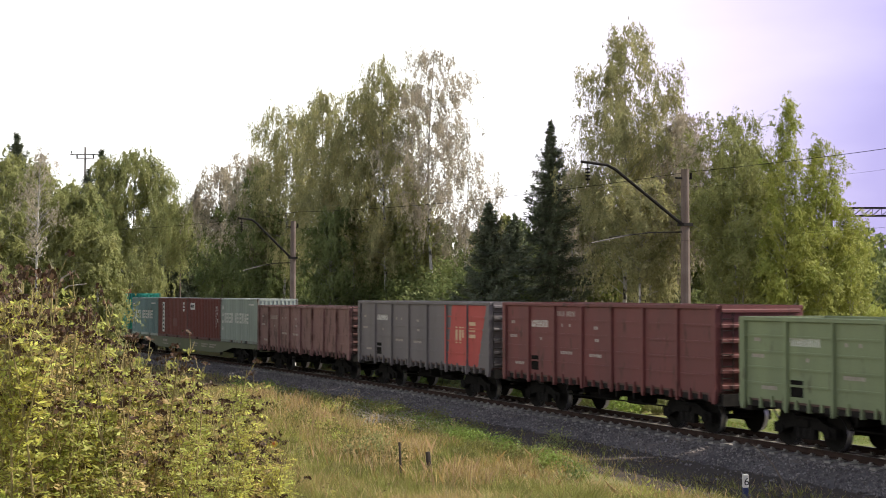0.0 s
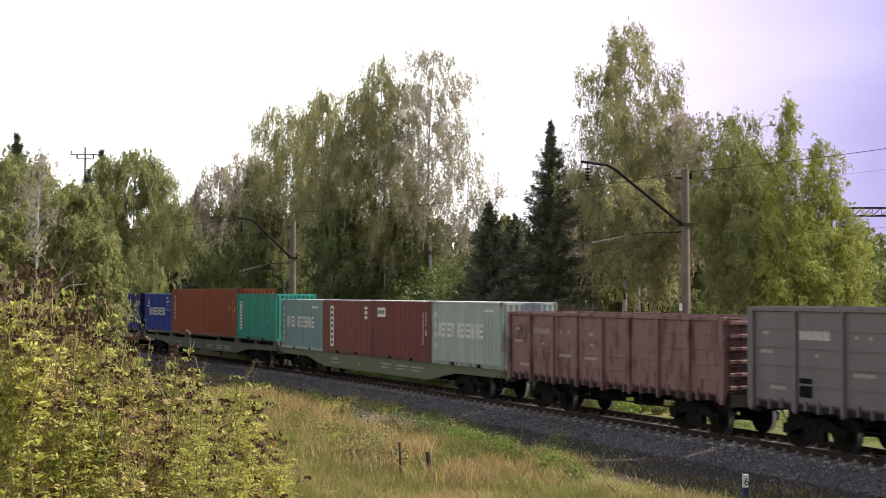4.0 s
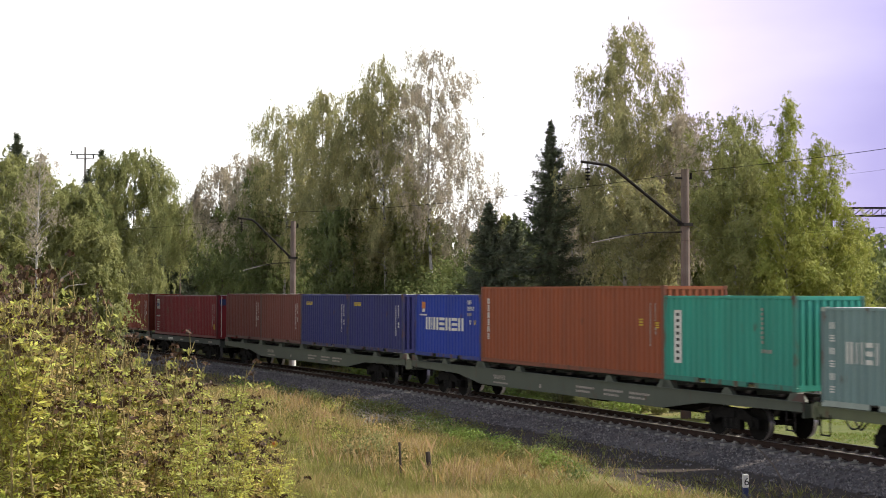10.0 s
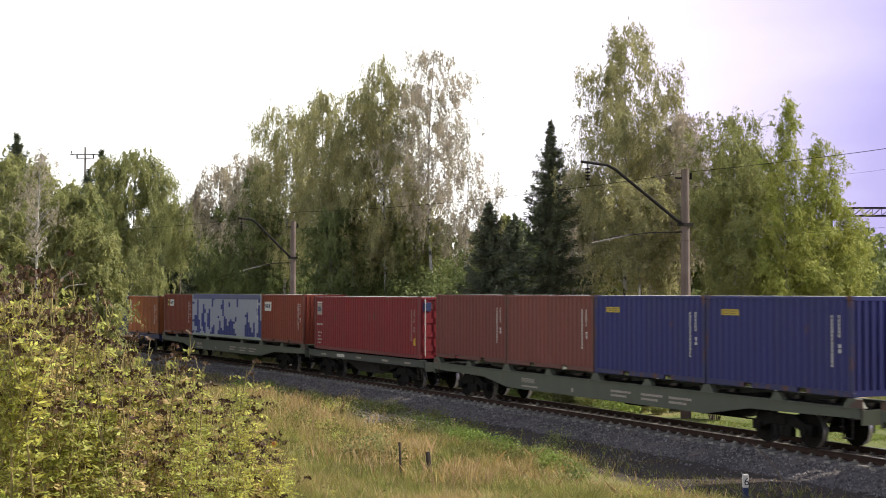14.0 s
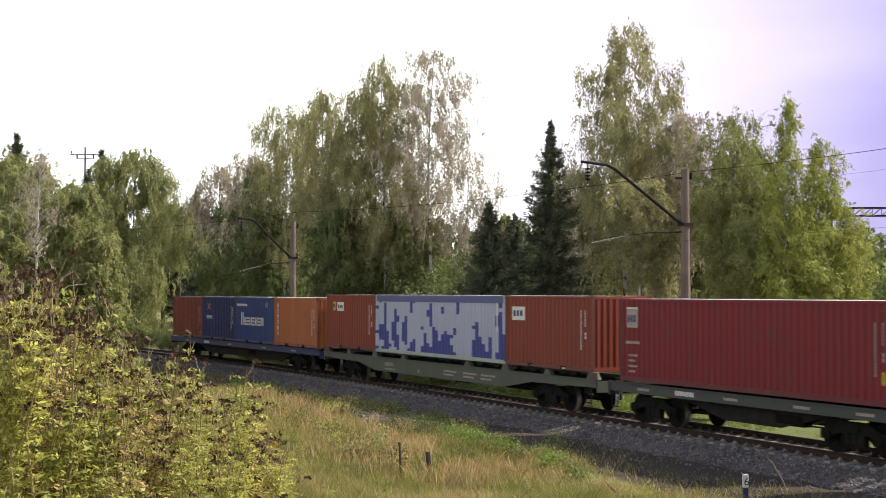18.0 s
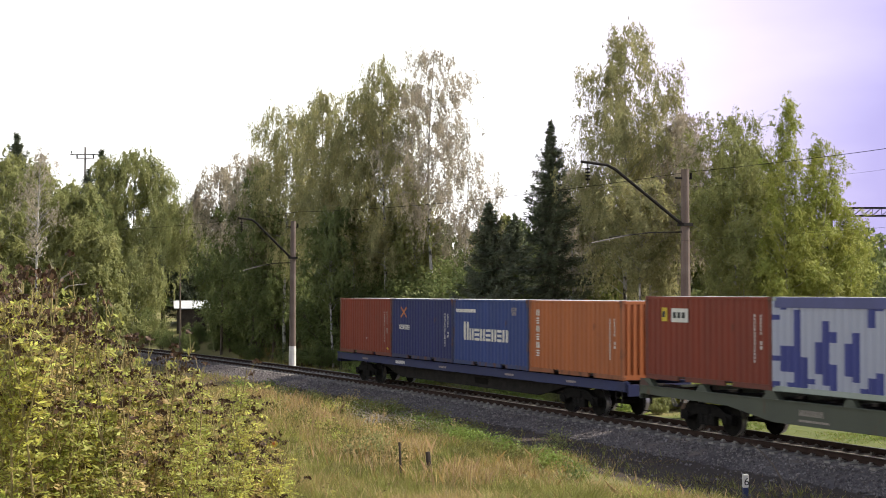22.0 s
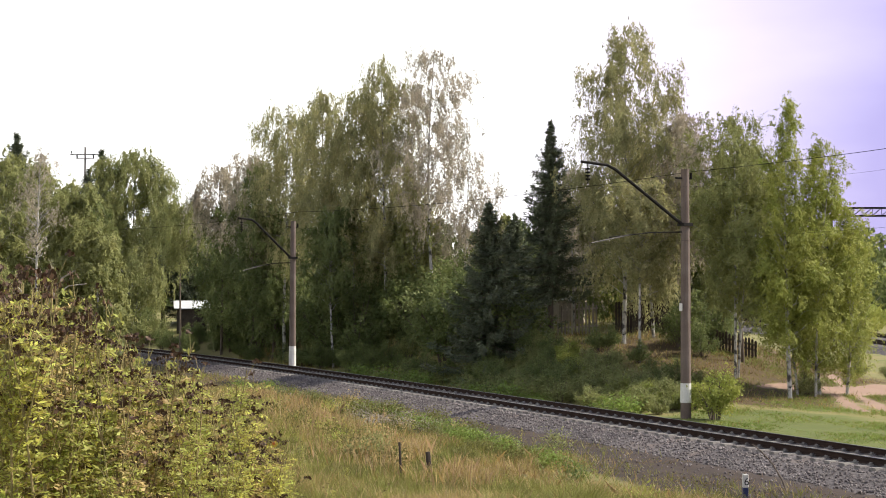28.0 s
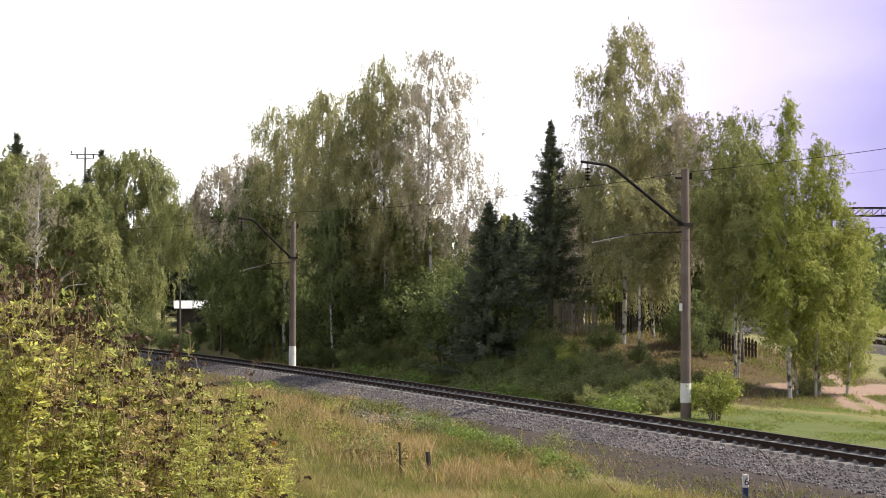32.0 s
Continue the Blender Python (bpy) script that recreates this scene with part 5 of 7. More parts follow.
def spruce_meshes(seed, H, R, base=0.06, gap=0.36):
    """A spruce: straight stem with a bare leader, drooping tiers whose ends turn up, hanging sprays."""
    rng = np.random.default_rng(seed)
    wood = [tube([(0, 0, -0.3), (0, 0, H * 0.5), (0, 0, H)], [0.014 * H, 0.008 * H, 0.012], 7)]
    at, along, face = [], [], []
    z = H * base
    while z < H - 0.12:
        k = (z - H * base) / (H * (1 - base))
        n = int(rng.integers(5, 8))
        a0 = rng.uniform(0, 6.28)
        for i in range(n):
            ln = R * (1 - k) ** 1.0 * rng.uniform(0.4, 1.2) + 0.06
            az = a0 + i * 6.283 / n + rng.uniform(-0.35, 0.35)
            d = np.array((math.cos(az), math.sin(az), 0))
            dz = -0.42 * (1 - k) + 0.55 * k * k
            q = np.linspace(0, 1, 5)
            zb = z + rng.uniform(-0.5, 0.5) * gap
            pts = [Vector(d * ln * v + np.array((0, 0, zb + ln * (dz * v + 0.34 * v ** 3)))) for v in q]
            wood.append(tube(pts, [0.022, 0.018, 0.014, 0.01, 0.005], 4))
            m = max(10, int(ln * 120))
            v = rng.uniform(0.05, 1, (m, 1))
            side = np.cross(d, (0, 0, 1.0)) * rng.choice((-1, 1), (m, 1))
            pos = d * ln * v + np.array((0, 0, 1.0)) * (zb + ln * (dz * v + 0.34 * v ** 3)) + rng.normal(0, 0.05, (m, 3))
            pos += side * 0.26 * (1.05 - v) * min(1, ln) * rng.uniform(0.1, 1, (m, 1)) - np.array((0, 0, 1.0)) * rng.uniform(0, 0.30, (m, 1)) * min(1, ln)
            at.append(pos)
            along.append(d * 0.9 + side * 0.6 + np.array((0, 0, -0.45)) * (1 - v))
            face.append(np.tile(d * 0.5 + np.array((0, 0, 0.9)), (m, 1)))
        z += gap * rng.uniform(0.6, 1.2) * (0.55 + 0.35 * (1 - k))
    m = 46
    v = rng.uniform(0, 1, (m, 1))
    at.append(np.array((0, 0, H - 0.7)) + v * np.array((0, 0, 0.68)) + rng.normal(0, 0.035, (m, 3)))
    along.append(rng.normal(0, 0.4, (m, 3)) + np.array((0, 0, 1.0))), face.append(rng.normal(0, 1, (m, 3)))
    at, along, face = np.concatenate(at), np.concatenate(along), np.concatenate(face)
    return tubes_mesh("trunk", wood, M_TWIG), poly_mesh("crown", leaf_polys(rng, at, along, 0.24, 0.075, 0.4, three=True, face=face), 3, M_SPRUCE)


def shrub_meshes(seed, H, R, count, leaf_mat, size=0.13):
    """Many-stemmed bush with leaves in loose sprays."""
    rng = np.random.default_rng(seed)
    wood, at, along = [], [], []
    n = 16
    for i in range(n):
        az, out = rng.uniform(0, 6.28), R * math.sqrt(rng.uniform(0.05, 1))
        hh = H * rng.uniform(0.6, 1.0) * (1 - 0.35 * (out / R) ** 2)
        tip = np.array((math.cos(az) * out, math.sin(az) * out, hh))
        pts = [np.array((math.cos(az) * 0.12, math.sin(az) * 0.12, -0.2)), tip * np.array((0.45, 0.45, 0.5)), tip * np.array((0.8, 0.8, 0.82)), tip]
        wood.append(tube([Vector(p) for p in pts], [0.03, 0.022, 0.014, 0.006], 5))
        for j in range(9):
            q = rng.uniform(0.25, 1)
            p = np.array((0, 0, 0)) * (1 - q) + tip * np.array((q ** 0.8, q ** 0.8, q))
            d = rng.normal(0, 1, 3) * np.array((1, 1, 0.5)) + np.array((math.cos(az), math.sin(az), 0.5))
            d /= np.linalg.norm(d)
            m = max(4, count // (n * 9))
            v = rng.uniform(0, 1, (m, 1))
            at.append(p + d * v * R * 0.42 + rng.normal(0, 0.05 + 0.05 * R, (m, 3)))
            along.append(np.tile(d + np.array((0, 0, -0.3)), (m, 1)))
    at, along = np.concatenate(at), np.concatenate(along)
    keep = at[:, 2] > 0.02
    return tubes_mesh("trunk", wood, M_TWIG), poly_mesh("crown", leaf_polys(rng, at[keep], along[keep], size, size * 0.75, 0.6, three=True), 3, leaf_mat)


BIG = "birches behind the railway"
def birch(x, y, top, R, label, mat=M_BIRCH, base=0.22, count=12000, droop=1.0, thin=0.0, seed=1, turn=0, lean=0.0, stems=1, size=0.13, bark=None, crest=0.0):
    H = top - height_at(x, y)
    w, c = birch_meshes(seed, H, R, base, count, mat, droop, size * 0.93, thin, bark, lean, stems, crest, 3.3)
    return tree_thing(x, y, "birch_tree", label, w, c, turn, 1.0, BIG)


# the large birches on the bank, from the west to the east
WEEP = "tall weeping birch with hanging olive-green foliage"
birch(-11.03, 94.6, 17.70, 2.62, WEEP, M_WEEPING, seed=11, droop=1.5, count=10500, base=0.34, crest=0.8, size=0.137)
birch(-8.1, 90.9, 17.9, 2.5, WEEP, M_WEEPING, seed=45, droop=1.5, count=10000, base=0.32, crest=0.8)
birch(-5.95, 88.6, 17.9, 2.5, WEEP, M_WEEPING, seed=12, droop=1.5, count=10500, base=0.30, crest=0.7)
birch(-3.56, 86.4, 19.4, 2.7, "tall birch with dense drooping olive foliage", M_WEEPING, seed=13, droop=1.3, count=14000, base=0.26, crest=0.2)
birch(-2.54, 88.6, 10.47, 2.38, "young birch with dense olive foliage", M_WEEPING, seed=19, droop=0.7, count=8000, base=0.3, size=0.140)
birch(-0.4, 85.3, 19.6, 3.5, "tall thin birch with sparse pale foliage and white trunk", M_BIRCH_PALE, seed=14, droop=1.0, thin=0.3, count=12500, base=0.30, size=0.11, crest=-0.1)
birch(1.62, 87.0, 12.7, 2.5, "half-bare birch with pale pinkish twigs", M_BIRCH_PALE, seed=15, droop=1.0, thin=0.3, count=5000, base=0.25, size=0.11)
birch(-1.35, 86.4, 8.74, 1.84, "leaning young birch with a white trunk", M_BIRCH, seed=46, droop=0.6, count=3600, base=0.50, lean=-0.12, size=0.140)
birch(-6.9, 86.0, 9.5, 2.0, "birch with dark green foliage and a pale trunk", M_BROADLEAF, seed=50, droop=0.5, count=7000, base=0.36)
birch(9.5, 71.5, 18.7, 3.8, "tall airy birch with silvery green foliage and white trunk", M_WEEPING, seed=16, droop=0.95, count=25000, base=0.12, thin=0.1, crest=-0.28, size=0.115)
birch(8.2, 84.5, 12.0, 2.2, "birch with silvery green foliage", M_BIRCH_PALE, seed=17, droop=1.0, count=6000, base=0.18)
birch(11.4, 73.5, 12.6, 2.3, "birch with olive-green foliage", M_WEEPING, seed=18, droop=1.2, count=10000, base=0.2)
birch(12.6, 69.5, 13.6, 1.9, "birch with silvery hanging twigs", M_BIRCH_PALE, seed=52, droop=1.3, count=6000, base=0.4, bark=M_TWIG)
birch(13.7, 64.5, 12.7, 2.6, "broad birch with dense green foliage", M_BIRCH, seed=21, droop=0.3, count=24000, base=0.20, stems=2, size=0.10, crest=0.1)
birch(15.5, 60.8, 12.8, 1.7, "slender birch with bright yellow-green foliage", M_BIRCH_LIT, seed=22, droop=0.35, count=12000, base=0.14, size=0.095, crest=-0.7)
birch(16.4, 61.5, 10.6, 1.9, "slender birch with bright yellow-green foliage", M_BIRCH_LIT, seed=53, droop=0.3, count=14000, base=0.10, stems=2, size=0.095, crest=-0.2)
birch(17.3, 62.5, 11.2, 1.5, "young birch with bright yellow-green foliage", M_BIRCH_LIT, seed=23, droop=0.35, count=12000, base=0.08, size=0.095, crest=-0.6)
birch(18.6, 62.8, 8.2, 1.4, "young birch with bright yellow-green foliage", M_BIRCH_LIT, seed=54, droop=0.3, count=9000, base=0.05, size=0.095)
birch(9.55, 66.0, 9.6, 1.7, "young birch with olive foliage and a white trunk", M_WEEPING, seed=24, droop=0.4, count=5000, base=0.45)
birch(15.0, 68.0, 11.6, 2.2, "birch with green foliage", M_BIRCH, seed=47, droop=0.35, count=8000, base=0.34, bark=M_TWIG)
birch(-13.08, 97.6, 13.36, 2.51, "birch with dark green foliage", M_BROADLEAF, seed=25, droop=0.7, count=13000, base=0.1, bark=M_TWIG, size=0.142)
birch(-13.78, 98.1, 14.49, 2.01, "birch with silvery foliage at the top", M_BIRCH_PALE, seed=26, droop=1.3, count=5500, base=0.5, bark=M_TWIG, size=0.138)
birch(-16.83, 103.4, 14.22, 2.09, "birch with silvery foliage at the top", M_BIRCH_PALE, seed=55, droop=1.3, count=4500, base=0.55, bark=M_TWIG, size=0.143)
birch(-16.21, 103.8, 11.09, 2.89, "birch with dark green foliage", M_BROADLEAF, seed=49, droop=0.5, count=12000, base=0.06, bark=M_TWIG, size=0.144)
birch(-11.96, 95.5, 10.19, 2.53, "birch with dark green foliage", M_BROADLEAF, seed=48, droop=0.5, count=10000, base=0.08, bark=M_TWIG, size=0.150)
birch(-28.44, 124.8, 17.41, 4.32, "round-topped birch with drooping green foliage", M_BIRCH, seed=27, droop=1.2, count=36000, base=0.06, crest=0.9, size=0.156)
birch(-21.22, 110.2, 11.69, 2.29, "weeping birch with pale green foliage", M_BIRCH, seed=28, droop=1.3, count=8000, base=0.6, bark=M_TWIG, size=0.135)
birch(-23.94, 90.0, 10.67, 2.43, "birch with drooping green foliage", M_BROADLEAF, seed=29, droop=0.9, count=17000, base=0.06, size=0.117)

# near-side grove at the western end
birch(-19.65, 66.0, 11.2, 1.1, "thin half-bare birch with a white trunk", M_BIRCH_PALE, seed=31, droop=0.8, thin=0.5, count=900, base=0.5, size=0.10)
birch(-22.0, 74.0, 11.2, 2.7, "birch with dense green foliage beside the line", M_BIRCH, seed=32, droop=0.5, count=21000, base=0.04)
birch(-19.2, 71.0, 9.6, 2.0, "birch with dense green foliage beside the line", M_BIRCH, seed=33, droop=0.5, count=17000, base=0.04)
birch(-24.6, 76.0, 11.9, 2.6, "birch with dense green foliage beside the line", M_BIRCH, seed=34, droop=0.5, count=16000, base=0.05)
birch(-17.6, 68.5, 7.4, 1.5, "small birch with dense green foliage beside the line", M_BIRCH, seed=35, droop=0.4, count=9000, base=0.04)
birch(-22.5, 68.5, 8.4, 2.0, "small birch with dense green foliage beside the line", M_BIRCH, seed=36, droop=0.4, count=9000, base=0.04)

# conifers
SPR = [spruce_meshes(41, 12.0, 4.2), spruce_meshes(42, 9.0, 3.6), spruce_meshes(43, 12.0, 2.7, 0.24)]
def spruce(x, y, top, k, turn, label):
    z = height_at(x, y)
    h = (12.0, 9.0, 12.0)[k]
    return tree_thing(x, y, "spruce_tree", label, SPR[k][0], SPR[k][1], turn, (top - z) / h, "spruces")


spruce(5.75, 72.5, 13.4, 2, 20, "dark green pointed spruce on the bank")
spruce(2.45, 71.5, 9.0, 1, 80, "short dark spruce on the bank")
spruce(4.1, 78.0, 8.8, 1, 200, "short dark spruce behind the bank")
spruce(14.7, 82.0, 12.8, 0, 10, "dark spruce behind the birches")
for i, (x, y, top) in enumerate(((-41.5, 132, 19.6), (-43.8, 136, 17.5), (-33.0, 131, 18.0), (-35.0, 134, 16.4), (-25.5, 140, 14.6), (-28.4, 138, 15.0), (-22.0, 142, 14.5), (-38.2, 140, 15.5), (-47, 140, 17), (-30.6, 128, 13.0))):
    spruce(x, y, top, i % 3, i * 77, "dark distant spruce above the wood")

# shrubs and undergrowth
SHR = [shrub_meshes(51, 3.0, 1.6, 4200, M_BROADLEAF), shrub_meshes(52, 3.4, 1.8, 4600, M_BROADLEAF), shrub_meshes(53, 2.6, 1.5, 3600, M_BIRCH), shrub_meshes(54, 2.4, 1.0, 3600, M_BIRCH_LIT, 0.11)]
def open_view(x, y):
    """Clearings: the cutting before the low shed, and the yard before the fences."""
    return (abs(x + 0.187 * y) < 3.0 and 84 < y < 127) or (abs(x - 0.112 * y) < 2.4 and 62 < y < 84)


def shrub(x, y, k, sc, turn, label, group="undergrowth along the bank"):
    t = tree_thing(x, y, "shrub", label, SHR[k][0], SHR[k][1], turn, sc, group)
    t["category"] = "shrub"
    return t


shrub(10.45, 52.4, 3, 0.98, 0, "bright yellow-green bush beside the concrete pole")
under = random.Random(7)
for i in range(150):
    s = -66 + 57 * i / 150 + under.uniform(-1.5, 1.5)
    x, y, _ = on_line(s, under.uniform(7.6, 15))
    if x > 4.2 or open_view(x, y):
        continue
    shrub(x, y, under.choice((0, 1, 0, 1, 2)), under.uniform(0.9, 1.7), under.uniform(0, 360), "dark green leafy shrub under the trees")
for i in range(60):
    s = under.uniform(-34, 1)
    x, y, _ = on_line(s, under.uniform(5.4, 10))
    shrub(x, y, under.choice((0, 1, 0, 2)), under.uniform(0.28, 0.6), under.uniform(0, 360), "low leafy shrub at the foot of the bank")
for x, y, sc in ((8.4, 60.5, 0.62), (9.3, 59.5, 0.55), (7.2, 61.8, 0.6), (6.0, 62.5, 0.5)):
    shrub(x, y, 2, sc, x * 50, "low green bush at the foot of the mound")
for i in range(34):
    y = under.uniform(96, 117)
    x = y * under.uniform(-0.215, -0.135)
    if beside(x, y)[0][0] > 5.5:
        shrub(x, y, under.choice((0, 1)), under.uniform(0.35, 0.62), under.uniform(0, 360), "low dark shrub on the shaded slope")
for i in range(22):
    y = under.uniform(62, 72)
    x = y * under.uniform(0.05, 0.115) + (y - 62) * 0.1
    shrub(x, y, under.choice((0, 2, 2, 3)), under.uniform(0.3, 0.62), under.uniform(0, 360), "leafy green bush on the side of the mound", "bushes on the mound")
for i in range(20):
    t = i / 19
    x, y = 5.8 + 4.4 * t + under.uniform(-0.2, 0.2), 63.5 - 8.6 * t + under.uniform(0, 2.6)
    shrub(x, y, under.choice((2, 3, 3)), under.uniform(0.34, 0.56), under.uniform(0, 360), "leafy yellow-green bush at the foot of the mound", "bushes on the mound")
for i in range(70):
    x, y, _ = on_line(under.uniform(-16, 7.5), under.uniform(4.8, 9.0))
    shrub(x, y, 2, under.uniform(0.28, 0.5), under.uniform(0, 360), "low green bush at the foot of the mound")
for i in range(11):
    x, y, _ = on_line(under.uniform(-8, 5), under.uniform(8.5, 12.5))
    shrub(x, y, under.choice((0, 0, 1, 2)), under.uniform(0.22, 0.45), under.uniform(0, 360), "low leafy bush on the brown mound", "bushes on the mound")
for x, y, sc in ((13.6, 70.5, 0.95), (14.6, 71.5, 0.85), (13.0, 68.0, 0.6), (12.2, 70.0, 0.7)):
    shrub(x, y, 0, sc, x * 40, "dark green shrub under the birches")
for x, y, sc in ((22.0, 72, 0.42), (24.5, 74, 0.45), (20.6, 74, 0.4), (27, 80, 0.5), (16.5, 62.0, 0.5), (23.2, 77, 0.5)):
    shrub(x, y, 2, sc, x * 31, "leafy shrub beside the sandy track")
for x, y, sc in ((-20, 66, 1.0), (-17.5, 64.5, 0.9), (-22.5, 68, 1.3), (-15.8, 66.5, 0.8), (-24, 71, 1.2)):
    shrub(x, y, 2, sc, x * 31, "leafy shrub in the grove beside the line", "grove beside the line")

# wood behind: broadleaved trees that share three meshes
WOOD = [birch_meshes(61, 12.0, 2.9, 0.06, 9000, M_BROADLEAF, 0.9, 0.26, bark=M_TWIG, dense=1.6), birch_meshes(62, 12.0, 3.2, 0.06, 9000, M_BIRCH, 0.9, 0.26, bark=M_TWIG, dense=1.6), birch_meshes(63, 12.0, 2.6, 0.08, 8000, M_BROADLEAF, 1.2, 0.26, bark=M_TWIG, dense=1.6)]
wood_rng = random.Random(3)
def wood_row(rows, label, group):
    for x, y, h in rows:
        side, _ = beside(x, y)
        if abs(side[0]) > 6.5 and not open_view(x, y):
            k = wood_rng.randrange(3)
            tree_thing(x, y, "broadleaf_tree", label, WOOD[k][0], WOOD[k][1], wood_rng.uniform(0, 360), h / 12.0, group)


rows = []
for s in np.arange(-100, -8, 3.2):
    x, y, _ = on_line(s, wood_rng.uniform(15, 24))
    rows.append((x, y, wood_rng.uniform(5.5, 9.0)))
for s in np.arange(-150, -20, 5.0):
    x, y, _ = on_line(s, wood_rng.uniform(28, 46))
    rows.append((x, y, wood_rng.uniform(8.0, 10.5)))
for s in np.arange(-150, -62, 4.5):
    x, y, _ = on_line(s, -wood_rng.uniform(8, 20))
    rows.append((x, y, wood_rng.uniform(7, 10)))
wood_row(rows, "broadleaved tree in the dark wood behind the line", "wood behind the railway")
rows = [(wood_rng.uniform(4, 17), wood_rng.uniform(95, 118), wood_rng.uniform(3.0, 5.0)) for i in range(14)]
wood_row(rows, "garden tree behind the fences", "garden trees")
# garden bushes take the lit leaf colour in place of sunlight
for i in range(16):
    shrub(wood_rng.uniform(4, 15.5), wood_rng.uniform(86, 97), 3, wood_rng.uniform(1.1, 1.9), i * 40, "sunlit yellow-green garden bush behind the fence", "garden bushes")
for x, y, sc in ((46.5, 151, 1.5), (48.5, 158, 1.6), (51.5, 163, 1.8), (47.6, 165, 1.6), (54.5, 172, 1.9), (50, 176, 1.8), (56.5, 184, 2.0)):
    shrub(x, y, 3, sc, x * 17, "tall yellow-green shrub by the far line", "shrubs by the far line")

# ---- far woods, grass, weeds, stones ----
def far_woods():
    """Ragged belt of distant forest round the horizon."""
    rng = np.random.default_rng(5)
    at = []
    count = 900
    a = np.where(np.arange(count) < 650, rng.uniform(-0.45, 0.45, count), rng.uniform(0, 2 * math.pi, count))
    r = rng.uniform(235, 330, count)
    xs, ys, hs = r * np.sin(a), r * np.cos(a), rng.uniform(9, 17, count)
    for x, y, z, h in zip(xs, ys, ground_z(xs, ys), hs):
        n = 220
        q = rng.uniform(0, 1, n)
        w = (1 - q) ** 0.7 * 3.4 + 0.3
        b = rng.uniform(0, 6.28, n)
        at.append(np.stack([x + np.cos(b) * w, y + np.sin(b) * w, z + q * h], 1))
    at = np.concatenate(at)
    me = poly_mesh("far_woods", leaf_polys(rng, at, np.tile((0, 0, -1.0), (len(at), 1)), 1.1, 0.85, 0.6, three=True), 3, M_BROADLEAF)
    tagged(new("far_woods", me), "dark green belt of distant forest", "forest", kind="stuff")


far_woods()


def blades(name, rng, x, y, height, width, mats, index, label, bend=0.35, lift=0.0, full=False, tuft=0.0):
    n = len(x)
    z = ground_z(x, y) - 0.03 + lift
    b = rng.uniform(0, 6.28, n)
    if tuft:
        # blades stand in tufts and lean outwards from their middles
        cell = np.floor(np.stack([x, y], 1) / tuft)
        seed = np.abs(np.sin(cell[:, 0] * 12.9898 + cell[:, 1] * 78.233) * 43758.5453) % 1
        seed2 = np.abs(np.sin(cell[:, 0] * 39.346 + cell[:, 1] * 11.135) * 24634.6345) % 1
        keep_r = rng.uniform(0, 1, n) ** 0.8 * tuft * 0.42
        x = (cell[:, 0] + 0.2 + 0.6 * seed) * tuft + np.cos(b) * keep_r
        y = (cell[:, 1] + 0.2 + 0.6 * seed2) * tuft + np.sin(b) * keep_r
        height = height * (0.55 + 0.95 * seed)
        z = ground_z(x, y) - 0.03 + lift
    a = rng.uniform(0, 6.28, n)
    wx, wy = np.cos(a) * width / 2, np.sin(a) * width / 2
    h = height * rng.uniform(0.55, 1.3, n)
    lean = h * bend * rng.uniform(0.1, 1, n)
    lx, ly = np.cos(b) * lean, np.sin(b) * lean
    base = np.stack([x, y, z], 1)
    w = np.stack([wx, wy, 0 * wx], 1)
    mid = base + np.stack([lx * 0.35, ly * 0.35, h * 0.6], 1)
    tip = base + np.stack([lx, ly, h], 1)
    v = np.stack([base - w, base + w, mid + w * 0.75, tip, mid - w * 0.75], 1) if full else np.stack([base - w, base + w, tip], 1)
    me = poly_mesh(name, v, v.shape[1], mats, index)
    return tagged(new(name, me), label, "grass", kind="stuff")


def patchy(x, y, f=0.35):
    return np.sin(x * f + 2.1 * np.sin(y * f * 0.7)) + np.sin(y * f * 1.3 + 1.7 * np.sin(x * f * 0.9 + 1)) + 0.7 * np.sin(x * 1.1 + y * 0.8)


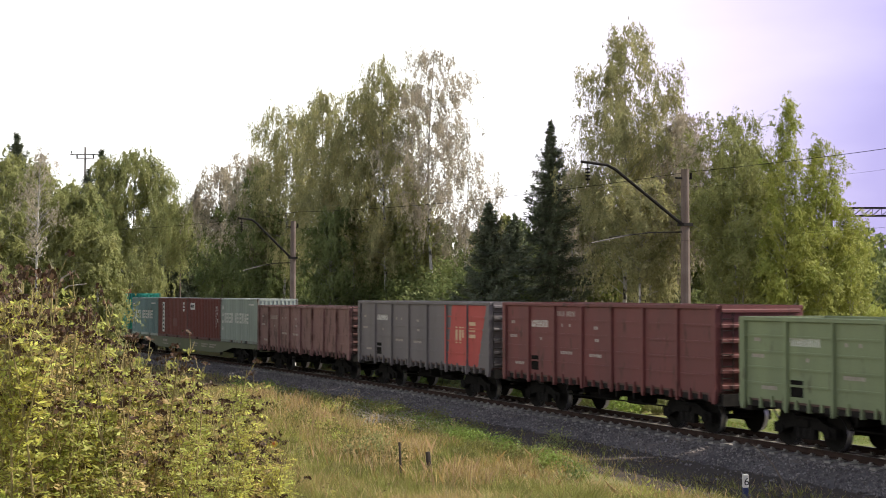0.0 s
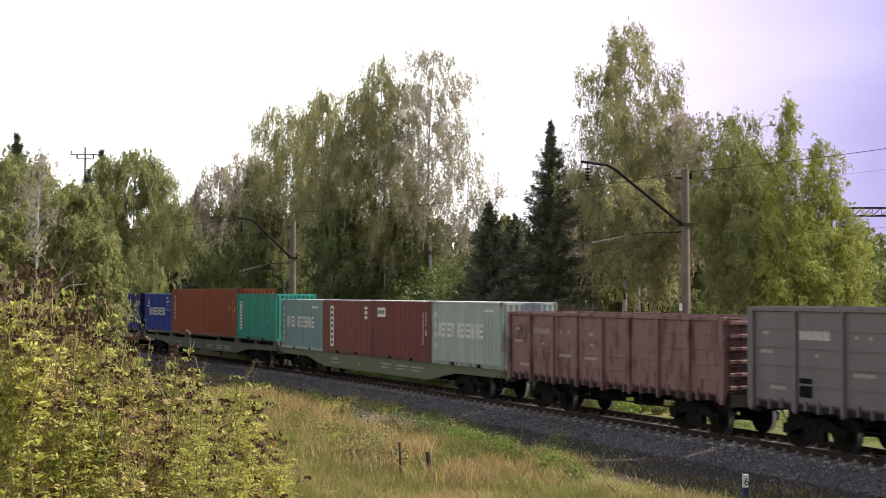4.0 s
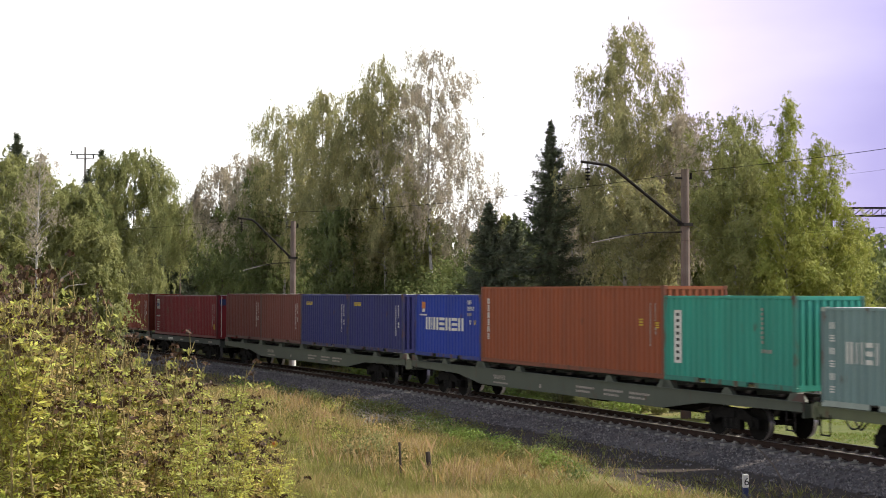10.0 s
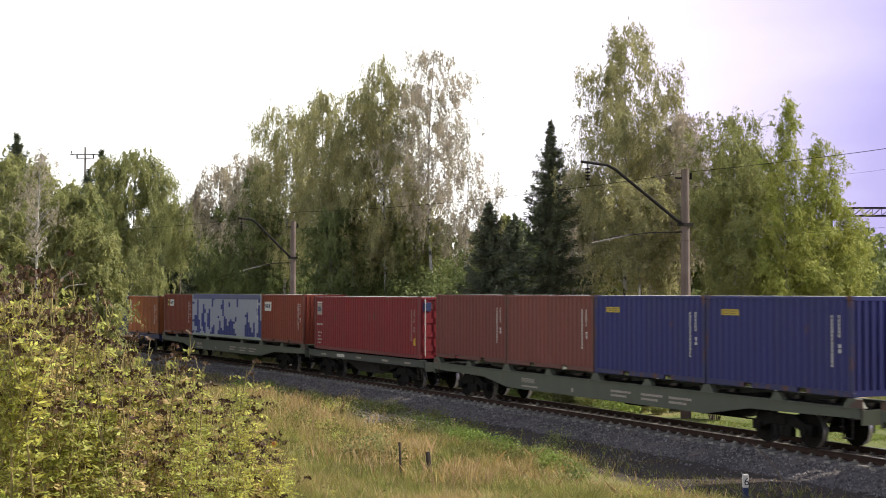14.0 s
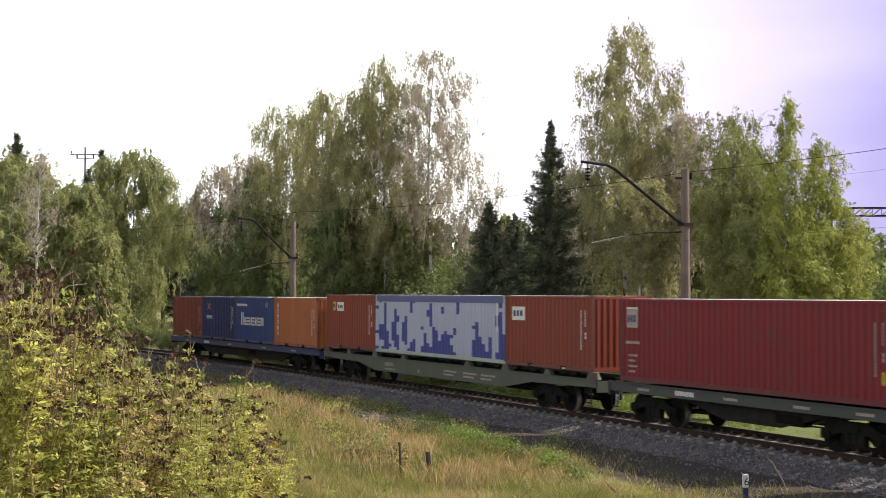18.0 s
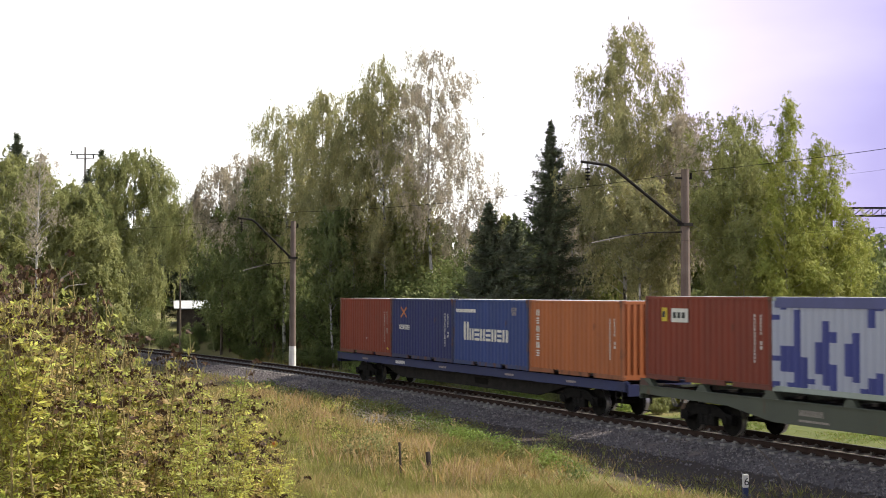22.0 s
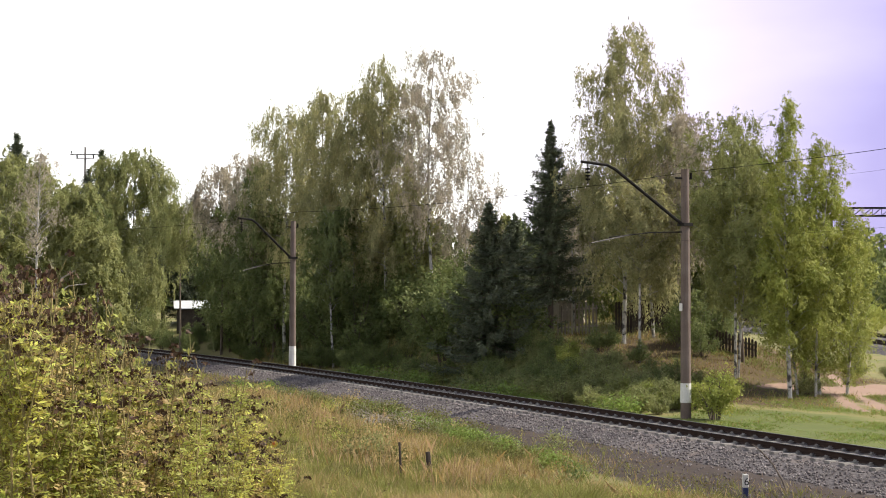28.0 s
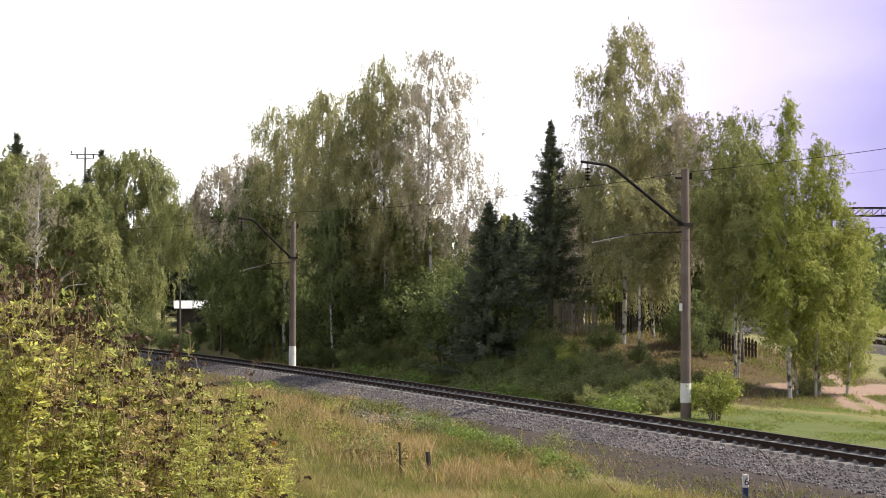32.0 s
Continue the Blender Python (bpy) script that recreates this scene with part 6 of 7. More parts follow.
def meadow():
    rng = np.random.default_rng(8)
    n = 620000
    u = rng.uniform(0, 1, n)
    y = 1 / (1 / 23 + u * (1 / 98 - 1 / 23))
    x = rng.uniform(-0.36, 0.36, n) * y + rng.uniform(-1, 1, n)
    side, along = beside(x, y)
    p = patchy(x, y)
    keep = (side < -2.9 - 0.3 * p) & (rng.uniform(0, 1, n) < smooth(2.6, 6.0, -side + 0.5 * p) * (1 - 0.9 * smooth(4, 11, along) * (1 - smooth(6.0, 8.5, -side + 0.8 * p))))
    x, y, side, p = x[keep], y[keep], side[keep], p[keep]
    clump = np.sin(np.floor(x / 0.34) * 7.3 + np.floor(y / 0.34) * 3.9) + np.sin(np.floor(x / 0.34) * 2.1 - np.floor(y / 0.34) * 5.7)
    p2 = patchy(x + 31, y * 0.8, 0.75)
    # 0 green, 1 straw, 2 olive, 3 plume-coloured
    v = rng.uniform(-0.6, 0.6, len(x)) + 0.75 * p2 + 0.6 * clump - 0.05
    golden = np.exp(-((x + 12.5) / 2.6) ** 2 - ((y - 66) / 9.0) ** 2)
    v = v + 1.6 * golden
    kind = np.where(v > 0.85, 1, np.where(v < -0.6, 2, 0))
    kind = np.where((kind == 1) & (rng.uniform(0, 1, len(x)) < 0.3), 3, kind)
    h = (0.16 + 0.07 * smooth(6, 11, -side) + 0.06 * np.clip(p, -1, 1.5)) * np.where(kind == 2, 0.8, 1.05)
    blades("meadow_grass", rng, x, y, h, 0.022, [M_GRASS, M_STRAW, M_OLIVE, M_PLUME], kind, "tall uneven meadow grass, half green and half straw-dry", 1.25, tuft=0.34)
    # feathery straws over the meadow
    k = rng.choice(len(x), 30000, replace=False)
    k = k[(side[k] < -6.2) & (p2[k] + 0.6 * clump[k] > 0.4)]
    blades("straw_stalks", rng, x[k], y[k], 0.40, 0.015, [M_PLUME, M_STRAW], rng.integers(0, 2, len(k)), "pale pinkish straw stalks standing above the grass", 0.9, full=True)


meadow()


def plume_belt():
    """Belt of tall pinkish grass in ear, between the meadow and the bare soil."""
    rng = np.random.default_rng(21)
    n = 9000
    s = rng.uniform(-6, 25, n)
    d = -(6.3 + 0.16 * np.clip(s, 0, 30) + rng.gamma(2.0, 0.55, n))
    x, y, h = np.interp(s, S_ALL, LX), np.interp(s, S_ALL, LY), np.interp(s, S_ALL, LH)
    x, y = x - np.sin(h) * d, y + np.cos(h) * d
    keep = patchy(x, y, 0.9) + rng.uniform(-1.2, 1.2, n) > -0.2
    x, y = x[keep], y[keep]
    blades("plume_grass", rng, x, y, 0.46, 0.02, [M_PLUME, M_STRAW], rng.integers(0, 2, len(x)), "belt of tall pinkish-beige grass in ear", 0.55, full=True, tuft=0.38)


plume_belt()


def far_grass():
    rng = np.random.default_rng(9)
    n = 130000
    y = rng.uniform(34, 100, n)
    x = rng.uniform(-0.36, 0.36, n) * y
    side, along = beside(x, y)
    p = patchy(x, y)
    path = sandy_way(x, y) > 0.4
    keep = (side > 3.4) & (side < 26) & ~path & ((along < 6) | (side > 14)) & (rng.uniform(-1.5, 1.5, n) + p > -0.9)
    x, y, side, along, p = x[keep], y[keep], side[keep], along[keep], p[keep]
    bare = (side > 9.5) & (along > -14) & (rng.uniform(0, 1, len(x)) < 0.7)
    x, y, side, along, p = x[~bare], y[~bare], side[~bare], along[~bare], p[~bare]
    h = np.where(along > 0, 0.12, np.where(along > -14, 0.22, 0.34)) * (1 + 0.25 * p)
    dry = (rng.uniform(-1, 1, len(x)) + 0.5 * p - 0.3 + 0.9 * smooth(9, 12, side) * smooth(-14, -6, along) > 0)
    blades("bank_grass", rng, x, y, h, 0.04, [M_GRASS, M_STRAW], dry.astype(int), "rough grass on the bank and verge beyond the track", 1.0, tuft=0.4)


far_grass()


def dry_bank():
    rng = np.random.default_rng(14)
    n = 60000
    y = rng.uniform(50, 90, n)
    x = rng.uniform(0.05, 0.34, n) * y
    side, along = beside(x, y)
    keep = (side > 7.5) & (side < 24) & (along > -15) & (along < 6) & (patchy(x, y, 0.6) + rng.uniform(-1.5, 1.5, n) > -0.4)
    path = sandy_way(x, y) > 0.4
    x, y = x[keep & ~path], y[keep & ~path]
    blades("dry_bank_grass", rng, x, y, np.full(len(x), 0.20), 0.03, [M_DRYBANK, M_GRASS], (patchy(x, y, 0.9) + rng.uniform(-1.2, 1.2, len(x)) > 0.2).astype(int), "short rusty dry grass on the mound", 1.3, tuft=0.5)


def lawn():
    """Short rough lawn between the track and the sandy way."""
    rng = np.random.default_rng(15)
    n = 110000
    y = rng.uniform(38, 74, n)
    x = rng.uniform(0.17, 0.36, n) * y
    side, along = beside(x, y)
    p = patchy(x, y, 0.8)
    keep = (side > 3.3) & (side < 22) & (along > -5) & (sandy_way(x, y) < 0.3) & (p + rng.uniform(-1.4, 1.4, n) > -0.7)
    x, y, p = x[keep], y[keep], p[keep]
    blades("lawn_grass", rng, x, y, 0.07 + 0.03 * np.clip(p, -1, 2), 0.03, [M_GREENWEED, M_GRASS, M_STRAW], rng.choice(3, len(x), p=(0.74, 0.2, 0.06)), "short rough green lawn beside the sandy track", 1.2, tuft=0.3)


lawn()


dry_bank()


def stones():
    """Loose ballast stones on the shoulder of the track."""
    rng = np.random.default_rng(10)
    n = 36000
    s = -70 + 126 * rng.uniform(0, 1, n) ** 0.75
    d = np.where(rng.uniform(0, 1, n) < 0.78, -rng.uniform(0.9, 3.0, n), rng.uniform(-0.7, 2.6, n))
    wide = (rng.uniform(0, 1, n) < 0.09) & (s > 4)
    d = np.where(wide, -rng.uniform(2.8, 6.4, n), d)
    x, y, h = np.interp(s, S_ALL, LX), np.interp(s, S_ALL, LY), np.interp(s, S_ALL, LH)
    x, y = x - np.sin(h) * d, y + np.cos(h) * d
    a = np.abs(d)
    z = np.where(a < 1.3, -0.23, np.where(a < 1.8, -0.275, np.where(a < 2.95, -0.29 - (a - 1.8) * 0.21, ground_z(x, y))))
    z = np.where((d > 1.9), -0.29 - (d - 1.9) * 0.36, z)
    cube = np.array([(1, 0, 0), (-1, 0, 0), (0, 1, 0), (0, -1, 0), (0, 0, 1), (0, 0, -1)], float)
    r = rng.uniform(0.018, 0.045, (n, 1, 1))
    v = cube[None] * rng.uniform(0.6, 1.3, (n, 6, 1)) * r + rng.normal(0, 0.25, (n, 6, 3)) * r
    v += np.stack([x, y, z + 0.012], 1)[:, None]
    f = np.array([(0, 2, 4), (2, 1, 4), (1, 3, 4), (3, 0, 4), (2, 0, 5), (1, 2, 5), (3, 1, 5), (0, 3, 5)])
    faces = (np.arange(n)[:, None, None] * 6 + f[None]).reshape(-1, 3)
    me = bpy.data.meshes.new("ballast_stones")
    me.vertices.add(n * 6)
    me.vertices.foreach_set("co", v.astype(np.float32).ravel())
    me.loops.add(len(faces) * 3)
    me.loops.foreach_set("vertex_index", faces.astype(np.int32).ravel())
    me.polygons.add(len(faces))
    me.polygons.foreach_set("loop_start", np.arange(0, len(faces) * 3, 3, dtype=np.int32))
    me.update(calc_edges=True)
    me.materials.append(M_STONES)
    tagged(new("ballast_stones", me), "loose grey ballast stones along the track", "stones", kind="stuff")


stones()


# ---- tall weeds in front ----
def weed_meshes(seed, H, leafy, seeds, mat):
    """A tansy-like weed: ribbed stem, side shoots, feathery leaves with toothed leaflets, flat dark seed heads."""
    rng = np.random.default_rng(seed)
    wood, at, along, face, tops = [], [], [], [], []
    bend = rng.normal(0, 0.10, 2)
    def p_at(t):
        return np.array((bend[0] * t * t * H, bend[1] * t * t * H, H * t))
    wood.append(tube([Vector(p_at(t)) for t in np.linspace(0, 1, 7)], [0.010 - 0.006 * t for t in np.linspace(0, 1, 7)], 5))
    shoots = [(p_at, 1.0)]
    for i in range(4):
        t0, az = rng.uniform(0.45, 0.8), rng.uniform(0, 6.28)
        reach = np.array((math.cos(az) * 0.45, math.sin(az) * 0.45, 1.0)) * rng.uniform(0.22, 0.42)
        shoot = lambda t, o=p_at(t0), r=reach: o + r * t
        wood.append(tube([Vector(shoot(t)) for t in (0, 0.5, 1)], [0.006, 0.004, 0.003], 4))
        shoots.append((shoot, 0.25))
    for axis_p, share in shoots:
        n = max(5, int(H * 17 * leafy * share))
        for i in range(n):
            t = 0.06 + 0.92 * i / n
            az = i * 2.4 + rng.uniform(-0.3, 0.3)
            d = np.array((math.cos(az), math.sin(az), rng.uniform(0.1, 0.8)))
            ln = rng.uniform(0.12, 0.24) * ((1.15 - 0.6 * t) if share == 1 else 0.6)
            side = np.cross(d, (0, 0, 1.0))
            drop = np.array((0, 0, -0.45 * ln))
            o = axis_p(t)
            wood.append(tube([Vector(o), Vector(o + d * ln * 0.6 + drop * 0.36), Vector(o + d * ln + drop)], [0.003, 0.0022, 0.001], 3))
            m = max(4, int(ln / 0.018))
            for sg in (-1, 1):
                q = (np.arange(m) + 0.8)[:, None] / m
                at.append(o + d * ln * q + drop * q * q + side * sg * 0.024 * (1.1 - 0.6 * q) + rng.normal(0, 0.005, (m, 3)))
                along.append(np.tile(d * 0.55 + side * sg, (m, 1))), face.append(np.tile(np.array((0, 0, 1.0)) + d * 0.35, (m, 1)))
    for i in range(seeds):
        axis_p, _ = shoots[int(rng.integers(0, len(shoots)))]
        az, out = rng.uniform(0, 6.28), rng.uniform(0.01, 0.10)
        p1 = axis_p(1.0) + np.array((math.cos(az) * out, math.sin(az) * out, rng.uniform(-0.05, 0.06)))
        wood.append(tube([Vector(axis_p(0.85)), Vector(p1)], [0.003, 0.002], 3))
        tops.append(p1 + rng.normal(0, 0.020, (12, 3)) * np.array((1, 1, 0.4)))
    at, along, face = np.concatenate(at), np.concatenate(along), np.concatenate(face)
    leaf = poly_mesh("leaves", leaf_polys(rng, at, along, 0.041, 0.016, 0.55, face=face), 4, mat)
    seed_me = None
    if tops:
        tp = np.concatenate(tops)
        seed_me = poly_mesh("seed_head", leaf_polys(rng, tp, rng.normal(0, 1, tp.shape), 0.026, 0.022, 1), 4, M_SEED)
    return tubes_mesh("stem", wood, M_STEM), leaf, seed_me


WEEDS = [weed_meshes(71 + i, *row) for i, row in enumerate(((1.6, 1.0, 6, M_WEED), (1.5, 1.1, 8, M_WEED_OLIVE), (1.7, 0.7, 9, M_WEED_DRY), (1.4, 1.3, 4, M_WEED_OLIVE), (1.6, 1.2, 4, M_WEED), (1.3, 0.6, 8, M_WEED_DRY)))]
WEED_H = (1.6, 1.5, 1.7, 1.4, 1.6, 1.3)


def weed(x, y, top, k, turn, label, tilt=0.0, name="tansy_plant", group="tall weeds in the foreground"):
    z = height_at(x, y)
    t = thing(name, pose(x, y, z, tilt, 0, turn), label, "weed", group)
    sc = max(0.25, (top - z) / WEED_H[k])
    t.scale = (min(sc, 1.25), min(sc, 1.25), sc)
    for n, me in zip(("stem", "leaves", "seed_head"), WEEDS[k]):
        if me:
            o = new(n, me)
            o.parent = t
            if n != "stem":
                o["kind"] = "stuff"


def weed_top(u):
    """Height of the thicket against the sideways slope u = x / y; it falls towards the east."""
    return float(np.interp(u, [-0.36, -0.30, -0.262, -0.25, -0.235, -0.20, -0.17, -0.145, -0.13, -0.115, -0.10], [4.12, 4.10, 3.98, 3.74, 3.58, 3.52, 3.36, 3.24, 3.0, 2.62, 2.35]))


weed_rng = random.Random(12)
for i in range(240):
    y = weed_rng.uniform(8.6, 15.5)
    u = -0.36 + 0.255 * weed_rng.random() ** 1.05
    top = 4.133 - (4.133 - weed_top(u)) * y / 12.0 - abs(weed_rng.gauss(0, 0.28 if u < -0.25 else 0.50)) + (0.12 if weed_rng.random() < 0.12 else 0)
    k = weed_rng.choice((0, 1, 3, 4, 3, 1, 2)) if u < -0.24 else weed_rng.choice((0, 1, 2, 5, 4, 3))
    if top - height_at(u * y, y) > 0.3:
        weed(u * y, y, top, k, weed_rng.uniform(0, 360), "tall yellow-green tansy with dark seed heads" if k not in (3, 4) else "tall leafy yellow-green weed")


for i in range(12):
    y = weed_rng.uniform(9.5, 12.5)
    u = weed_rng.uniform(-0.335, -0.285)
    weed(u * y, y, 4.133 + weed_rng.uniform(-0.06, 0.10) * y / 11, 5, weed_rng.uniform(0, 360), "withered tansy with dense dark brown seed heads")


def dead_branch():
    """Bare grey twig that leans out of the thicket."""
    o = Vector((-3.72, 12.2, 3.2))
    runs = [[(0, 0, -0.75), (0.03, 0, 0.1), (0.10, 0, 0.62), (0.2, 0, 0.86), (0.36, 0, 0.99), (0.52, 0.02, 1.01)], [(0.10, 0, 0.62), (0.02, 0.02, 0.84), (-0.1, 0.02, 0.98)], [(0.2, 0, 0.86), (0.30, 0, 1.06), (0.42, 0, 1.13)]]
    tubes = [tube([o + Vector(p) for p in r], list(np.linspace(0.012, 0.005, len(r))), 5) for r in runs]
    z = height_at(o.x, o.y)
    tubes.append(tube([Vector((o.x - 0.05, o.y, z - 0.05)), o + Vector((0, 0, -0.75))], [0.015, 0.012], 5))
    tagged(new("dead_branch", tubes_mesh("dead_branch", tubes, M_DEAD)), "bare pale grey dead branch standing in the thicket", "branch")


dead_branch()

# smaller weeds scattered over the meadow
for i in range(190):
    y = weed_rng.uniform(25, 56)
    x = weed_rng.uniform(-0.30, 0.09) * y
    side, along = beside(x, y)
    if side[0] < -4.6 and weed_rng.random() < 0.35 + 0.65 * (x < -0.10 * y):
        weed(x, y, height_at(x, y) + weed_rng.uniform(0.35, 0.85), weed_rng.choice((0, 1, 2, 3, 4, 5)), weed_rng.uniform(0, 360), "half-dry weed standing in the meadow grass", 0.0, "meadow_weed", "weeds in the meadow")


def clump_meshes(seed, count, mat):
    rng = np.random.default_rng(seed)
    at = rng.normal(0, 1, (count, 3)) * np.array((0.30, 0.30, 0.19)) + np.array((0, 0, 0.26))
    at[:, 2] = np.abs(at[:, 2])
    al = np.stack([at[:, 0], at[:, 1], 0.1 + 0 * at[:, 0]], 1)
    return poly_mesh("leaves", leaf_polys(rng, at, al, 0.095, 0.055, 0.4, face=np.array((0, 0, 1.0)) + al), 4, mat)


CLUMPS = [clump_meshes(81, 420, M_GREENWEED), clump_meshes(82, 420, M_GREENWEED), clump_meshes(83, 300, M_BROADLEAF)]
clump_rng = random.Random(4)


def low_weed(x, y, i, sc, label, group):
    w = thing("low_weed", pose(x, y, height_at(x, y) - 0.03, 0, 0, clump_rng.uniform(0, 360)), label, "weed", group)
    w.scale = (sc, sc, sc)
    o = new("leaves", CLUMPS[i % 3])
    o.parent = w
    o["kind"] = "stuff"


for i in range(80):
    s = clump_rng.choice((clump_rng.uniform(-12, 4), clump_rng.uniform(3, 13), clump_rng.gauss(15, 1.3), clump_rng.gauss(20.5, 1.6)))
    x, y, _ = on_line(s, -clump_rng.gauss(5.0 + 0.13 * max(0.0, s - 5), 0.25))
    low_weed(x, y, i, clump_rng.uniform(0.35, 0.85), "low clump of fresh green leaves at the ballast edge", "low weeds at the ballast edge")
for i in range(26):
    s = clump_rng.uniform(-20, 8)
    x, y, _ = on_line(s, clump_rng.uniform(3.6, 5.0))
    low_weed(x, y, i, clump_rng.uniform(0.6, 1.5), "low clump of green leaves beyond the track", "low weeds beyond the track")

# olive weeds in the meadow grass
MEADOW_CLUMPS = [clump_meshes(84, 420, M_WEED_OLIVE), clump_meshes(85, 420, M_OLIVE), clump_meshes(86, 300, M_WEED_DRY), clump_meshes(87, 380, M_BIRCH)]
for i in range(270):
    y = clump_rng.uniform(27, 60)
    x = clump_rng.gauss(-0.07, 0.07) * y
    side, along = beside(x, y)
    if -11 < side[0] < -4.3:
        sc = clump_rng.uniform(0.35, 0.95)
        k = clump_rng.choice((0, 1, 1, 1, 2, 3))
        w = thing("low_weed", pose(x, y, height_at(x, y) - 0.05, 0, 0, clump_rng.uniform(0, 360)), "low withered clump in the meadow grass" if k == 2 else "low clump of olive weeds in the meadow grass", "weed", "low weeds in the meadow")
        w.scale = (sc, sc, sc * 1.15)
        o = new("leaves", MEADOW_CLUMPS[k])
        o.parent = w
        o["kind"] = "stuff"


def arching_straws():
    """Pale arching straws at the edge of the thicket."""
    rng = np.random.default_rng(23)
    n = 240
    y = rng.uniform(12, 21, n)
    x = rng.uniform(-0.20, -0.055, n) * y
    blades("arching_straws", rng, x, y, 0.62, 0.016, [M_PLUME, M_STRAW], rng.integers(0, 2, n), "pale arching straws beside the tall weeds", 1.1, full=True, tuft=0.8)


arching_straws()


def dry_brush(x, y, turn, size):
    """A tangle of bare grey-brown stalks."""
    rng = np.random.default_rng(int(1000 + x * 37 + y * 11))
    runs = []
    for i in range(46):
        o = np.array((*rng.normal(0, 0.32, 2), 0.0))
        d = np.array((*rng.normal(0, 0.5, 2), rng.uniform(0.1, 0.5)))
        runs.append(tube([Vector(o), Vector(o + d * 0.5 + np.array((0, 0, 0.08))), Vector(o + d)], [0.009, 0.007, 0.003], 4))
    b = new("dry_brush", tubes_mesh("dry_brush", runs, M_DEAD))
    b.matrix_basis = pose(x, y, height_at(x, y) - 0.03, 0, 0, turn)
    b.scale = (size, size, size)
    tagged(b, "tangle of bare grey dead stalks in the grass", "brush", "dead stalks in the meadow")


for x, y, size in ((-2.9, 51.5, 1.2), (-2.0, 49.5, 1.0), (-1.2, 47.6, 1.1), (-2.6, 48.6, 0.9), (-0.3, 46.0, 0.9)):
    dry_brush(x, y, x * 90, size)


def soil_litter():
    """Withered stalks and scraps on the bare soil beside the ballast."""
    rng = np.random.default_rng(16)
    n = 60000
    y = rng.uniform(24, 50, n)
    x = rng.uniform(-0.05, 0.34, n) * y
    side, along = beside(x, y)
    keep = (side < -3.2) & (side > -9.0) & (along > -6) & (patchy(x, y, 1.3) + rng.uniform(-1.3, 1.3, n) > 0)
    x, y = x[keep], y[keep]
    blades("dry_litter", rng, x, y, np.full(len(x), 0.06), 0.03, [M_DRYBANK, M_OLIVE, M_STRAW, M_SEED], rng.choice(4, len(x), p=(0.38, 0.14, 0.10, 0.38)), "withered stalks and scraps on bare dark soil", 3.5, tuft=0.3)


soil_litter()

# ---- small things by the track ----
def fence_post(x, y, h, r, lean, label):
    p = thing("old_post", pose(x, y, height_at(x, y), 0, lean, 0), label, "post", "old posts in the meadow")
    part("stake", rod(bmesh.new(), (0, 0, -0.3), (0, 0, h), r, 7, r * 0.8), M_DARKWOOD, p)


fence_post(-1.02, 33.8, 0.98, 0.035, -3, "thin dark leaning stake in the grass")
fence_post(-0.31, 34.2, 0.72, 0.075, -5, "short thick charred wooden post in the grass")


def picket_sign(x, y):
    z = height_at(x, y)
    p = thing("distance_marker", pose(x, y, z), "small white and dark blue distance marker with a black 6", "marker post")
    part("stake", boxes((-0.058, 0.058, -0.05, 0.05, -0.2, 0.28), bevel=0.01), M_SIGNBLUE, p)
    part("head", boxes((-0.061, 0.061, -0.053, 0.053, 0.28, 0.58), bevel=0.01), M_WHITE, p)
    cu = bpy.data.curves.new("digit", "FONT")
    cu.body, cu.size, cu.align_x, cu.extrude = "6", 0.24, "CENTER", 0.002
    cu.materials.append(M_BLACK)
    t = new("digit", cu)
    t.parent = p
    t.matrix_basis = pose(0.015, -0.056, 0.34, 90, 0, 0)


picket_sign(6.85, 30.9)
stick = [(7.48, 33.0, 0.50), (7.66, 32.8, 0.34), (7.86, 32.5, 0.08), (8.02, 32.2, -0.28), (8.10, 32.0, -0.65)]
tagged(new("withered_weed", tubes_mesh("withered_weed", [tube(stick, [0.008, 0.014, 0.018, 0.024, 0.028], 6)], M_TWIG)), "long bent brown withered weed leaning over the ballast", "weed")


def pale_stone(x, y, r, label):
    bm = bmesh.new()
    bmesh.ops.create_icosphere(bm, subdivisions=2, radius=r)
    for v in bm.verts:
        v.co *= 0.8 + 0.4 * noise.noise(v.co * 5 / r * 0.3)
        v.co.z *= 0.7
    o = part("pale_stone", bm, M_WHITEWASH, None)
    o.matrix_basis = pose(x, y, height_at(x, y) + r * 0.4)
    tagged(o, label, "stone")


pale_stone(-6.85, 61.7, 0.16, "whitish stone lying at the edge of the ballast")


def flower(x, y):
    z = height_at(x, y)
    p = thing("yellow_flower", pose(x, y, z), "single bright yellow flower in the meadow", "flower")
    part("stem", rod(bmesh.new(), (0, 0, -0.05), (0.02, 0, 0.55), 0.008, 5), M_STEM, p)
    bm = bmesh.new()
    for k in range(14):
        a = k * 0.4488
        v = [bm.verts.new((0.02 + math.cos(a + e) * r, -0.02 + 0.01 * (r > 0.05), 0.58 + math.sin(a + e) * r)) for r, e in ((0.02, 0), (0.10, -0.16), (0.13, 0), (0.10, 0.16))]
        bm.faces.new(v)
    part("petals", bm, M_YELLOW, p)
    part("disc", rod(bmesh.new(), (0.02, -0.05, 0.58), (0.02, -0.015, 0.58), 0.045, 8), M_ORANGE, p)


flower(-4.62, 37.2)
flower(-4.65, 36.0)

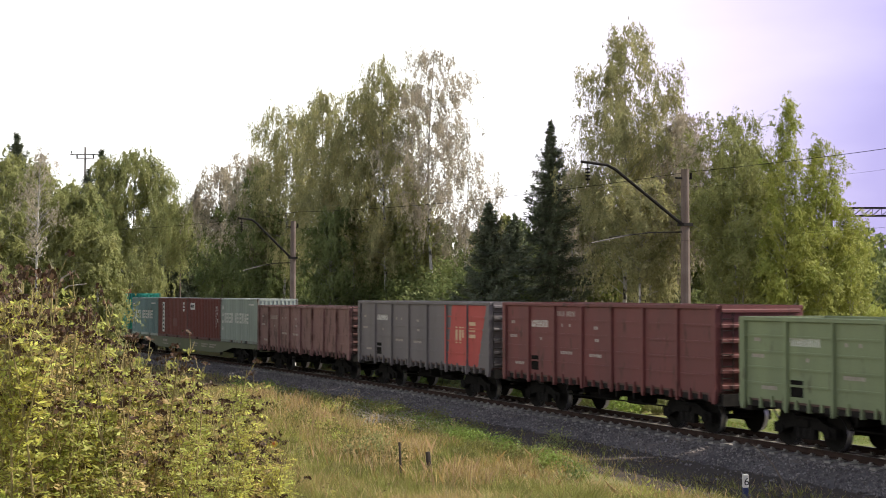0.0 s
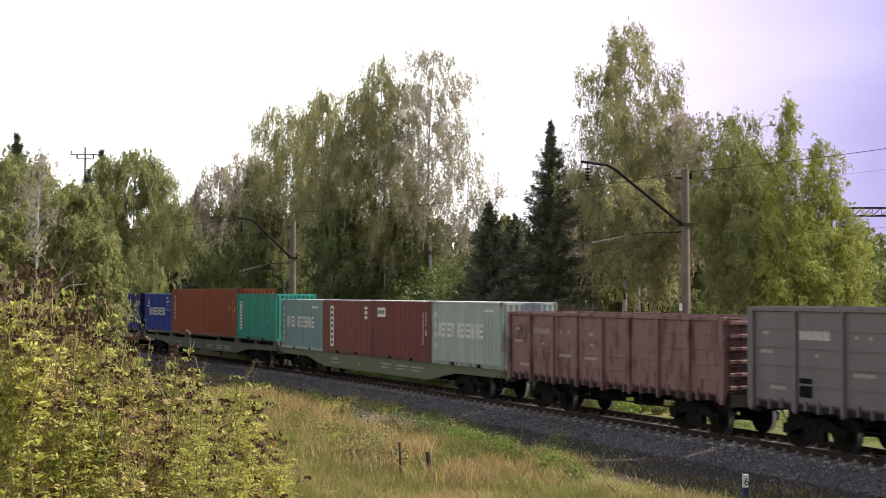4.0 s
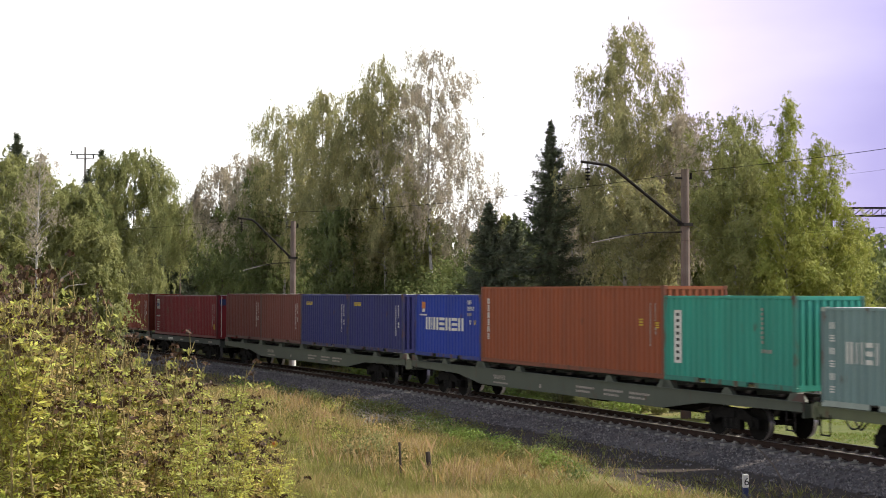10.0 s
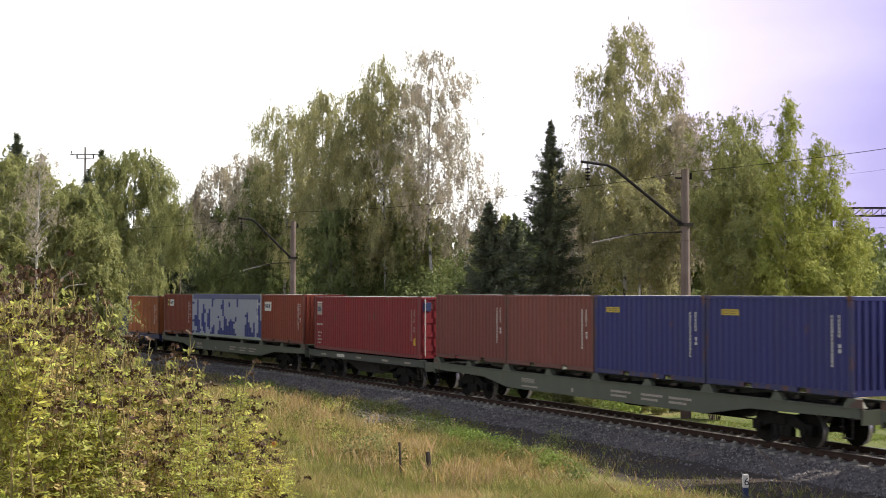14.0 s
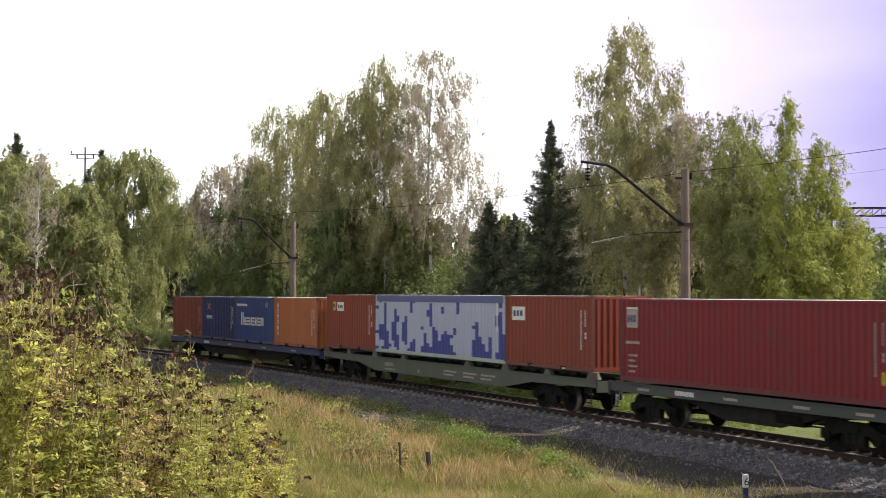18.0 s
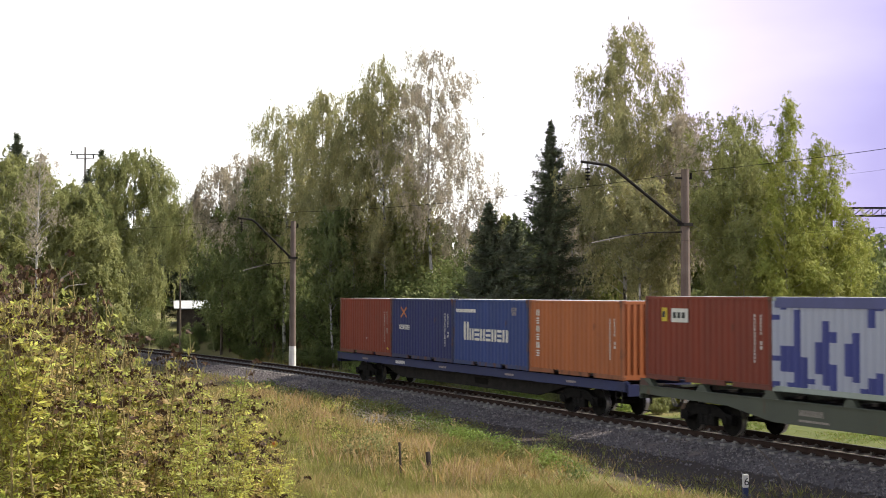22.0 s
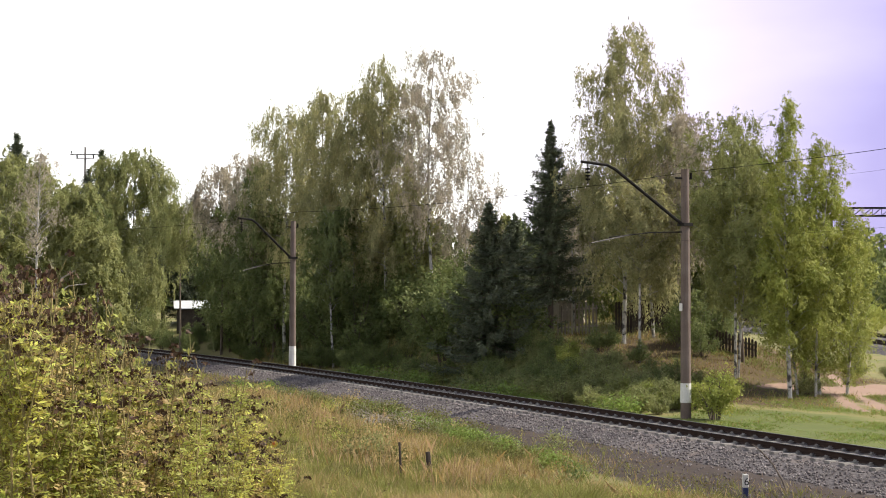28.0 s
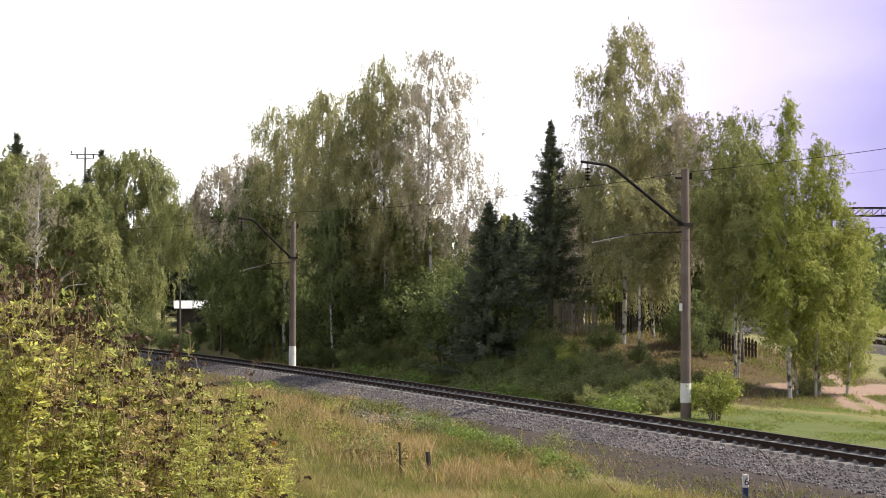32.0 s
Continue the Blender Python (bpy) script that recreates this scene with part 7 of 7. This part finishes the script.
def small_bird():
    b = thing("bird", pose(0, 0, 0), "small dark bird crossing the sky in quick flight", "bird")
    body = bmesh.new()
    bmesh.ops.create_icosphere(body, subdivisions=2, radius=0.032, matrix=Matrix.Diagonal((1.9, 0.8, 0.8, 1)))
    part("body", body, M_BLACK, b, smooth=True)
    part("tail", prism(bmesh.new(), [(-0.06, 0.0), (-0.14, 0.02), (-0.14, -0.015)], -0.015, 0.015), M_BLACK, b)
    for side in (-1, 1):
        w = bmesh.new()
        v = [w.verts.new(q) for q in ((0.03, side * 0.015, 0.008), (0.01, side * 0.08, 0.03), (-0.035, side * 0.09, 0.03), (-0.02, side * 0.015, 0.008))]
        w.faces.new(v)
        r = bmesh.ops.extrude_face_region(w, geom=w.faces[:])
        bmesh.ops.translate(w, verts=[g for g in r["geom"] if isinstance(g, bmesh.types.BMVert)], vec=(0, 0, 0.006))
        part("wing", w, M_BLACK, b)
    return b


BIRD = small_bird()

# ---- what moves ----
SPEED, SLOWING = 6.9305, -0.00922


def travel(t):
    """How far the train has gone at t, against its place at 15 s."""
    return SPEED * (t - 15) + SLOWING * (t - 15) ** 2 / 2


def train_pose(u, half, t):
    """Pose of a wagon whose middle is at u, borne at two points `half` before and behind it."""
    s = u + travel(t)
    a, b = on_line(s - half), on_line(s + half)
    return pose((a[0] + b[0]) / 2, (a[1] + b[1]) / 2, 0, 0, 0, math.degrees(math.atan2(b[1] - a[1], b[0] - a[0])))


def motions():
    # the bird comes from behind over the camera, dips once and climbs away
    walk(BIRD, [(0.0, pose(-14, -60, 16, 0, 0, 70)), (16.0, pose(-6, 5, 9.6, 0, 0, 60)), (16.8, pose(-2.6, 13.8, 8.7, 0, 15, 40)), (17.0, pose(-1.83, 15.0, 7.30, 0, 35, 30)),
                (17.2, pose(-1.0, 16.4, 8.9, 0, -25, 45)), (18.0, pose(4, 22, 12.5, 0, -15, 45)), (32.0, pose(90, 60, 38, 0, 0, 20))])
    seconds = [float(t) for t in range(33)]
    tenths = [i / 10 for i in range(321)]
    for i, (wagon, u, wheels) in enumerate(TRAIN_WAGONS):
        half = 4.33 if i < 4 else (4.4 if i == 7 else 9.25)
        walk(wagon, [(t, train_pose(u, half, t)) for t in seconds])
        for wheel, x in wheels:
            walk(wheel, [(t, pose(x, 0, 0.475) @ Matrix.Rotation(travel(t) / 0.475, 4, "Y")) for t in tenths])
    for box_thing, u, z in TRAIN_BOXES:
        wagon_u, half = min(((w[1], 4.4 if i == 7 else 9.25) for i, w in enumerate(TRAIN_WAGONS) if i > 3), key=lambda e: abs(e[0] - u))
        walk(box_thing, [(t, train_pose(wagon_u, half, t) @ pose(u - wagon_u, 0, z)) for t in seconds])


motions()
